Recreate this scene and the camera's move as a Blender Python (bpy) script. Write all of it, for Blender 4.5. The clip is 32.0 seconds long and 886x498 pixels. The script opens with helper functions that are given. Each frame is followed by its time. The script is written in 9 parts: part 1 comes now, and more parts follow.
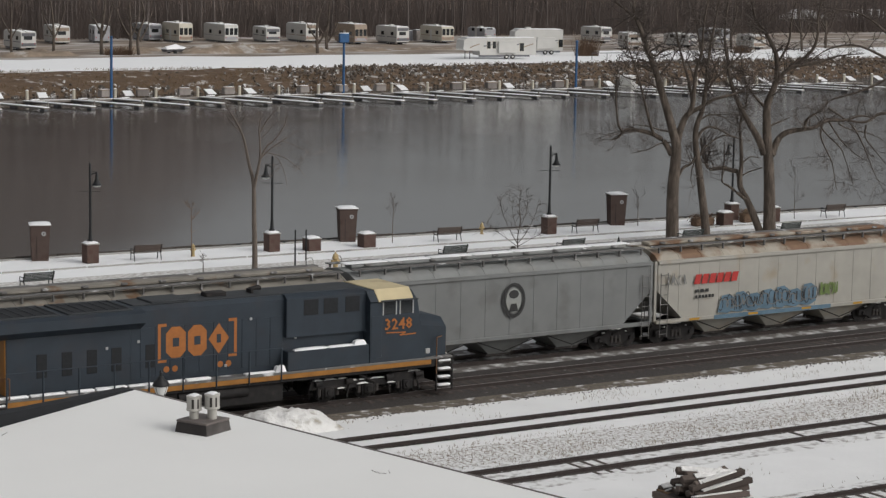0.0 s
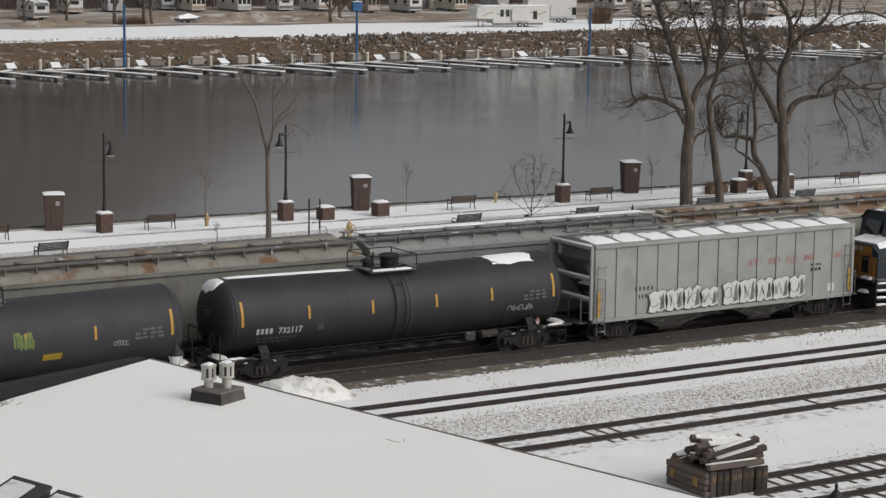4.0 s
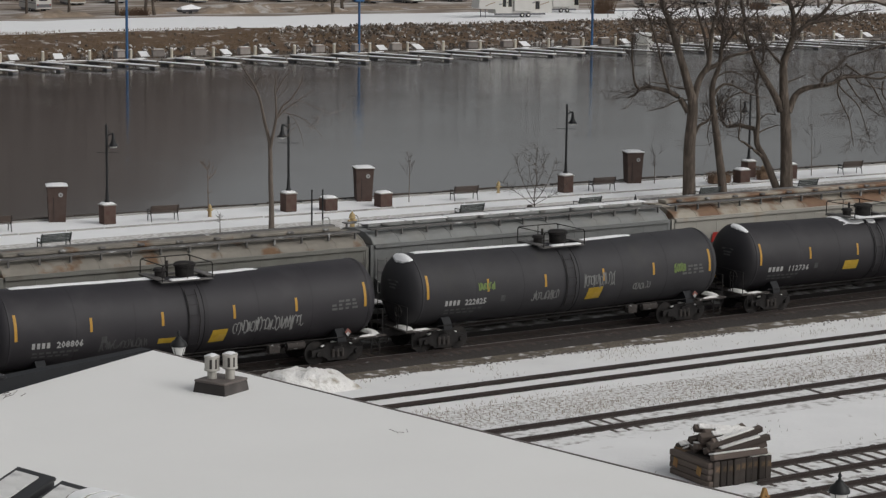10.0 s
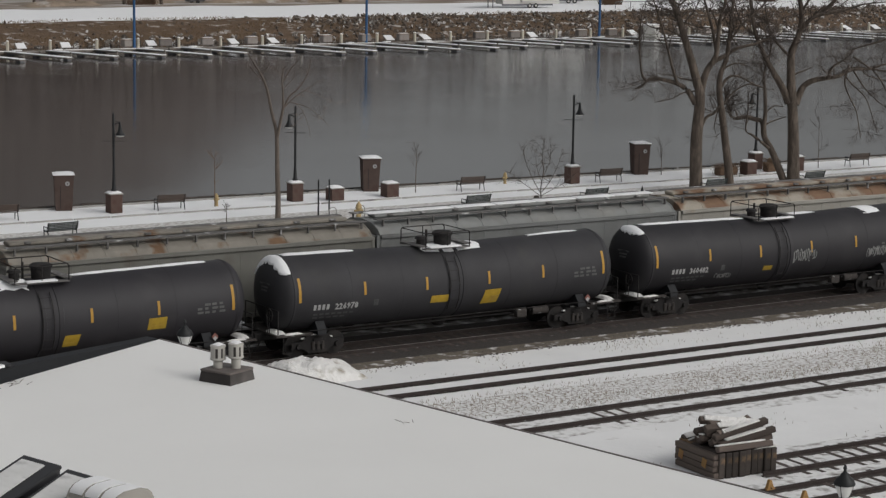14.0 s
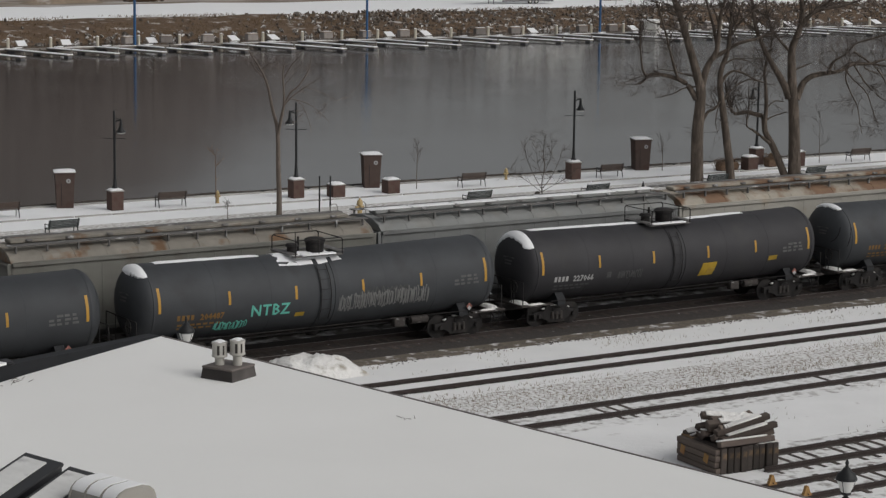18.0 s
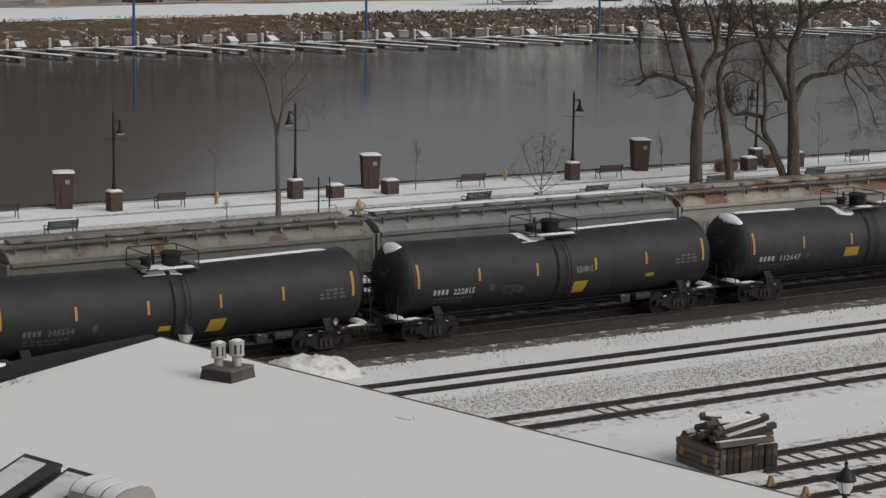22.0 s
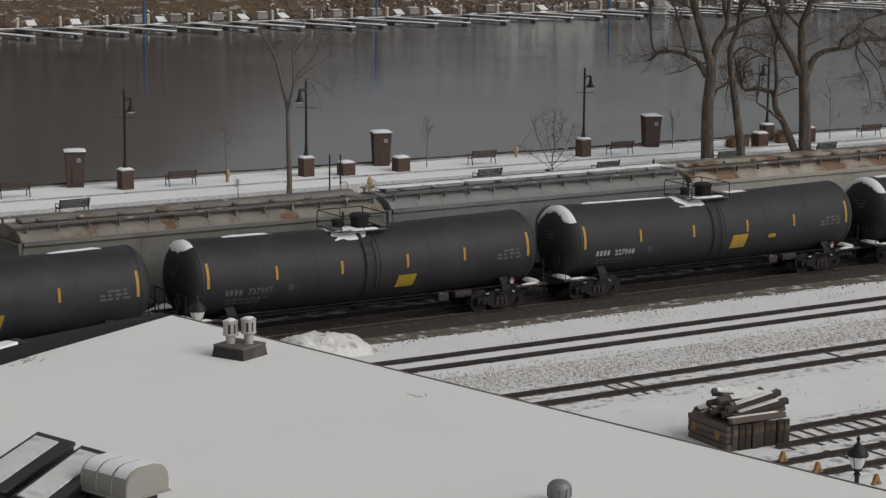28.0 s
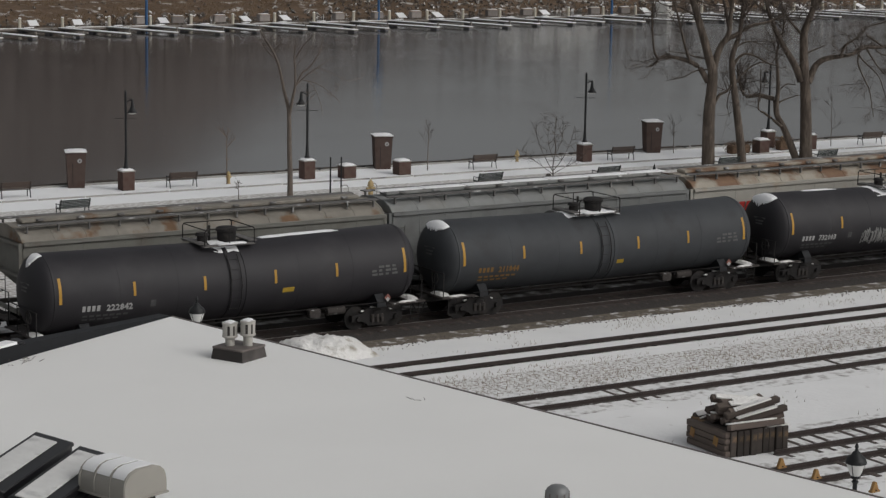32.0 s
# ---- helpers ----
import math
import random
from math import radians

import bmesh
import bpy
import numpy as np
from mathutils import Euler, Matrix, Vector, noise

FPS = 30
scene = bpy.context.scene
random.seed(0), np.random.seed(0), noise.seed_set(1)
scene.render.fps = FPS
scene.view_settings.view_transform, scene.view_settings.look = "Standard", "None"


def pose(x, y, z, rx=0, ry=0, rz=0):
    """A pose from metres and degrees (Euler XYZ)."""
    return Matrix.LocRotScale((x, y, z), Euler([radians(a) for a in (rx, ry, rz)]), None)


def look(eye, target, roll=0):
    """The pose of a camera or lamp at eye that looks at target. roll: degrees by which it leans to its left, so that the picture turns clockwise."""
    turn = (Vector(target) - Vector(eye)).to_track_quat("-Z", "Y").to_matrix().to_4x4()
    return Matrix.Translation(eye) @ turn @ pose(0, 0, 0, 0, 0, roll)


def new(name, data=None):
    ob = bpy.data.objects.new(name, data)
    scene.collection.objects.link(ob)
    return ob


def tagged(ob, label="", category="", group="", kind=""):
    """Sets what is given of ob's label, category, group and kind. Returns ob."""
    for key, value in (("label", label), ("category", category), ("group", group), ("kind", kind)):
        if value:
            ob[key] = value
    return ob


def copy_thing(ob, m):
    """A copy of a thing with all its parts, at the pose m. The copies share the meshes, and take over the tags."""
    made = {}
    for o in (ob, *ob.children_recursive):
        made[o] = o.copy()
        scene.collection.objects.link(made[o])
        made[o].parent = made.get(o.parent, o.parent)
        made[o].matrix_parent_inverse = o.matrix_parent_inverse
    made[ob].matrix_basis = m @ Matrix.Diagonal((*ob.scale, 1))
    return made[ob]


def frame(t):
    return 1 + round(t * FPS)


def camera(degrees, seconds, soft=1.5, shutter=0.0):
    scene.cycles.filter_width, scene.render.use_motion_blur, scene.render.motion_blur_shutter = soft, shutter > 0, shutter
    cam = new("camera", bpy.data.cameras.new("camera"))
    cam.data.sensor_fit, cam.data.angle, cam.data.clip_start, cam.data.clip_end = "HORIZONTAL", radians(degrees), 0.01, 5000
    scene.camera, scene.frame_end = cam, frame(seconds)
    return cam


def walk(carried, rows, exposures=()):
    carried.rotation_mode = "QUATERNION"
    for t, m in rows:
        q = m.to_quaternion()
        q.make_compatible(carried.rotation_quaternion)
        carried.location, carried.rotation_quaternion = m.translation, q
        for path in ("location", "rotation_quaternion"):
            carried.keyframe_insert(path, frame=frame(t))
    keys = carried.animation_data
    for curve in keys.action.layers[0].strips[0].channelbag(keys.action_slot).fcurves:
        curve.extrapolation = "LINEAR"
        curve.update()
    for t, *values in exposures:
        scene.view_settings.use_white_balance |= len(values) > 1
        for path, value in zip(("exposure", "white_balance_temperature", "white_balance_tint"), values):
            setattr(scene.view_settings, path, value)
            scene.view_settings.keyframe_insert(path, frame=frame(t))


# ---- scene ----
cam = camera(22.73, 32.0, soft=1.35)
EYE = (0.0, 0.0, 18.5)


def aim(heading, pitch, roll):
    """The camera at the window: heading clockwise from the river (+y), pitch up, picture turned clockwise, in degrees."""
    h, p = radians(heading), radians(pitch)
    way = Vector((math.sin(h) * math.cos(p), math.cos(h) * math.cos(p), math.sin(p)))
    return look(EYE, Vector(EYE) + way * 100, roll)


# seconds, heading, pitch, roll: the camera slowly sinks on its support
ROWS = [
    (0, 33.419, -7.914, 1.10), (0.5, 33.403, -7.888, 1.16), (1, 33.396, -7.891, 1.30), (1.5, 33.458, -7.804, 1.31), (2, 33.388, -7.782, 1.44),
    (2.5, 33.501, -7.691, 1.39), (3, 33.209, -8.410, 0.93), (3.5, 33.069, -8.725, 0.86), (5.5, 33.080, -8.729, 0.99), (6, 33.033, -8.846, 0.92),
    (6.5, 32.968, -8.957, 1.02), (7, 32.991, -8.930, 0.92), (7.5, 33.024, -8.872, 1.02), (8, 32.991, -8.932, 0.89), (8.5, 32.938, -8.998, 0.95),
    (9, 32.940, -9.023, 0.92), (9.5, 32.965, -9.000, 0.84), (10, 32.997, -8.986, 0.73), (10.5, 32.927, -9.179, 0.45), (11, 32.953, -9.042, 0.68),
    (11.5, 32.985, -8.935, 1.04), (12, 32.930, -8.960, 1.14), (12.5, 32.952, -8.965, 1.09), (13, 32.887, -9.119, 1.00), (13.5, 32.887, -9.140, 0.95),
    (14, 32.834, -9.236, 0.97), (14.5, 32.855, -9.184, 1.02), (16.5, 32.803, -9.300, 0.79), (17, 32.788, -9.316, 0.80), (17.5, 32.801, -9.332, 0.82),
    (18, 32.803, -9.336, 0.79), (18.5, 32.779, -9.357, 0.84), (19, 32.743, -9.455, 0.89), (19.5, 32.829, -9.273, 0.87), (20, 32.764, -9.427, 0.88),
    (20.5, 32.771, -9.392, 0.98), (21, 32.795, -9.334, 1.07), (21.5, 32.899, -9.160, 1.01), (22, 32.825, -9.312, 0.79), (22.5, 32.796, -9.385, 0.74),
    (23, 32.703, -9.608, 0.76), (23.5, 32.669, -9.631, 0.83), (24, 32.568, -9.789, 0.89), (24.5, 32.550, -9.843, 0.93), (25, 32.631, -9.736, 0.63),
    (25.5, 32.598, -9.817, 0.59), (27.5, 32.576, -9.877, 0.45), (28, 32.534, -9.915, 0.51), (28.5, 32.551, -9.899, 0.55), (29, 32.499, -9.965, 0.76),
    (29.5, 32.482, -9.945, 0.76), (30, 32.458, -9.999, 0.84), (30.5, 32.400, -10.116, 0.98), (31, 32.450, -9.998, 1.04), (31.5, 32.485, -9.947, 1.04),
    (32, 32.530, -9.817, 1.02),
]
walk(cam, [(t, aim(h, p, r)) for t, h, p, r in ROWS], [(0.0, -0.01), (1.0, 0.04), (2.0, 0.09), (3.2, 0.12), (6.0, -0.06), (9.0, -0.16), (20.0, -0.27), (32.0, -0.34)])

# ---- light: an overcast winter day ----
world = bpy.data.worlds.new("overcast_sky")
scene.world = world
world.use_nodes = True
wn, wl = world.node_tree.nodes, world.node_tree.links
sky = wn.new("ShaderNodeTexSky")
sky.sky_type, sky.sun_disc = "NISHITA", False
sky.sun_elevation, sky.sun_rotation = radians(38), radians(150)
sky.dust_density, sky.ozone_density = 4.0, 1.0
soft_sky = wn.new("ShaderNodeHueSaturation")
soft_sky.inputs["Saturation"].default_value = 0.16
wl.new(sky.outputs["Color"], soft_sky.inputs["Color"])
wl.new(soft_sky.outputs["Color"], wn["Background"].inputs["Color"])
wn["Background"].inputs["Strength"].default_value = 0.115
sun = new("sun", bpy.data.lights.new("sun", "SUN"))
sun.data.energy, sun.data.angle, sun.data.color = 0.7, radians(40), (1.0, 0.97, 0.93)
sun.matrix_world = look((0, 0, 60), (-0.394, 0.683, 59.384))


# ---- materials ----
def mat(name, color, rough=0.7, metal=0.0, vary=0.12, scale=3.0, stain=None, stain_at=0.6, stain_scale=0.6,
        bump=0.0, bump_scale=40.0, spec=0.3, per=0.0, stretch=None, soft=0.06):
    """A surface: base colour with grain at one scale, stains of a second colour at a larger one, relief, and a change of tone from piece to piece."""
    m = bpy.data.materials.new(name)
    m.use_nodes = True
    n, l = m.node_tree.nodes, m.node_tree.links
    b = n["Principled BSDF"]
    b.inputs["Roughness"].default_value, b.inputs["Metallic"].default_value = rough, metal
    b.inputs["Specular IOR Level"].default_value = spec
    co = n.new("ShaderNodeTexCoord").outputs["Object"]
    if stretch:
        mp = n.new("ShaderNodeMapping")
        mp.inputs["Scale"].default_value = stretch
        l.new(co, mp.inputs["Vector"])
        co = mp.outputs["Vector"]

    def noise_at(s, detail):
        t = n.new("ShaderNodeTexNoise")
        t.inputs["Scale"].default_value, t.inputs["Detail"].default_value = s, detail
        l.new(co, t.inputs["Vector"])
        return t.outputs["Fac"]
    grain = n.new("ShaderNodeMapRange")
    grain.inputs["To Min"].default_value, grain.inputs["To Max"].default_value = 1 - vary * 1.6, 1 + vary * 1.6
    l.new(noise_at(scale, 5), grain.inputs["Value"])
    fac = grain.outputs["Result"]
    if per:
        oi = n.new("ShaderNodeObjectInfo")
        pr = n.new("ShaderNodeMapRange")
        pr.inputs["To Min"].default_value, pr.inputs["To Max"].default_value = 1 - per, 1 + per
        l.new(oi.outputs["Random"], pr.inputs["Value"])
        mu = n.new("ShaderNodeMath")
        mu.operation = "MULTIPLY"
        l.new(fac, mu.inputs[0]), l.new(pr.outputs["Result"], mu.inputs[1])
        fac = mu.outputs[0]
    base = n.new("ShaderNodeMix")
    base.data_type = "RGBA"
    base.inputs["Factor"].default_value = 0.0
    base.inputs["A"].default_value = (*color, 1)
    if stain:
        base.inputs["B"].default_value = (*stain, 1)
        ramp = n.new("ShaderNodeMapRange")
        ramp.inputs["From Min"].default_value, ramp.inputs["From Max"].default_value = stain_at - soft, stain_at + soft
        l.new(noise_at(stain_scale, 6), ramp.inputs["Value"])
        l.new(ramp.outputs["Result"], base.inputs["Factor"])
    tone = n.new("ShaderNodeMix")
    tone.data_type, tone.blend_type = "RGBA", "MULTIPLY"
    tone.inputs["Factor"].default_value = 1.0
    l.new(base.outputs["Result"], tone.inputs["A"])
    l.new(fac, tone.inputs["B"])
    l.new(tone.outputs["Result"], b.inputs["Base Color"])
    if bump:
        bp = n.new("ShaderNodeBump")
        bp.inputs["Strength"].default_value, bp.inputs["Distance"].default_value = min(1.0, bump * 10), bump
        l.new(noise_at(bump_scale, 6), bp.inputs["Height"])
        l.new(bp.outputs["Normal"], b.inputs["Normal"])
    return m


SNOW = mat("snow", (0.80, 0.805, 0.81), 0.85, vary=0.03, scale=0.8, bump=0.03, bump_scale=5.0, spec=0.2)
ROOF_SNOW = mat("roof_snow", (0.775, 0.772, 0.755), 0.85, vary=0.025, scale=0.35, bump=0.012, bump_scale=2.0, spec=0.2)
YARD_SNOW = mat("yard_snow", (0.76, 0.76, 0.755), 0.85, vary=0.05, scale=0.5, stain=(0.30, 0.27, 0.24), stain_at=0.77, stain_scale=1.3, bump=0.05, bump_scale=4.0, spec=0.2, soft=0.10)
STUBBLE = mat("snowy_stubble", (0.74, 0.74, 0.735), 0.9, vary=0.10, scale=2.0, stain=(0.27, 0.235, 0.20), stain_at=0.56, stain_scale=6.5, bump=0.08, bump_scale=9.0, spec=0.1, soft=0.09)
MUD = mat("snowy_lawn", (0.70, 0.70, 0.69), 0.95, vary=0.12, scale=2.0, stain=(0.25, 0.215, 0.18), stain_at=0.545, stain_scale=4.5, bump=0.05, bump_scale=8.0, soft=0.2)
BALLAST = mat("ballast", (0.052, 0.046, 0.043), 0.95, vary=0.35, scale=9.0, stain=(0.40, 0.39, 0.38), stain_at=0.74, stain_scale=2.2, bump=0.06, bump_scale=14.0)
BALLAST_SNOWY = mat("snowy_ballast", (0.74, 0.74, 0.735), 0.9, vary=0.08, scale=4.0, stain=(0.19, 0.17, 0.15), stain_at=0.62, stain_scale=2.4, bump=0.06, bump_scale=10.0, soft=0.12)
RIPRAP_EARTH = mat("brown_bank_earth", (0.112, 0.075, 0.048), 0.95, vary=0.35, scale=0.8, stain=(0.45, 0.43, 0.41), stain_at=0.64, stain_scale=0.5, bump=0.25, bump_scale=2.5)
CAMP_GROUND = mat("camp_ground", (0.215, 0.172, 0.137), 0.95, vary=0.3, scale=0.5, stain=(0.47, 0.45, 0.43), stain_at=0.57, stain_scale=0.22, stretch=(0.35, 1, 1), soft=0.10, bump=0.1, bump_scale=1.0)
WOOD_FLOOR = mat("woodland_floor", (0.115, 0.08, 0.06), 0.95, vary=0.35, scale=0.3, stain=(0.34, 0.32, 0.31), stain_at=0.70, stain_scale=0.25)
RAIL_STEEL = mat("rusty_rail", (0.050, 0.040, 0.037), 0.6, 0.4, vary=0.25, scale=3.0)
TIE = mat("dark_tie", (0.068, 0.055, 0.048), 0.9, vary=0.3, scale=5.0, stain=(0.55, 0.55, 0.55), stain_at=0.66, stain_scale=2.0, per=0.3)
# dark gravel whose colour also stands for the shade beside the rails
RAIL_BED = mat("gravel_and_rail_shade", (0.058, 0.050, 0.046), 0.9, vary=0.35, scale=5.0, stain=(0.6, 0.6, 0.6), stain_at=0.70, stain_scale=2.5)
CONCRETE = mat("concrete", (0.34, 0.33, 0.31), 0.9, vary=0.15, scale=2.0, stain=(0.2, 0.19, 0.18), stain_at=0.62, bump=0.01)
TANK_BLACK = mat("tank_black_paint", (0.0172, 0.0158, 0.0188), 0.62, vary=0.2, scale=0.9, stain=(0.024, 0.022, 0.0245), stain_at=0.58, stain_scale=0.45, spec=0.42, per=0.2)
TANK_GREY = mat("tank_grey_paint", (0.040, 0.043, 0.047), 0.64, vary=0.2, scale=0.9, stain=(0.031, 0.032, 0.034), stain_at=0.62, stain_scale=0.5, spec=0.32, per=0.12)
TANK_CHAR = mat("tank_charcoal_paint", (0.0275, 0.0268, 0.0295), 0.64, vary=0.22, scale=0.9, stain=(0.033, 0.032, 0.032), stain_at=0.62, stain_scale=0.5, spec=0.32, per=0.12)
UNDER = mat("grimy_steel", (0.0175, 0.016, 0.0158), 0.85, 0.0, vary=0.35, scale=4.0, stain=(0.027, 0.024, 0.022), stain_at=0.60, stain_scale=2.5)
FROST = mat("frosted_grime", (0.05, 0.044, 0.041), 0.9, vary=0.4, scale=6.0, stain=(0.38, 0.38, 0.38), stain_at=0.68, stain_scale=5.0)
YELLOW = mat("reflective_yellow", (0.38, 0.21, 0.03), 0.5, vary=0.12, scale=6.0)
PLACARD = mat("yellow_placard_paint", (0.31, 0.205, 0.022), 0.55, vary=0.2, scale=5.0, per=0.2)
WHITE_PAINT = mat("white_lettering", (0.32, 0.32, 0.315), 0.6, vary=0.15, scale=8.0)
DIM_PRINT = mat("worn_dim_lettering", (0.062, 0.062, 0.062), 0.7, vary=0.35, scale=7.0)
GREY_PAINT = mat("faded_grey_lettering", (0.095, 0.095, 0.093), 0.7, vary=0.25, scale=9.0)
ORANGE_PAINT = mat("orange_lettering", (0.175, 0.098, 0.03), 0.6, vary=0.15, scale=8.0)
BRIGHT_RAIL = mat("worn_bright_rail_head", (0.34, 0.32, 0.31), 0.35, 0.7, vary=0.2, scale=2.0)
EMBLEM_WHITE = mat("clean_white_lettering", (0.55, 0.53, 0.52), 0.6, vary=0.1, scale=5.0)
FADED_RED = mat("rust_faded_red", (0.20, 0.085, 0.07), 0.75, vary=0.3, scale=3.0)
RED_PAINT = mat("red_paint", (0.36, 0.033, 0.028), 0.5, vary=0.1, scale=4.0)


DIRTY_SNOW = mat("ploughed_snow", (0.70, 0.69, 0.67), 0.9, vary=0.12, scale=3.0, stain=(0.36, 0.33, 0.28), stain_at=0.64, stain_scale=1.6, bump=0.1, bump_scale=6.0)


# ---- mesh helpers ----
class B:
    """Collects the faces of one mesh."""

    def __init__(self):
        self.v, self.f = [], []

    def add(self, verts, faces):
        k = len(self.v)
        self.v += [tuple(p) for p in verts]
        self.f += [tuple(k + i for i in f) for f in faces]
        return self

    def quad(self, *p):
        return self.add(p, [tuple(range(len(p)))])

    def box(self, x, y, z, sx, sy, sz, c=0.0, m=None):
        """A box about its centre; c: the width of its chamfers; m: a turn or move laid on it."""
        hx, hy, hz = sx / 2, sy / 2, sz / 2
        c = min(c, hx * 0.8, hy * 0.8, hz * 0.8)
        sg = [(a, b, d) for a in (-1, 1) for b in (-1, 1) for d in (-1, 1)]
        if c <= 0:
            vs = [(x + a * hx, y + b * hy, z + d * hz) for a, b, d in sg]
            fs = [(0, 1, 3, 2), (4, 6, 7, 5), (0, 4, 5, 1), (2, 3, 7, 6), (0, 2, 6, 4), (1, 5, 7, 3)]
        else:
            vs, ix = [], {}
            for a, b, d in sg:
                for k in range(3):
                    ix[a, b, d, k] = len(vs)
                    vs.append((x + a * (hx - (c if k != 0 else 0)), y + b * (hy - (c if k != 1 else 0)), z + d * (hz - (c if k != 2 else 0))))
            fs = []
            for s in (-1, 1):
                ring = [(-1, -1), (1, -1), (1, 1), (-1, 1)]
                fs.append(tuple(ix[s, b, d, 0] for b, d in ring)[::s])
                fs.append(tuple(ix[a, s, d, 1] for a, d in ring)[::-s])
                fs.append(tuple(ix[a, b, s, 2] for a, b in ring)[::s])
            for p in (-1, 1):
                for r in (-1, 1):
                    fs.append((ix[p, r, -1, 0], ix[p, r, -1, 1], ix[p, r, 1, 1], ix[p, r, 1, 0])[::-p * r])
                    fs.append((ix[p, -1, r, 0], ix[p, -1, r, 2], ix[p, 1, r, 2], ix[p, 1, r, 0])[::p * r])
                    fs.append((ix[-1, p, r, 1], ix[-1, p, r, 2], ix[1, p, r, 2], ix[1, p, r, 1])[::-p * r])
            for a, b, d in sg:
                fs.append((ix[a, b, d, 0], ix[a, b, d, 1], ix[a, b, d, 2])[::a * b * d])
        if m is not None:
            vs = [m @ Vector(p) for p in vs]
        return self.add(vs, fs)

    def cyl(self, p, q, r, r2=None, n=10, caps=True):
        p, q = Vector(p), Vector(q)
        r2 = r if r2 is None else r2
        d = (q - p).normalized()
        a = d.orthogonal().normalized()
        b = d.cross(a)
        vs = []
        for o, s in ((p, r), (q, r2)):
            for i in range(n):
                t = 2 * math.pi * i / n
                vs.append(o + (a * math.cos(t) + b * math.sin(t)) * s)
        fs = [(i, (i + 1) % n, n + (i + 1) % n, n + i) for i in range(n)]
        if caps:
            fs += [tuple(range(n))[::-1], tuple(range(n, 2 * n))]
        return self.add(vs, fs)

    def tube(self, pts, r, n=6):
        for p, q in zip(pts, pts[1:]):
            self.cyl(p, q, r, n=n)
        return self

    def prism(self, outline, lo, hi, axis="x"):
        """An outline of two coordinates drawn out along an axis: x (y, z), y (x, z) or z (x, y)."""
        def at(u, w, t):
            return {"x": (t, u, w), "y": (u, t, w), "z": (u, w, t)}[axis]
        k = len(outline)
        vs = [at(u, w, lo) for u, w in outline] + [at(u, w, hi) for u, w in outline]
        fs = [(i, (i + 1) % k, k + (i + 1) % k, k + i) for i in range(k)] + [tuple(range(k))[::-1], tuple(range(k, 2 * k))]
        return self.add(vs, fs)

    def lathe(self, profile, centre, n=20, axis="z"):
        """Rings of (radius, height) about an upright or lengthwise axis."""
        cx, cy, cz = centre
        vs, fs = [], []
        for r, h in profile:
            for i in range(n):
                t = 2 * math.pi * i / n
                u, w = r * math.cos(t), r * math.sin(t)
                vs.append((cx + u, cy + w, cz + h) if axis == "z" else (cx + h, cy + u, cz + w))
        for k in range(len(profile) - 1):
            for i in range(n):
                j = (i + 1) % n
                fs.append((k * n + i, k * n + j, k * n + n + j, k * n + n + i))
        fs += [tuple(range(n))[::-1], tuple(range((len(profile) - 1) * n, len(profile) * n))]
        return self.add(vs, fs)


def mesh_of(name, b, material, smooth=40, mend=True):
    me = bpy.data.meshes.new(name)
    me.from_pydata(b.v, [], b.f)
    if mend:
        bm = bmesh.new()
        bm.from_mesh(me)
        bmesh.ops.recalc_face_normals(bm, faces=bm.faces)
        bm.to_mesh(me)
        bm.free()
    me.materials.append(material)
    if smooth:
        me.polygons.foreach_set("use_smooth", [True] * len(me.polygons))
        me.set_sharp_from_angle(angle=radians(smooth))
    me.update()
    return me


# parts of many pieces too small to pick apart
JOINED = {"graffiti_line", "data_panel", "small_print", "spray_paint", "reporting_mark", "walkway_snow", "ledge_snow", "data_block", "red_scrawl", "head_stencil", "red_word", "graffiti", "faded_tag", "end_tag"}


def part(name, b, material, parent=None, label="", smooth=40, at=None, mend=True):
    """One mesh object under a thing or under a part; b is a B or a mesh that is shared."""
    ob = new(name, b if isinstance(b, bpy.types.Mesh) else mesh_of(name, b, material, smooth, mend))
    if parent is not None:
        ob.parent = parent
    if at is not None:
        ob.matrix_basis = at
    return tagged(ob, label, kind="stuff" if name in JOINED else "")


def thing(name, label, category, group="", at=None, kind=""):
    ob = new(name)
    ob.empty_display_size = 0.3
    if at is not None:
        ob.matrix_basis = at
    return tagged(ob, label, category, group, kind)


# ---- the ground: one sheet, with the river's bed sunk into it ----
WATER_Z, QUAY_Y = -2.0, 117.6
rng = random.Random(5)


def askew(x):
    """The quay runs a little askew to the tracks."""
    return -0.03 * (max(0.0, min(190.0, x)) - 60.0)


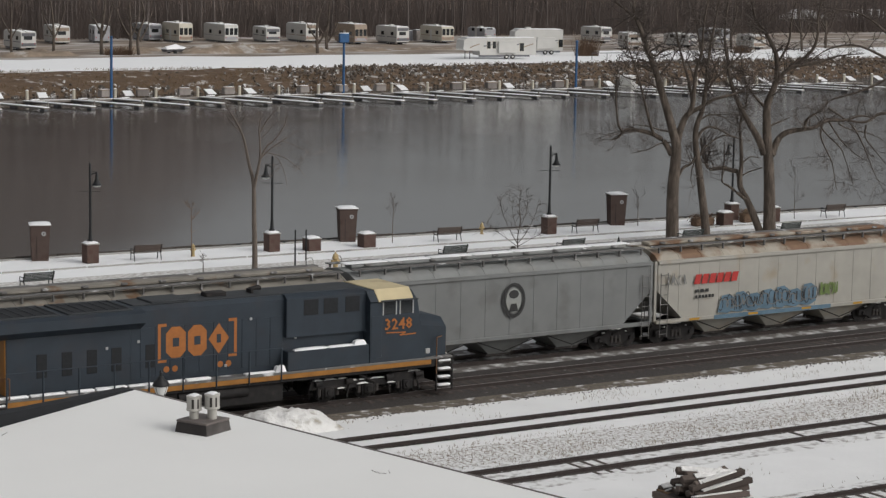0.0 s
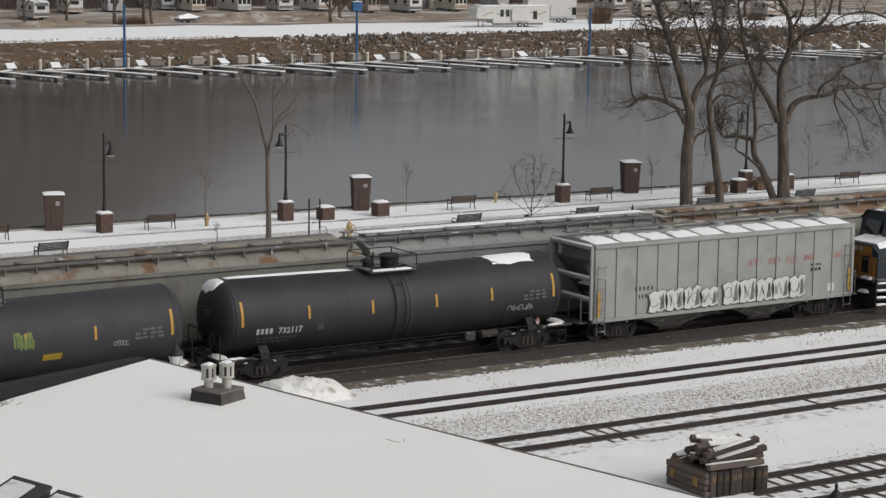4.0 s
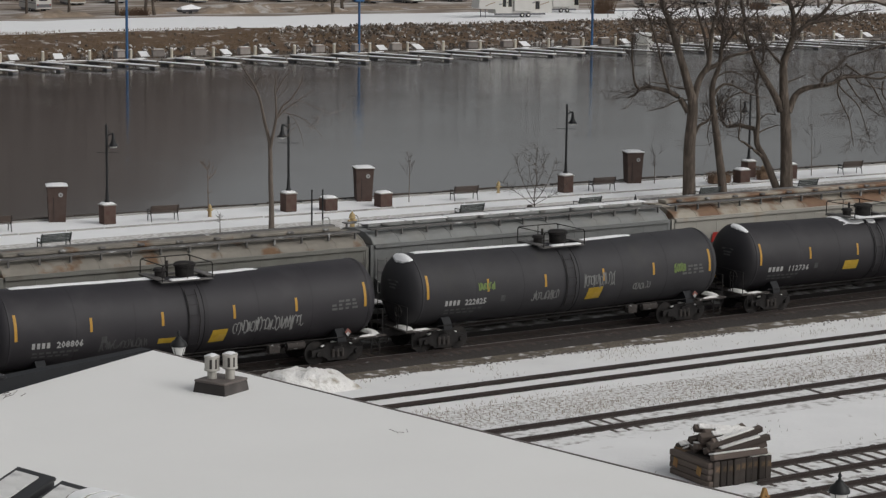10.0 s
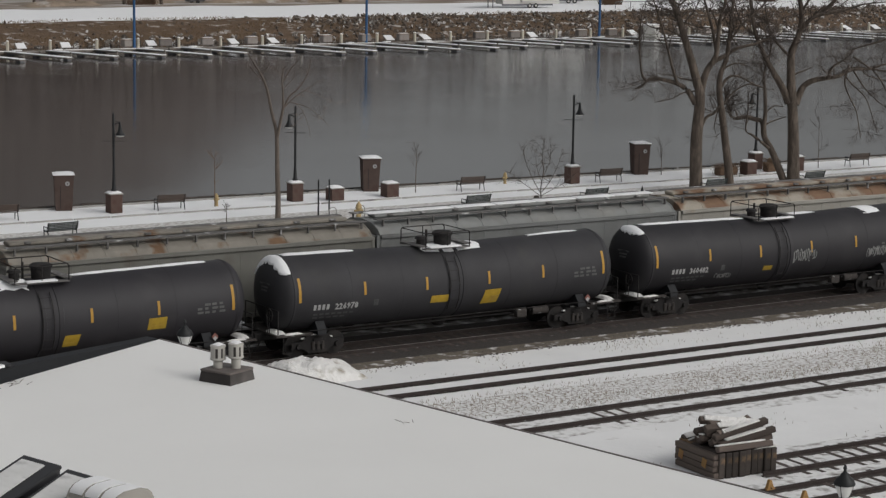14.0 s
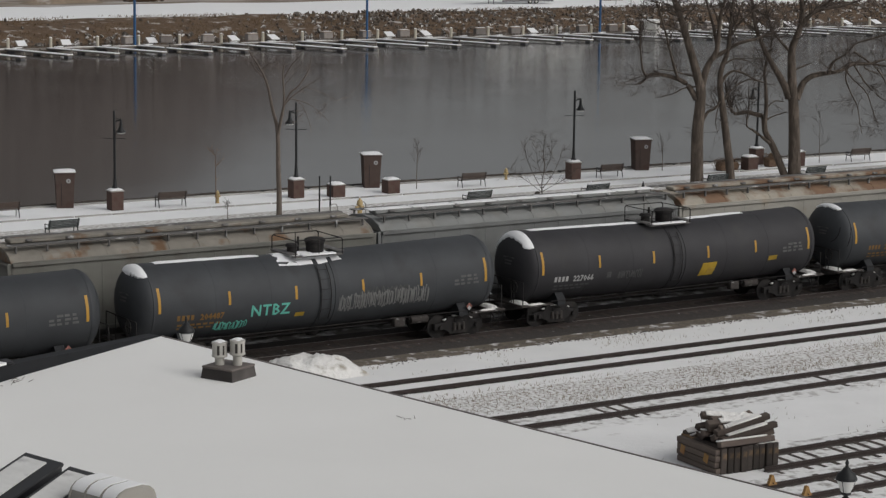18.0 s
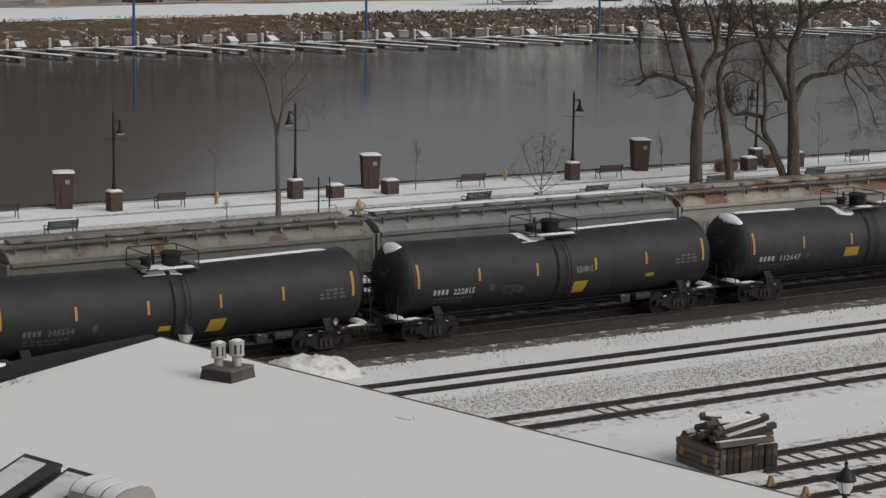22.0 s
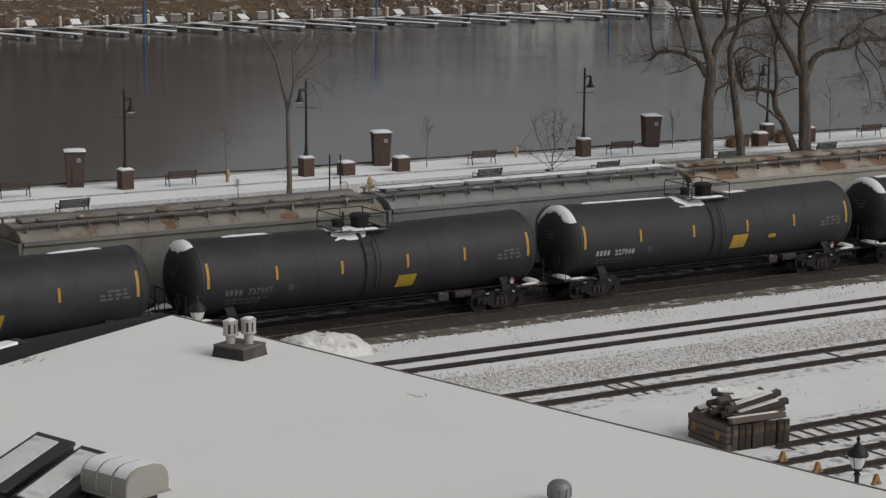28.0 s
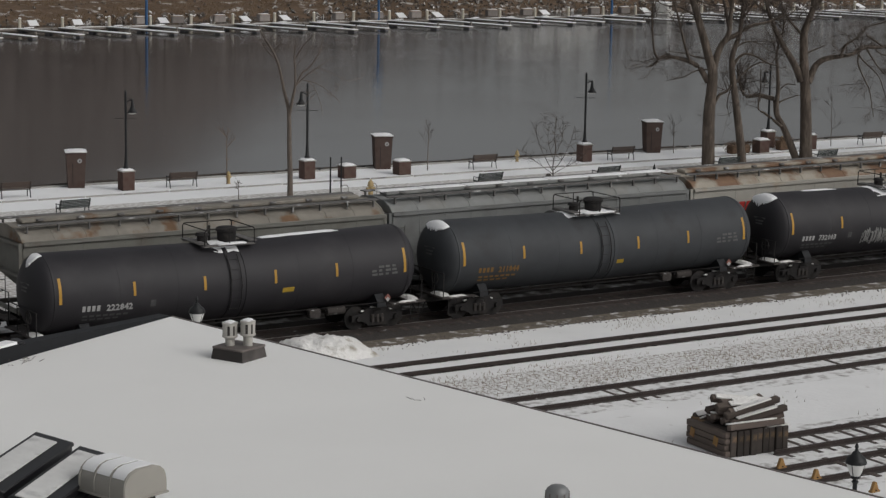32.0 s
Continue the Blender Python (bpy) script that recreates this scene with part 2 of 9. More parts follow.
def ground_sheet():
    ys = [(-900, 0), (-60, 0), (20, 0), (47, 0), (50.9, 0), (58.6, 0), (63.4, 0), (66.0, 0.02), (70.8, 0.02), (72.6, 0.0), (83.5, 0.0), (104.5, 0.0), (110.4, 0.0),
          (112.0, 0.02), (115.0, 0.02), (QUAY_Y, 0.02), (QUAY_Y + 0.02, -6.0), (200, -6.5), (257, -4.5), (262.5, -2.3), (266, -1.2), (271, -0.2), (276, 0.35),
          (281, 0.55), (290, 0.55), (301, 0.6), (325, 0.7), (352, 1.0), (420, 3.0), (700, 14.0), (4000, 60.0)]
    xs = [-1500, -400, -120, -40, 0] + [10 + 5 * i for i in range(64)] + [340, 400, 500, 700, 1100, 2000, 4000]
    mats = []
    vs, fs = [], []
    for i, x in enumerate(xs):
        for y, z in ys:
            far = 250 < y < 330
            w = 1.4 * noise.noise((x * 0.045, y * 0.05, 3.1)) if far else 0.0
            dz = 0.22 * noise.noise((x * 0.21, y * 0.13, 7.7)) if far else 0.0
            if 111 < y < 119:
                w = askew(x)
            vs.append((x, y + w, z + dz))
    n = len(ys)
    for i in range(len(xs) - 1):
        for j in range(n - 1):
            fs.append((i * n + j, i * n + n + j, i * n + n + j + 1, i * n + j + 1))
            y = (ys[j][0] + ys[j + 1][0]) / 2
            k = 0
            if 58 < y < 61 or 63 < y < 66:
                k = 1 if y > 63 else 0
            if 83 < y < 105:
                k = 2
            elif 104.5 < y < 108.2:
                k = 2
            elif 108 < y < QUAY_Y:
                k = 3
            elif QUAY_Y < y < 255:
                k = 4
            elif 255 < y < 278:
                k = 4
            elif 278 < y < 301:
                k = 3
            elif 301 < y < 352:
                k = 5
            elif y > 352:
                k = 6
            mats.append(k)
    me = bpy.data.meshes.new("ground")
    me.from_pydata(vs, [], fs)
    for m in (YARD_SNOW, STUBBLE, MUD, SNOW, RIPRAP_EARTH, CAMP_GROUND, WOOD_FLOOR):
        me.materials.append(m)
    me.polygons.foreach_set("material_index", mats)
    me.polygons.foreach_set("use_smooth", [True] * len(fs))
    me.set_sharp_from_angle(angle=radians(50))
    tagged(new("ground", me), "snow-covered rail yard, quay and far bank", "ground", kind="structure")


ground_sheet()

# the river: dark, faintly rippled water
WATER = bpy.data.materials.new("river_water")
WATER.use_nodes = True
n_, l_ = WATER.node_tree.nodes, WATER.node_tree.links
wb = n_["Principled BSDF"]
wb.inputs["Base Color"].default_value = (0.043, 0.0402, 0.0388, 1)
wb.inputs["Roughness"].default_value, wb.inputs["IOR"].default_value = 0.09, 1.33
wc = n_.new("ShaderNodeTexCoord").outputs["Object"]
wm = n_.new("ShaderNodeMapping")
wm.vector_type = "TEXTURE"
wm.inputs["Rotation"].default_value = (0.0, 0.0, radians(-33))
wm.inputs["Scale"].default_value = (5.0, 1.0, 1.0)
l_.new(wc, wm.inputs["Vector"])
waves = n_.new("ShaderNodeTexNoise")
waves.inputs["Scale"].default_value, waves.inputs["Detail"].default_value = 3.4, 5.0
swell = n_.new("ShaderNodeTexNoise")
swell.inputs["Scale"].default_value, swell.inputs["Detail"].default_value = 0.06, 3.0
l_.new(wm.outputs["Vector"], waves.inputs["Vector"]), l_.new(wc, swell.inputs["Vector"])
# sheltered and calm upstream, more wind downstream; slow drifting patches over both
split = n_.new("ShaderNodeSeparateXYZ")
l_.new(wc, split.inputs[0])
wind = n_.new("ShaderNodeMapRange")
wind.inputs["From Min"].default_value, wind.inputs["From Max"].default_value = 85.0, 200.0
wind.inputs["To Min"].default_value, wind.inputs["To Max"].default_value = 0.08, 0.22
l_.new(split.outputs["X"], wind.inputs["Value"])
gust = n_.new("ShaderNodeMapRange")
gust.inputs["From Min"].default_value, gust.inputs["From Max"].default_value = 0.35, 0.65
gust.inputs["To Min"].default_value, gust.inputs["To Max"].default_value = 0.55, 1.35
l_.new(swell.outputs["Fac"], gust.inputs["Value"])
calm = n_.new("ShaderNodeMath")
calm.operation = "MULTIPLY"
l_.new(wind.outputs["Result"], calm.inputs[0]), l_.new(gust.outputs["Result"], calm.inputs[1])
wbump = n_.new("ShaderNodeBump")
wbump.inputs["Distance"].default_value = 0.085
l_.new(calm.outputs[0], wbump.inputs["Strength"])
l_.new(waves.outputs["Fac"], wbump.inputs["Height"])
l_.new(wbump.outputs["Normal"], wb.inputs["Normal"])
tagged(part("water", B().quad((-1500, QUAY_Y - 6, WATER_Z), (4000, QUAY_Y - 6, WATER_Z), (4000, 263.5, WATER_Z), (-1500, 263.5, WATER_Z)), WATER),
       "dark grey rippled river water", "water", kind="structure")

# the quay's concrete edge with dark mooring cleats
quay = tagged(part("quay_wall", B().box(95, -0.2, -0.98, 190, 0.44, 2.14, 0.03), CONCRETE, at=pose(0, QUAY_Y + 1.8, 0, 0, 0, -1.718)), "concrete quay wall edged with snow", "wall", kind="structure")

# ---- tracks ----
TRACKS = {"main": 75.72, "siding": 79.95, "yard": 68.2, "spur": 61.6, "stub": 53.1, "storage": 50.0}
RAIL_TOP = 0.17


def rail_mesh(x0, x1):
    o = [(-0.07, -0.02), (0.07, -0.02), (0.07, 0.0), (0.012, 0.03), (0.012, 0.11), (0.036, 0.125), (0.036, 0.165), (0.025, 0.17), (-0.025, 0.17), (-0.036, 0.165), (-0.036, 0.125), (-0.012, 0.11), (-0.012, 0.03), (-0.07, 0.0)]
    return mesh_of("rail", B().prism(o, x0, x1), RAIL_STEEL, smooth=0)


TIE_MESH = mesh_of("tie", B().box(0, 0, -0.05, 0.23, 2.55, 0.16, 0.02), TIE, smooth=0)
SIDING_BED = mat("grey_gravel_with_snow", (0.15, 0.138, 0.127), 0.95, vary=0.3, scale=7.0, stain=(0.62, 0.62, 0.61), stain_at=0.57, stain_scale=1.5, bump=0.05, bump_scale=12.0, soft=0.1)
BED = {"main": (BALLAST, 1.95, 2.9), "siding": (SIDING_BED, 1.9, 2.6), "yard": (BALLAST_SNOWY, 1.5, 2.0), "spur": (BALLAST_SNOWY, 1.45, 1.9), "stub": (BALLAST_SNOWY, 1.4, 1.8), "storage": (BALLAST_SNOWY, 1.4, 1.8)}


def thaw_and_shade_strip(y, lift, x0, x1, step):
    """Bare gravel along a rail, dark to take in the rail's shaded side too; its edge scalloped by the ties and ragged
    with snow.
    """
    b = B()
    xs = [x0] + [x for x in (24 + 0.14 * k for k in range(600)) if x0 < x < x1] + [x1]
    for x in xs:
        near = 0.13 + 0.05 * abs(math.sin(math.pi * x / step)) + 0.05 * noise.noise((x * 1.7, y, 1.0))
        far = 0.10 + 0.04 * abs(math.sin(math.pi * x / step)) + 0.04 * noise.noise((x * 1.9, y, 5.0))
        b.v += [(x, y - near - 0.02, lift - 0.02), (x, y - near, lift + 0.012), (x, y + far, lift + 0.012), (x, y + far + 0.02, lift - 0.02)]
    for k in range(len(xs) - 1):
        for q_ in range(3):
            b.f.append((4 * k + q_, 4 * k + 4 + q_, 4 * k + 5 + q_, 4 * k + 1 + q_))
    return b


def track(key, y, x0, x1, label, t0=28, t1=96, step=0.56, sink=0.0):
    top, w0, w1 = BED[key][0], BED[key][1], BED[key][2]
    lift = {"main": 0.015, "siding": 0.01}.get(key, 0.008)
    o = [(y - w1, -0.3), (y - w1, 0.004), (y - w0, lift), (y + w0, lift), (y + w1, 0.004), (y + w1, -0.3)]
    tagged(part("track_bed_" + key, B().prism(o, max(x0, -300), x1), top, smooth=0), "gravel track bed with patches of snow", "track bed", kind="structure")
    tr = thing("railway_track", label, "railway track", "railway tracks", pose(0, y, 0))
    rm = rail_mesh(x0, x1)
    for s in (-1, 1):
        part("rail", rm, None, tr, at=pose(0, s * 0.7535, 0.0))
        if key == "main":
            part("rail_head", B().box((x0 + x1) / 2, s * 0.7535, 0.171, x1 - x0, 0.052, 0.006, 0.001), BRIGHT_RAIL, tr)
        part("bare_strip", thaw_and_shade_strip(s * 0.7535, lift, x0, min(x1, 300), step), RAIL_BED, tr, smooth=0, mend=False)
    k = 0
    x = max(x0 + 0.4, t0)
    while x < min(x1, t1):
        part("tie", TIE_MESH, None, tr, at=pose(x, rng.uniform(-0.06, 0.06), rng.uniform(-0.012, 0.012) - sink * rng.uniform(0.4, 1.3), 0, 0, rng.uniform(-1.5, 1.5)))
        x += step


# the shoulder of the ballast: brown grit and dead grass with snow in it
SHOULDER = mat("brown_grit", (0.135, 0.115, 0.092), 0.95, vary=0.35, scale=4.0, stain=(0.62, 0.61, 0.60), stain_at=0.60, stain_scale=1.6, bump=0.05, bump_scale=9.0)
sh = B()
xs = [-300, 0] + [20 + 0.3 * k for k in range(330)] + [300, 900]
for x in xs:
    w_ = 0.34 + 0.30 * noise.noise((x * 0.35, 1.0, 2.0)) + 0.12 * noise.noise((x * 1.6, 4.0, 2.0))
    sh.v += [(x, 72.62 - w_, -0.02), (x, 72.72 - w_, 0.03), (x, 73.25 + 0.2 * w_, 0.035), (x, 73.4 + 0.2 * w_, -0.02)]
for k in range(len(xs) - 1):
    for q_ in range(3):
        sh.f.append((4 * k + q_, 4 * k + 4 + q_, 4 * k + 5 + q_, 4 * k + 1 + q_))
tagged(part("ballast_shoulder", sh, SHOULDER, smooth=0, mend=False), "brown gritty ballast shoulder with snow patches", "track bed", kind="structure")
track("main", TRACKS["main"], -400, 900, "main track on dark ballast, rusty rails", 24, 110)
track("siding", TRACKS["siding"], -400, 900, "siding on dark ballast behind the main track", 26, 40)
track("yard", TRACKS["yard"], -300, 700, "rusty yard track half buried in snow", 36, 100, 0.56, 0.05)
track("spur", TRACKS["spur"], -300, 600, "rusty spur track in snow", 36, 90, 0.56, 0.035)
track("stub", TRACKS["stub"], 46.2, 400, "rusty stub track starting at stacked timber", 46.2, 80, 0.6, 0.015)
track("storage", TRACKS["storage"], 44.6, 400, "rusty stub track with yellow wheel stops", 44.6, 76, 0.6, 0.02)


# ---- foreground roof ----
ROOF_Z = 9.85


def street_building():
    bl = thing("flat_roofed_building", "low building with a snow-covered flat roof", "building")
    o = [(18.06, 38.04), (23.9, 10.0), (24.6, -12), (-12, -12), (-12, 20.5), (14.54, 36.15)]
    part("wall", B().prism([(x * 0.985, y * 0.992) for x, y in o], 0, ROOF_Z - 0.12, "z"), CONCRETE, bl, smooth=0)
    part("roof", B().prism(o, ROOF_Z - 0.12, ROOF_Z, "z"), ROOF_SNOW, bl, smooth=0)


street_building()


def house_behind():
    """The tall brick house from whose front the view is taken; unseen, it closes the place behind the camera and dims
    the left side.
    """
    t = thing("brick_house", "unseen tall brown brick house behind the low roof, blocking light from behind", "building")
    brick = mat("brown_house_brick", (0.16, 0.095, 0.07), 0.9, vary=0.25, scale=4.0, stain=(0.11, 0.07, 0.055), stain_at=0.56, stain_scale=0.4, bump=0.02, bump_scale=12.0)
    part("wall", B().prism([(-85, -1.2), (7, -1.2), (7, -18), (-85, -18)], 0, 25.0, "z"), brick, t, smooth=0)
    part("cornice", B().box(-39, -1.0, 25.2, 92.6, 0.9, 0.5, 0.05), CONCRETE, t)
    for z in (12.0, 16.0, 20.5):
        for k in range(6):
            x = 4.0 - k * 5.0 - (2.5 if z == 16.0 else 0.0)
            w = part("window", B().box(x, -1.18, z, 1.3, 0.06, 2.1, 0.02), CONCRETE, t)
            part("pane", B().box(x, -1.14, z, 1.14, 0.02, 1.94, 0.005), WINDOW_DARK, w)


WINDOW_DARK = mat("dark_house_glass", (0.012, 0.014, 0.016), 0.08, vary=0.1, scale=2.0, spec=0.6)
house_behind()


# ---- railway vehicles: x along the track, the yard side is -y, z over the ground ----
NAVY = mat("navy_paint", (0.0205, 0.0285, 0.038), 0.55, vary=0.2, scale=1.2, stain=(0.025, 0.029, 0.036), stain_at=0.6, stain_scale=0.7)
NAVY_TOP = mat("sooty_navy_roof", (0.035, 0.038, 0.041), 0.7, vary=0.3, scale=1.5)
DARK_GAP = mat("dark_grille", (0.010, 0.011, 0.013), 0.7, vary=0.3, scale=8.0)
AMBER = mat("amber_paint", (0.26, 0.115, 0.022), 0.55, vary=0.22, scale=2.0, stain=(0.22, 0.10, 0.03), stain_at=0.62, stain_scale=1.2)
GOLD = mat("gold_lettering", (0.32, 0.21, 0.04), 0.6, vary=0.15, scale=5.0)
RUST_ORANGE = mat("orange_logo_paint", (0.29, 0.105, 0.026), 0.6, vary=0.15, scale=5.0)
RAIL_RUST = mat("rusty_handrail", (0.13, 0.068, 0.035), 0.7, vary=0.25, scale=4.0)
FRAME_PINK = mat("faded_window_frame", (0.16, 0.11, 0.09), 0.7, vary=0.2, scale=4.0)
CREAM = mat("cream_cab_roof", (0.50, 0.42, 0.26), 0.75, vary=0.12, scale=1.2, stain=(0.34, 0.28, 0.18), stain_at=0.62)
GLASS_DARK = mat("dark_window_glass", (0.012, 0.014, 0.016), 0.08, vary=0.1, scale=2.0, spec=0.6)
HOPPER_GREY = mat("hopper_grey_paint", (0.262, 0.27, 0.255), 0.7, vary=0.12, scale=1.2, stain=(0.235, 0.238, 0.222), stain_at=0.58, stain_scale=0.8)
HOPPER_MID = mat("weathered_grey_paint", (0.158, 0.163, 0.160), 0.65, vary=0.12, scale=1.0, stain=(0.13, 0.132, 0.127), stain_at=0.58, stain_scale=0.6)
HOPPER_OLIVE = mat("weathered_olive_grey_paint", (0.150, 0.148, 0.132), 0.7, vary=0.16, scale=1.0, stain=(0.12, 0.11, 0.094), stain_at=0.58, stain_scale=0.6)
HOPPER_CREAM = mat("weathered_cream_paint", (0.31, 0.297, 0.265), 0.7, vary=0.12, scale=1.0, stain=(0.29, 0.25, 0.195), stain_at=0.62, stain_scale=0.6)
ROOF_RUST = mat("rusting_roof_sheet", (0.33, 0.30, 0.25), 0.85, vary=0.2, scale=1.5, stain=(0.17, 0.105, 0.068), stain_at=0.52, stain_scale=0.75)
ROOF_OLIVE = mat("stained_roof_sheet", (0.20, 0.185, 0.16), 0.88, vary=0.25, scale=1.5, stain=(0.145, 0.088, 0.052), stain_at=0.60, stain_scale=0.9)
ROOF_GREY = mat("grey_roof_sheet", (0.205, 0.21, 0.205), 0.88, vary=0.15, scale=1.5, stain=(0.20, 0.20, 0.19), stain_at=0.58, stain_scale=0.8)
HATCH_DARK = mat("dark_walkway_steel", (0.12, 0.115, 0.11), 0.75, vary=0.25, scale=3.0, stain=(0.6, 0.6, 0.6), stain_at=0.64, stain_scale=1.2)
TAG_WHITE = mat("white_spray_paint", (0.50, 0.50, 0.49), 0.7, vary=0.1, scale=4.0)
TAG_BLACK = mat("black_spray_paint", (0.03, 0.03, 0.03), 0.7, vary=0.2, scale=4.0)
TAG_PALE = mat("pale_spray_paint", (0.20, 0.20, 0.195), 0.75, vary=0.35, scale=3.0)
TAG_GREY = mat("faded_spray_paint", (0.145, 0.145, 0.142), 0.75, vary=0.3, scale=3.0)
TAG_TEAL = mat("teal_spray_paint", (0.12, 0.42, 0.34), 0.7, vary=0.2, scale=4.0)
TAG_BLUE = mat("blue_spray_paint", (0.095, 0.155, 0.205), 0.7, vary=0.25, scale=2.0)
TAG_GREEN = mat("green_spray_paint", (0.12, 0.165, 0.055), 0.7, vary=0.25, scale=3.0)
DARK_PATCH = mat("matt_black_overpaint", (0.012, 0.012, 0.013), 0.7, vary=0.2, scale=3.0)
PINK_RED = mat("faded_red_scrawl", (0.30, 0.145, 0.135), 0.7, vary=0.25, scale=4.0)

R, ZC, STRAIGHT, HEAD = 1.52, 2.60, 7.58, 0.70


def sag(x):
    """The tank is bent: both halves slope a little down to the middle."""
    return 0.015 * (abs(x) - 3.8)


def bent(b):
    b.v = [(x, y, z + sag(x)) for x, y, z in b.v]
    return b


def skin(x, a, lift=0.0):
    """A point of the tank's shell: x along it, a the angle from its top towards the yard; past the straight part, on the domed head."""
    over = abs(x) - STRAIGHT
    if over <= 0:
        r = R + lift
        return Vector((x, -r * math.sin(a), ZC + r * math.cos(a) + sag(x)))
    s = min(over / HEAD, 0.999)
    r = R * math.sqrt(1 - s * s) + lift
    return Vector((x + math.copysign(lift, x), -r * math.sin(a), ZC + r * math.cos(a) + sag(x)))


def side_patch(x0, x1, z0, z1, lift=0.008, lean=0.0, n=3):
    """A thin plate wrapped on the tank's yard side between two heights."""
    b = B()
    vs = []
    for k in (lift, lift - 0.02):
        for i in range(n + 1):
            z = z0 + (z1 - z0) * i / n
            a = math.acos(max(-1, min(1, (z - ZC) / R)))
            sh = lean * (i / n - 0.5)
            vs += [skin(x0 + sh, a, k), skin(x1 + sh, a, k)]
    m = 2 * (n + 1)
    fs = []
    for i in range(n):
        fs += [(2 * i, 2 * i + 1, 2 * i + 3, 2 * i + 2), (m + 2 * i, m + 2 * i + 2, m + 2 * i + 3, m + 2 * i + 1)]
        fs += [(2 * i, 2 * i + 2, m + 2 * i + 2, m + 2 * i), (2 * i + 1, m + 2 * i + 1, m + 2 * i + 3, 2 * i + 3)]
    fs += [(0, m, m + 1, 1), (2 * n, 2 * n + 1, m + 2 * n + 1, m + 2 * n)]
    return b.add(vs, fs)


def wrap(b, lift=0.01):
    """Lays a flat drawing (x, height) on the tank's yard side."""
    fine = B()
    for f in b.f:
        q = [Vector(b.v[i]) for i in f]
        n = int((max(p.z for p in q) - min(p.z for p in q)) / 0.12) + 1 if len(q) == 4 else 1
        if n == 1:
            fine.quad(*q)
        else:
            for k in range(n):
                fine.quad(q[0].lerp(q[3], k / n), q[1].lerp(q[2], k / n), q[1].lerp(q[2], (k + 1) / n), q[0].lerp(q[3], (k + 1) / n))
    out = B()
    out.f = fine.f
    out.v = [tuple(skin(x, math.acos(max(-1, min(1, (z - ZC) / R))), lift + y)) for x, y, z in fine.v]
    return out


def flat(b, y):
    """Lays a flat drawing (x, height) on a plain side wall at y."""
    out = B()
    out.f = b.f
    out.v = [(x, y - t, z) for x, t, z in b.v]
    return out


def lettering(text, size, x, z, spacing=1.0):
    """Characters of the built-in font as a flat drawing from x on, z its foot."""
    cu = bpy.data.curves.new("text", "FONT")
    cu.body, cu.size, cu.resolution_u, cu.space_character, cu.offset = text, size, 1, spacing, 0.012
    ob = bpy.data.objects.new("text", cu)
    scene.collection.objects.link(ob)
    me = bpy.data.meshes.new_from_object(ob.evaluated_get(bpy.context.evaluated_depsgraph_get()))
    b = B()
    b.v = [(x + v.co.x, 0.0, z + v.co.y) for v in me.vertices]
    b.f = [tuple(p.vertices) for p in me.polygons]
    bpy.data.objects.remove(ob)
    bpy.data.curves.remove(cu)
    bpy.data.meshes.remove(me)
    return b


def bars(x0, x1, z0, z1, count, gap=0.25, slant=0.0, b=None):
    """Writing as a row of plain bars."""
    b = b or B()
    w = (x1 - x0) / count
    for i in range(count):
        a, c = x0 + i * w, x0 + (i + 1 - gap) * w
        b.quad((a, 0, z0), (c, 0, z0), (c + slant, 0, z1), (a + slant, 0, z1))
    return b


def stroke(b, pts, w, off=0.0):
    """A flat brush stroke (x, z) of width w."""
    for (ax, az), (bx, bz) in zip(pts, pts[1:]):
        d = Vector((bx - ax, bz - az))
        if d.length < 1e-4:
            continue
        d.normalize()
        nx, nz = -d.y * w / 2, d.x * w / 2
        ex, ez = d.x * w / 3, d.y * w / 3
        off += 0.0004
        b.quad((ax - ex + nx, off, az - ez + nz), (ax - ex - nx, off, az - ez - nz), (bx + ex - nx, off, bz + ez - nz), (bx + ex + nx, off, bz + ez + nz))
    return b


def scrawl(x0, x1, z0, z1, count, w, seed, spike=0.5):
    """Spray-painted loops and zigzags that spell nothing."""
    rg = random.Random(seed)
    b = B()
    step = (x1 - x0) / count
    for i in range(count):
        cx, cz = x0 + (i + 0.5) * step, (z0 + z1) / 2 + rg.uniform(-0.08, 0.08) * (z1 - z0)
        rx, rz = step * rg.uniform(0.45, 0.7), (z1 - z0) * rg.uniform(0.34, 0.5)
        if rg.random() < spike:
            pts = [(cx + rg.uniform(-rx, rx), cz + (rz if k % 2 else -rz) * rg.uniform(0.6, 1.0)) for k in range(5)]
        else:
            a0, tw = rg.uniform(0, 6.28), rg.choice((-1, 1))
            pts = [(cx + rx * math.cos(a0 + tw * t * 0.6), cz + rz * math.sin(a0 + tw * t * 0.6) * (1 - 0.03 * t)) for t in range(rg.randint(6, 11))]
        stroke(b, pts, w, off=0.0006 * i)
    return b


WHEEL = mesh_of("wheel", B().lathe([(0.30, -0.02), (0.44, -0.02), (0.457, 0.0), (0.457, 0.10), (0.48, 0.115), (0.48, 0.14), (0.30, 0.12)], (0, 0, 0), 20, "z"), UNDER)


FRAME_SNOW = mesh_of("frame_snow", B().box(0, 0, 0, 1, 0.14, 0.045, 0.016), DIRTY_SNOW, 0)


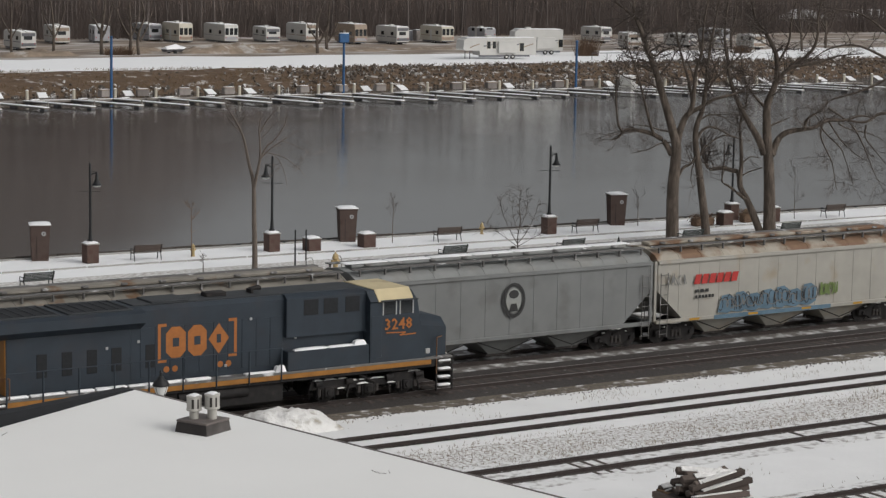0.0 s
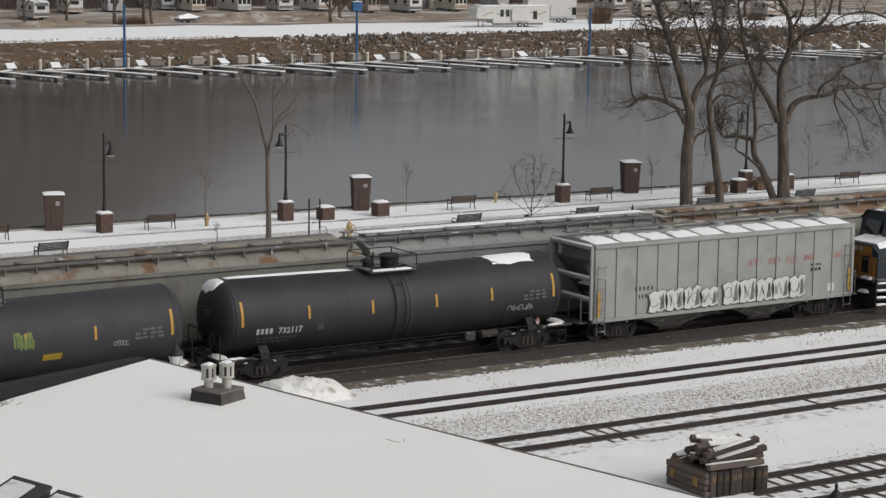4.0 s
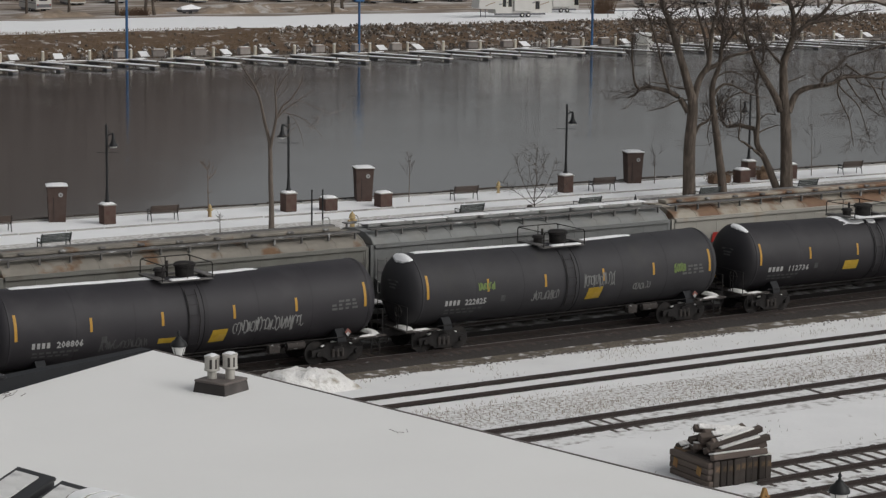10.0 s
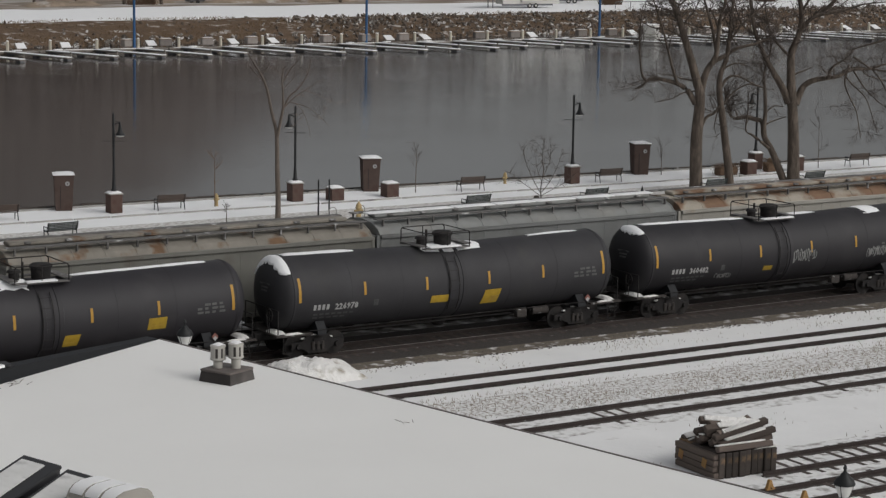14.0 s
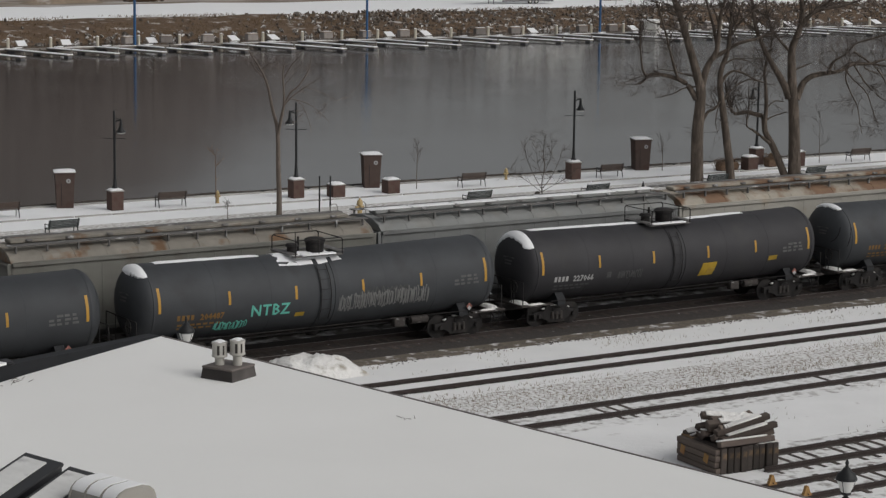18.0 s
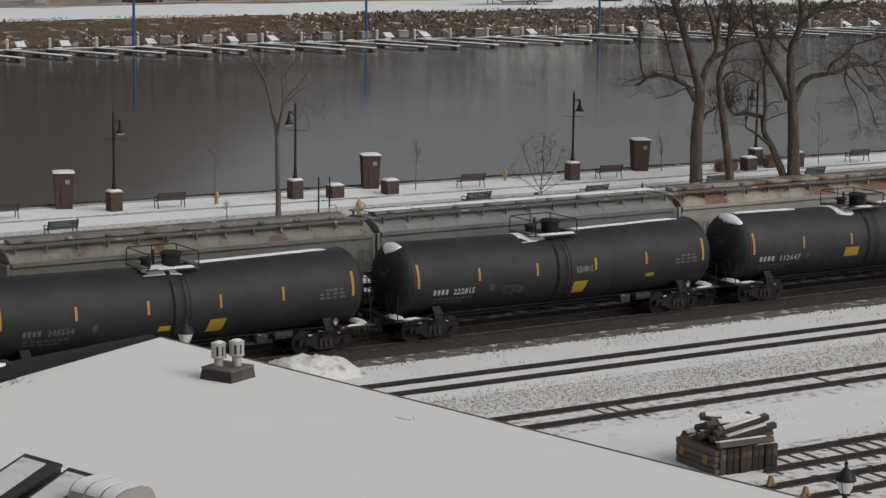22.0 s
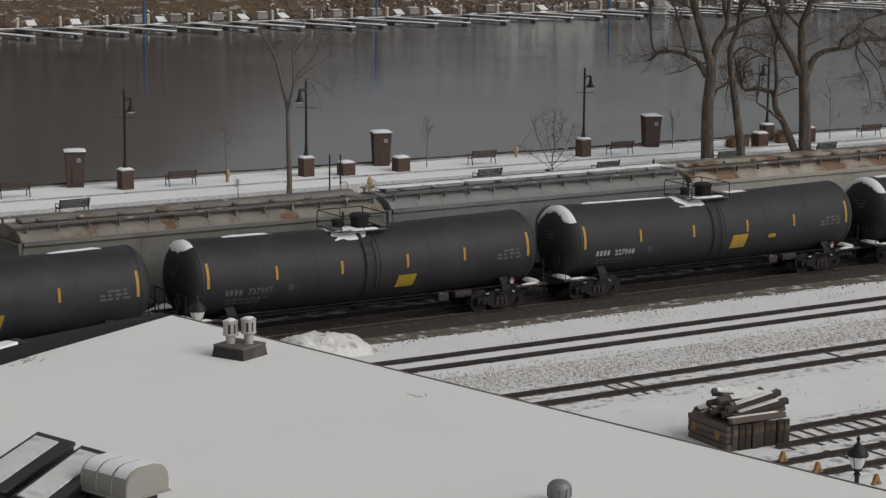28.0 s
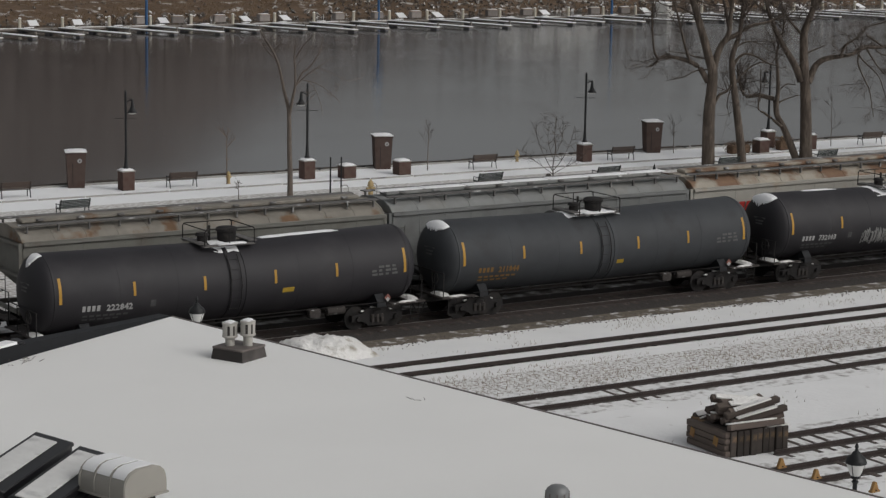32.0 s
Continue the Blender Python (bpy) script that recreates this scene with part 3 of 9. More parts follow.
def truck(parent, x, axles=2, wb=1.75, label="cast steel truck caked with grime and snow"):
    """A freight truck: side frames with springs and bearings, bolster, wheels."""
    t = part("truck", B().box(0, 0, 0.62, 0.42, 2.3, 0.30, 0.04), UNDER, parent, label, at=pose(x, 0, RAIL_TOP))
    half = wb * (axles - 1) / 2
    for s in (-1, 1):
        y = s * 0.99
        o = [(-half - 0.28, 0.36), (-half - 0.28, 0.62), (-half + 0.2, 0.66), (-0.5, 0.86), (0.5, 0.86), (half - 0.2, 0.66), (half + 0.28, 0.62), (half + 0.28, 0.36), (half - 0.1, 0.40), (half - 0.45, 0.22), (0.42, 0.16), (-0.42, 0.16), (-half + 0.45, 0.22), (-half + 0.1, 0.40)]
        part("side_frame", B().prism(o, y - 0.09, y + 0.09, "y"), UNDER, t)
        for k, ww in ((-half * 0.62, 0.34), (0.05, 0.6), (half * 0.66, 0.28)):
            part("frame_snow", FRAME_SNOW, None, t, at=pose(k, y, 0.90 - 0.22 * abs(k) / max(half, 0.1) * 0.9, 0, 13 * (k > 0.1) - 13 * (k < -0.1)) @ Matrix.Diagonal((ww, 0.9, 1, 1)))
        sp = B()
        for k in (-0.22, 0.0, 0.22):
            sp.cyl((k, y - s * -0.11, 0.30), (k, y - s * -0.11, 0.62), 0.075, n=8)
        part("spring", sp, FROST, t)
        for i in range(axles):
            ax = -half + i * wb
            part("bearing", B().cyl((ax, s * 1.0, 0.46), (ax, s * 1.18, 0.46), 0.12, 0.10, 10), UNDER, t)
    for i in range(axles):
        ax = -half + i * wb
        part("axle", B().cyl((ax, -0.98, 0.46), (ax, 0.98, 0.46), 0.085, n=8), UNDER, t)
        for s in (-1, 1):
            part("wheel", WHEEL, None, t, at=pose(ax, s * 0.69, 0.46, 90 if s < 0 else -90))
    return t


def loco_truck(parent, x, seed):
    """A three-axle engine truck: a deep cast frame with axle boxes, coil springs, dampers and brake cylinders, and ragged snow on its ledges."""
    rg = random.Random(seed)
    t = part("truck", B().box(0, 0, 0.62, 0.5, 2.3, 0.30, 0.04), UNDER, parent, "three-axle truck caked with grime and snow", at=pose(x, 0, RAIL_TOP))
    for s in (-1, 1):
        y = s * 1.08
        o = [(-2.7, 0.62), (-2.65, 0.92), (-2.2, 1.0), (-1.2, 0.98), (-0.95, 0.86), (0.95, 0.86), (1.2, 0.98), (2.2, 1.0), (2.65, 0.92), (2.7, 0.62), (2.2, 0.58), (1.5, 0.60), (1.2, 0.50), (0.6, 0.56), (-0.6, 0.56), (-1.2, 0.50), (-1.5, 0.60), (-2.2, 0.58)]
        part("side_frame", B().prism(o, y - 0.1, y + 0.1, "y"), UNDER, t)
        for ax in (-1.85, 0.0, 1.85):
            part("axle_box", B().box(ax, s * 1.14, 0.47, 0.44, 0.26, 0.44, 0.05).cyl((ax, s * 1.2, 0.47), (ax, s * 1.32, 0.47), 0.15, 0.12, 10), UNDER, t)
            for k in (-0.27, 0.27):
                part("pedestal_liner", B().box(ax + k, s * 1.1, 0.42, 0.07, 0.2, 0.5, 0.02), UNDER, t)
            for k in (-0.42, 0.42):
                part("coil_spring", B().cyl((ax + k, s * 1.12, 0.32), (ax + k, s * 1.12, 0.6), 0.09, n=8), FROST, t)
        for bx in (-2.35, -0.95, 0.95, 2.35):
            part("brake_cylinder", B().cyl((bx - 0.16, s * 1.26, 0.84), (bx + 0.16, s * 1.26, 0.84), 0.11, n=10), UNDER, t)
            part("brake_link", B().box(bx, s * 1.2, 0.5, 0.06, 0.05, 0.62, 0.01, Matrix.Translation((bx, 0, 0.5)) @ Matrix.Rotation(rg.uniform(-0.3, 0.3), 4, "Y") @ Matrix.Translation((-bx, 0, -0.5))), UNDER, t)
        part("damper", B().cyl((-0.5, s * 1.25, 1.08), (0.25, s * 1.25, 0.7), 0.05, n=8), UNDER, t)
        part("sand_pipe", B().tube([(-2.6, s * 1.2, 1.1), (-2.75, s * 1.15, 0.6), (-2.55, s * 0.85, 0.2)], 0.03), UNDER, t)
        u = -2.6
        while u < 2.5:
            w = rg.uniform(0.25, 0.7)
            if rg.random() < 0.72:
                z = 0.86 if abs(u + w / 2) < 1.0 else 0.99
                part("frame_snow", heap(B(), u + w / 2, s * 1.13, z - 0.02, w, 0.2, rg.uniform(0.03, 0.06), 4, int(u * 100) + seed), DIRTY_SNOW, t)
            u += w + rg.uniform(0.0, 0.3)
        for k in range(3):
            bx = rg.uniform(-2.4, 2.4)
            part("frame_snow", heap(B(), bx, s * 1.28, rg.uniform(0.55, 0.72), rg.uniform(0.3, 0.6), 0.12, rg.uniform(0.03, 0.06), 4, k + seed), DIRTY_SNOW, t)
    for ax in (-1.85, 0.0, 1.85):
        part("axle", B().cyl((ax, -0.98, 0.46), (ax, 0.98, 0.46), 0.085, n=8), UNDER, t)
        for s in (-1, 1):
            part("wheel", WHEEL, None, t, at=pose(ax, s * 0.69, 0.46, 90 if s < 0 else -90))
    return t


def coupler(parent, x, s):
    part("coupler", B().box(x - s * 0.35, 0, 0.93, 0.8, 0.16, 0.18, 0.03).box(x - s * 0.02, 0.05, 0.93, 0.24, 0.30, 0.28, 0.05), UNDER, parent)
    part("brake_hose", B().tube([(x - s * 0.3, -0.3, 0.85), (x - s * 0.15, -0.35, 0.6), (x + s * 0.0, -0.2, 0.45)], 0.03), UNDER, parent)


def tank_template(paint, tone):
    t = thing("tank_car", tone, "tank car", "tank cars")
    prof = []
    for i in range(9):
        a = math.pi / 2 * i / 8
        prof.append((max(0.02, R * math.sin(a)), -STRAIGHT - HEAD * math.cos(a)))
    full = prof + [(R, x) for x in (-5, -2.5, 0, 2.5, 5)] + [(r, -h) for r, h in prof[::-1]]
    tank = part("tank", bent(B().lathe(full, (0, 0, ZC), 48, "x")), paint, t, smooth=25)
    for x in (-0.34, 0.34):
        part("weld_band", bent(B().lathe([(R - 0.02, x - 0.11), (R + 0.022, x - 0.09), (R + 0.022, x + 0.09), (R - 0.02, x + 0.11)], (0, 0, ZC), 48, "x")), paint, tank)
    for x in (-5.0, -2.6, 2.6, 5.0):
        part("weld_seam", bent(B().lathe([(R - 0.02, x - 0.02), (R + 0.006, x - 0.015), (R + 0.006, x + 0.015), (R - 0.02, x + 0.02)], (0, 0, ZC), 48, "x")), paint, tank)
    for s in (-1, 1):
        part("head_ring", bent(B().lathe([(R - 0.02, s * STRAIGHT - 0.05), (R + 0.012, s * STRAIGHT - 0.04), (R + 0.012, s * STRAIGHT + 0.04), (R - 0.02, s * STRAIGHT + 0.05)], (0, 0, ZC), 48, "x")), paint, tank)
    # fittings on top: dome, valve housing, platform with rails
    dome = part("manway_dome", B().lathe([(0.36, 0.0), (0.36, 0.08), (0.38, 0.42), (0.43, 0.44), (0.43, 0.52), (0.39, 0.56)], (0.15, 0, ZC + R - 0.09), 20), UNDER, t, "black drum-shaped manway housing")
    part("dome_lid", B().lathe([(0.39, 0.0), (0.34, 0.03), (0.1, 0.05)], (0.15, 0, ZC + R + 0.47), 20), UNDER, dome)
    part("valve_housing", B().cyl((-0.95, -0.1, ZC + R - 0.12), (-0.95, -0.1, ZC + R + 0.26), 0.2, n=14).cyl((-0.95, -0.1, ZC + R + 0.26), (-0.95, -0.1, ZC + R + 0.36), 0.28, 0.22, n=14), UNDER, t)
    part("vent_valve", B().cyl((-0.45, 0.3, ZC + R - 0.2), (-0.45, 0.3, ZC + R + 0.55), 0.05, n=8), UNDER, t)
    pz = ZC + R - 0.06
    part("platform", B().box(-0.2, -0.84, pz, 2.2, 0.30, 0.05, 0.01).box(-0.2, 0.84, pz, 2.2, 0.30, 0.05, 0.01).box(-1.25, 0, pz + 0.09, 0.36, 1.6, 0.05, 0.01).box(0.88, 0, pz + 0.09, 0.36, 1.6, 0.05, 0.01), HATCH_DARK, t, "steel grating platform dusted with snow")
    for s in (-1, 1):
        y = s * 0.97
        part("handrail", B().tube([(-1.26, y, pz), (-1.26, y, pz + 0.58), (-1.18, y, pz + 0.66), (0.78, y, pz + 0.66), (0.86, y, pz + 0.58), (0.86, y, pz)], 0.024).tube([(-0.2, y, pz), (-0.2, y, pz + 0.66)], 0.02), UNDER, t)
    part("end_rail", B().tube([(-1.22, -0.97, pz + 0.64), (-1.22, 0.97, pz + 0.64)], 0.022), UNDER, t)
    part("end_rail", B().tube([(0.82, -0.97, pz + 0.64), (0.82, 0.97, pz + 0.64)], 0.022), UNDER, t)
    for s in (-1, 1):
        for x in (-0.42, 0.02):
            part("ladder_rail", B().tube([skin(x, s * a, 0.10) for a in (0.75, 1.1, 1.5, 1.9, 2.2)], 0.02), UNDER, t)
        for a in (0.9, 1.15, 1.4, 1.65, 1.9, 2.15):
            part("ladder_rung", B().tube([skin(-0.42, s * a, 0.10), skin(0.02, s * a, 0.10)], 0.010), UNDER, t)
    # underframe
    part("bottom_outlet", B().lathe([(0.22, 0.0), (0.3, 0.1), (0.34, 0.36)], (0, 0, ZC - R - 0.38), 14), UNDER, t)
    part("walkway_rail", B().tube([(-6.9, -1.46, 1.32), (6.9, -1.46, 1.32)], 0.018).tube([(-6.9, 1.46, 1.32), (6.9, 1.46, 1.32)], 0.018), UNDER, t)
    part("brake_pipe", B().tube([(-6.6, -0.55, 0.98), (6.6, -0.55, 0.98)], 0.035), UNDER, t)
    part("brake_cylinder", B().cyl((4.2, -0.75, 1.02), (5.0, -0.75, 1.02), 0.17, n=12).box(3.6, -0.8, 1.0, 0.5, 0.3, 0.35, 0.03), FROST, t)
    for s in (-1, 1):
        part("stub_sill", B().box(s * 7.0, 0, 1.0, 3.4, 0.42, 0.34, 0.02), UNDER, t)
        o = [(-1.46, 1.12), (1.46, 1.12), (1.44, 1.34), (1.2, 1.62), (0.9, 1.47), (0.45, 1.31), (-0.45, 1.31), (-0.9, 1.47), (-1.2, 1.62), (-1.44, 1.34)]
        part("saddle", B().prism(o, s * 6.35 - 0.2, s * 6.35 + 0.2), DARK_GAP, t)
        part("end_platform", B().box(s * 8.05, 0, 1.20, 0.62, 2.9, 0.07, 0.015).box(s * 7.6, -1.38, 1.2, 1.6, 0.24, 0.06).box(s * 7.6, 1.38, 1.2, 1.6, 0.24, 0.06), FROST, t, "narrow end platform crusted with snow")
        part("end_handrail", B().tube([(s * 8.28, -1.36, 1.2), (s * 8.28, -1.36, 2.2), (s * 8.28, 1.36, 2.2), (s * 8.28, 1.36, 1.2)], 0.024).tube([(s * 8.28, -0.5, 1.2), (s * 8.28, -0.5, 2.2)], 0.018).tube([(s * 8.28, 0.5, 1.2), (s * 8.28, 0.5, 2.2)], 0.018), UNDER, t)
        part("sill_step", B().tube([(s * 8.1, -1.46, 1.2), (s * 8.1, -1.46, 0.5), (s * 7.7, -1.46, 0.5), (s * 7.7, -1.46, 1.2)], 0.022).tube([(s * 8.1, -1.46, 0.85), (s * 7.7, -1.46, 0.85)], 0.018), UNDER, t)
        part("end_snow", heap(B(), s * 8.05, -0.75, 1.22, 0.5, 1.1, 0.11, 5, 3 + s), DIRTY_SNOW, t)
        part("end_snow", heap(B(), s * 7.6, -1.38, 1.22, 0.9, 0.22, 0.07, 4, 5 + s), DIRTY_SNOW, t)
        truck(t, s * 6.35)
        coupler(t, s * 8.8, s)
        for x, h in ((s * 7.38, 0.95),):
            part("reflector_strip", side_patch(x - 0.055, x + 0.055, 2.42, 2.42 + h, n=6), YELLOW, t, "long yellow reflector strip")
    for x in (-4.42, -1.5, 1.53, 4.25):
        part("reflector_strip", side_patch(x - 0.05, x + 0.05, 2.55, 3.07), YELLOW, t, "yellow reflector strip")
    # data panel near the end: a field of small worn bars
    dp = B()
    for r_ in range(3):
        for c_ in range(4):
            if (r_, c_) != (2, 0):
                dp.quad(*[(5.85 + c_ * 0.31 + dx, 0, 2.40 + r_ * 0.15 + dz) for dx, dz in ((0, 0), (0.25 - 0.05 * ((r_ + c_) % 3), 0), (0.25 - 0.05 * ((r_ + c_) % 3), 0.09), (0, 0.09))])
    part("data_panel", wrap(dp), GREY_PAINT, t)
    part("hazard_placard", B().prism([(0, 0.15), (0.15, 0), (0, -0.15), (-0.15, 0)], 0, 0.02, "y"), FADED_RED, t, "small red and white hazard diamond", at=pose(6.6, -1.50, 1.5))
    part("placard_field", B().prism([(0, 0.03), (0.10, -0.07), (0, -0.17), (-0.10, -0.07)], -0.006, 0.0, "y"), WHITE_PAINT, t, at=pose(6.6, -1.50, 1.5))
    part("placard_bracket", B().tube([(6.6, -1.46, 1.2), (6.6, -1.46, 1.4)], 0.03), UNDER, t)
    part("brake_wheel", B().tube([(-8.34, -0.75 + 0.26 * math.cos(k * 0.785), 1.95 + 0.26 * math.sin(k * 0.785)) for k in range(9)], 0.022).tube([(-8.34, -1.0, 1.95), (-8.34, -0.5, 1.95)], 0.016).tube([(-8.34, -0.75, 1.2), (-8.34, -0.75, 2.2)], 0.02), UNDER, t)
    # stencils on the head
    hb = B()
    for k, (w, y0) in enumerate(((0.75, -0.55), (0.5, -0.45), (0.42, -0.4))):
        z = ZC + 0.42 - k * 0.13
        s_ = math.sqrt(max(0, 1 - ((y0 / R) ** 2 + ((z - ZC) / R) ** 2)))
        x = -STRAIGHT - HEAD * s_ - 0.012
        s2 = math.sqrt(max(0, 1 - (((y0 + w) / R) ** 2 + ((z - ZC) / R) ** 2)))
        x2 = -STRAIGHT - HEAD * s2 - 0.012
        hb.quad((x, y0, z + sag(x)), (x2, y0 + w, z + sag(x)), (x2, y0 + w, z + 0.07 + sag(x)), (x, y0, z + 0.07 + sag(x)))
    part("head_stencil", hb, GREY_PAINT, t)
    return t


def snow_patch(x0, x1, a0, a1, seed, thick=0.035, nx=10, na=10, ragged=0.25):
    """Lying snow on the tank's shell or head, with a ragged rim."""
    rg = random.Random(seed)
    b = B()
    vs, fs, ix = [], [], {}
    for i in range(nx + 1):
        for j in range(na + 1):
            u, w = i / nx, j / na
            rim = 0 if i in (0, nx) or j in (0, na) else 1
            jx = (rg.random() - 0.5) * ragged * (x1 - x0) / nx * 2
            ja = (rg.random() - 0.5) * ragged * (a1 - a0) / na * 2
            ix[i, j] = len(vs)
            vs.append(skin(x0 + (x1 - x0) * u + jx, a0 + (a1 - a0) * w + ja, thick * rim * rg.uniform(0.7, 1.2) + 0.004))
    for i in range(nx):
        for j in range(na):
            fs.append((ix[i, j], ix[i + 1, j], ix[i + 1, j + 1], ix[i, j + 1]))
    return b.add(vs, fs)


def head_cap(seed, low, wide, reach):
    """Snow clinging to the upper rim of the rear head: a crescent, down to the angle wide at the yard side."""
    rg = random.Random(seed)
    b = B()
    vs, fs = [], []
    n, m = 22, 6
    for i in range(n + 1):
        a = -reach + (wide + reach) * i / n
        lim = wide if a > 0 else reach
        fall = max(0.0, 1 - (abs(a) / (lim + 0.02)) ** (6.0 if wide + reach > 1.9 else 2.2)) ** 0.6
        edge = max(0.02, low * fall * rg.uniform(0.82, 1.18))
        for j in range(m + 1):
            s = math.sqrt(max(0.0, 1 - (1 - edge * j / m) ** 2))
            lift = 0.0 if j in (0, m) or i in (0, n) else 0.04
            vs.append(skin(-STRAIGHT - HEAD * min(s, 0.98), a, lift + 0.004))
    for i in range(n):
        for j in range(m):
            fs.append((i * (m + 1) + j, (i + 1) * (m + 1) + j, (i + 1) * (m + 1) + j + 1, i * (m + 1) + j + 1))
    return b.add(vs, fs)


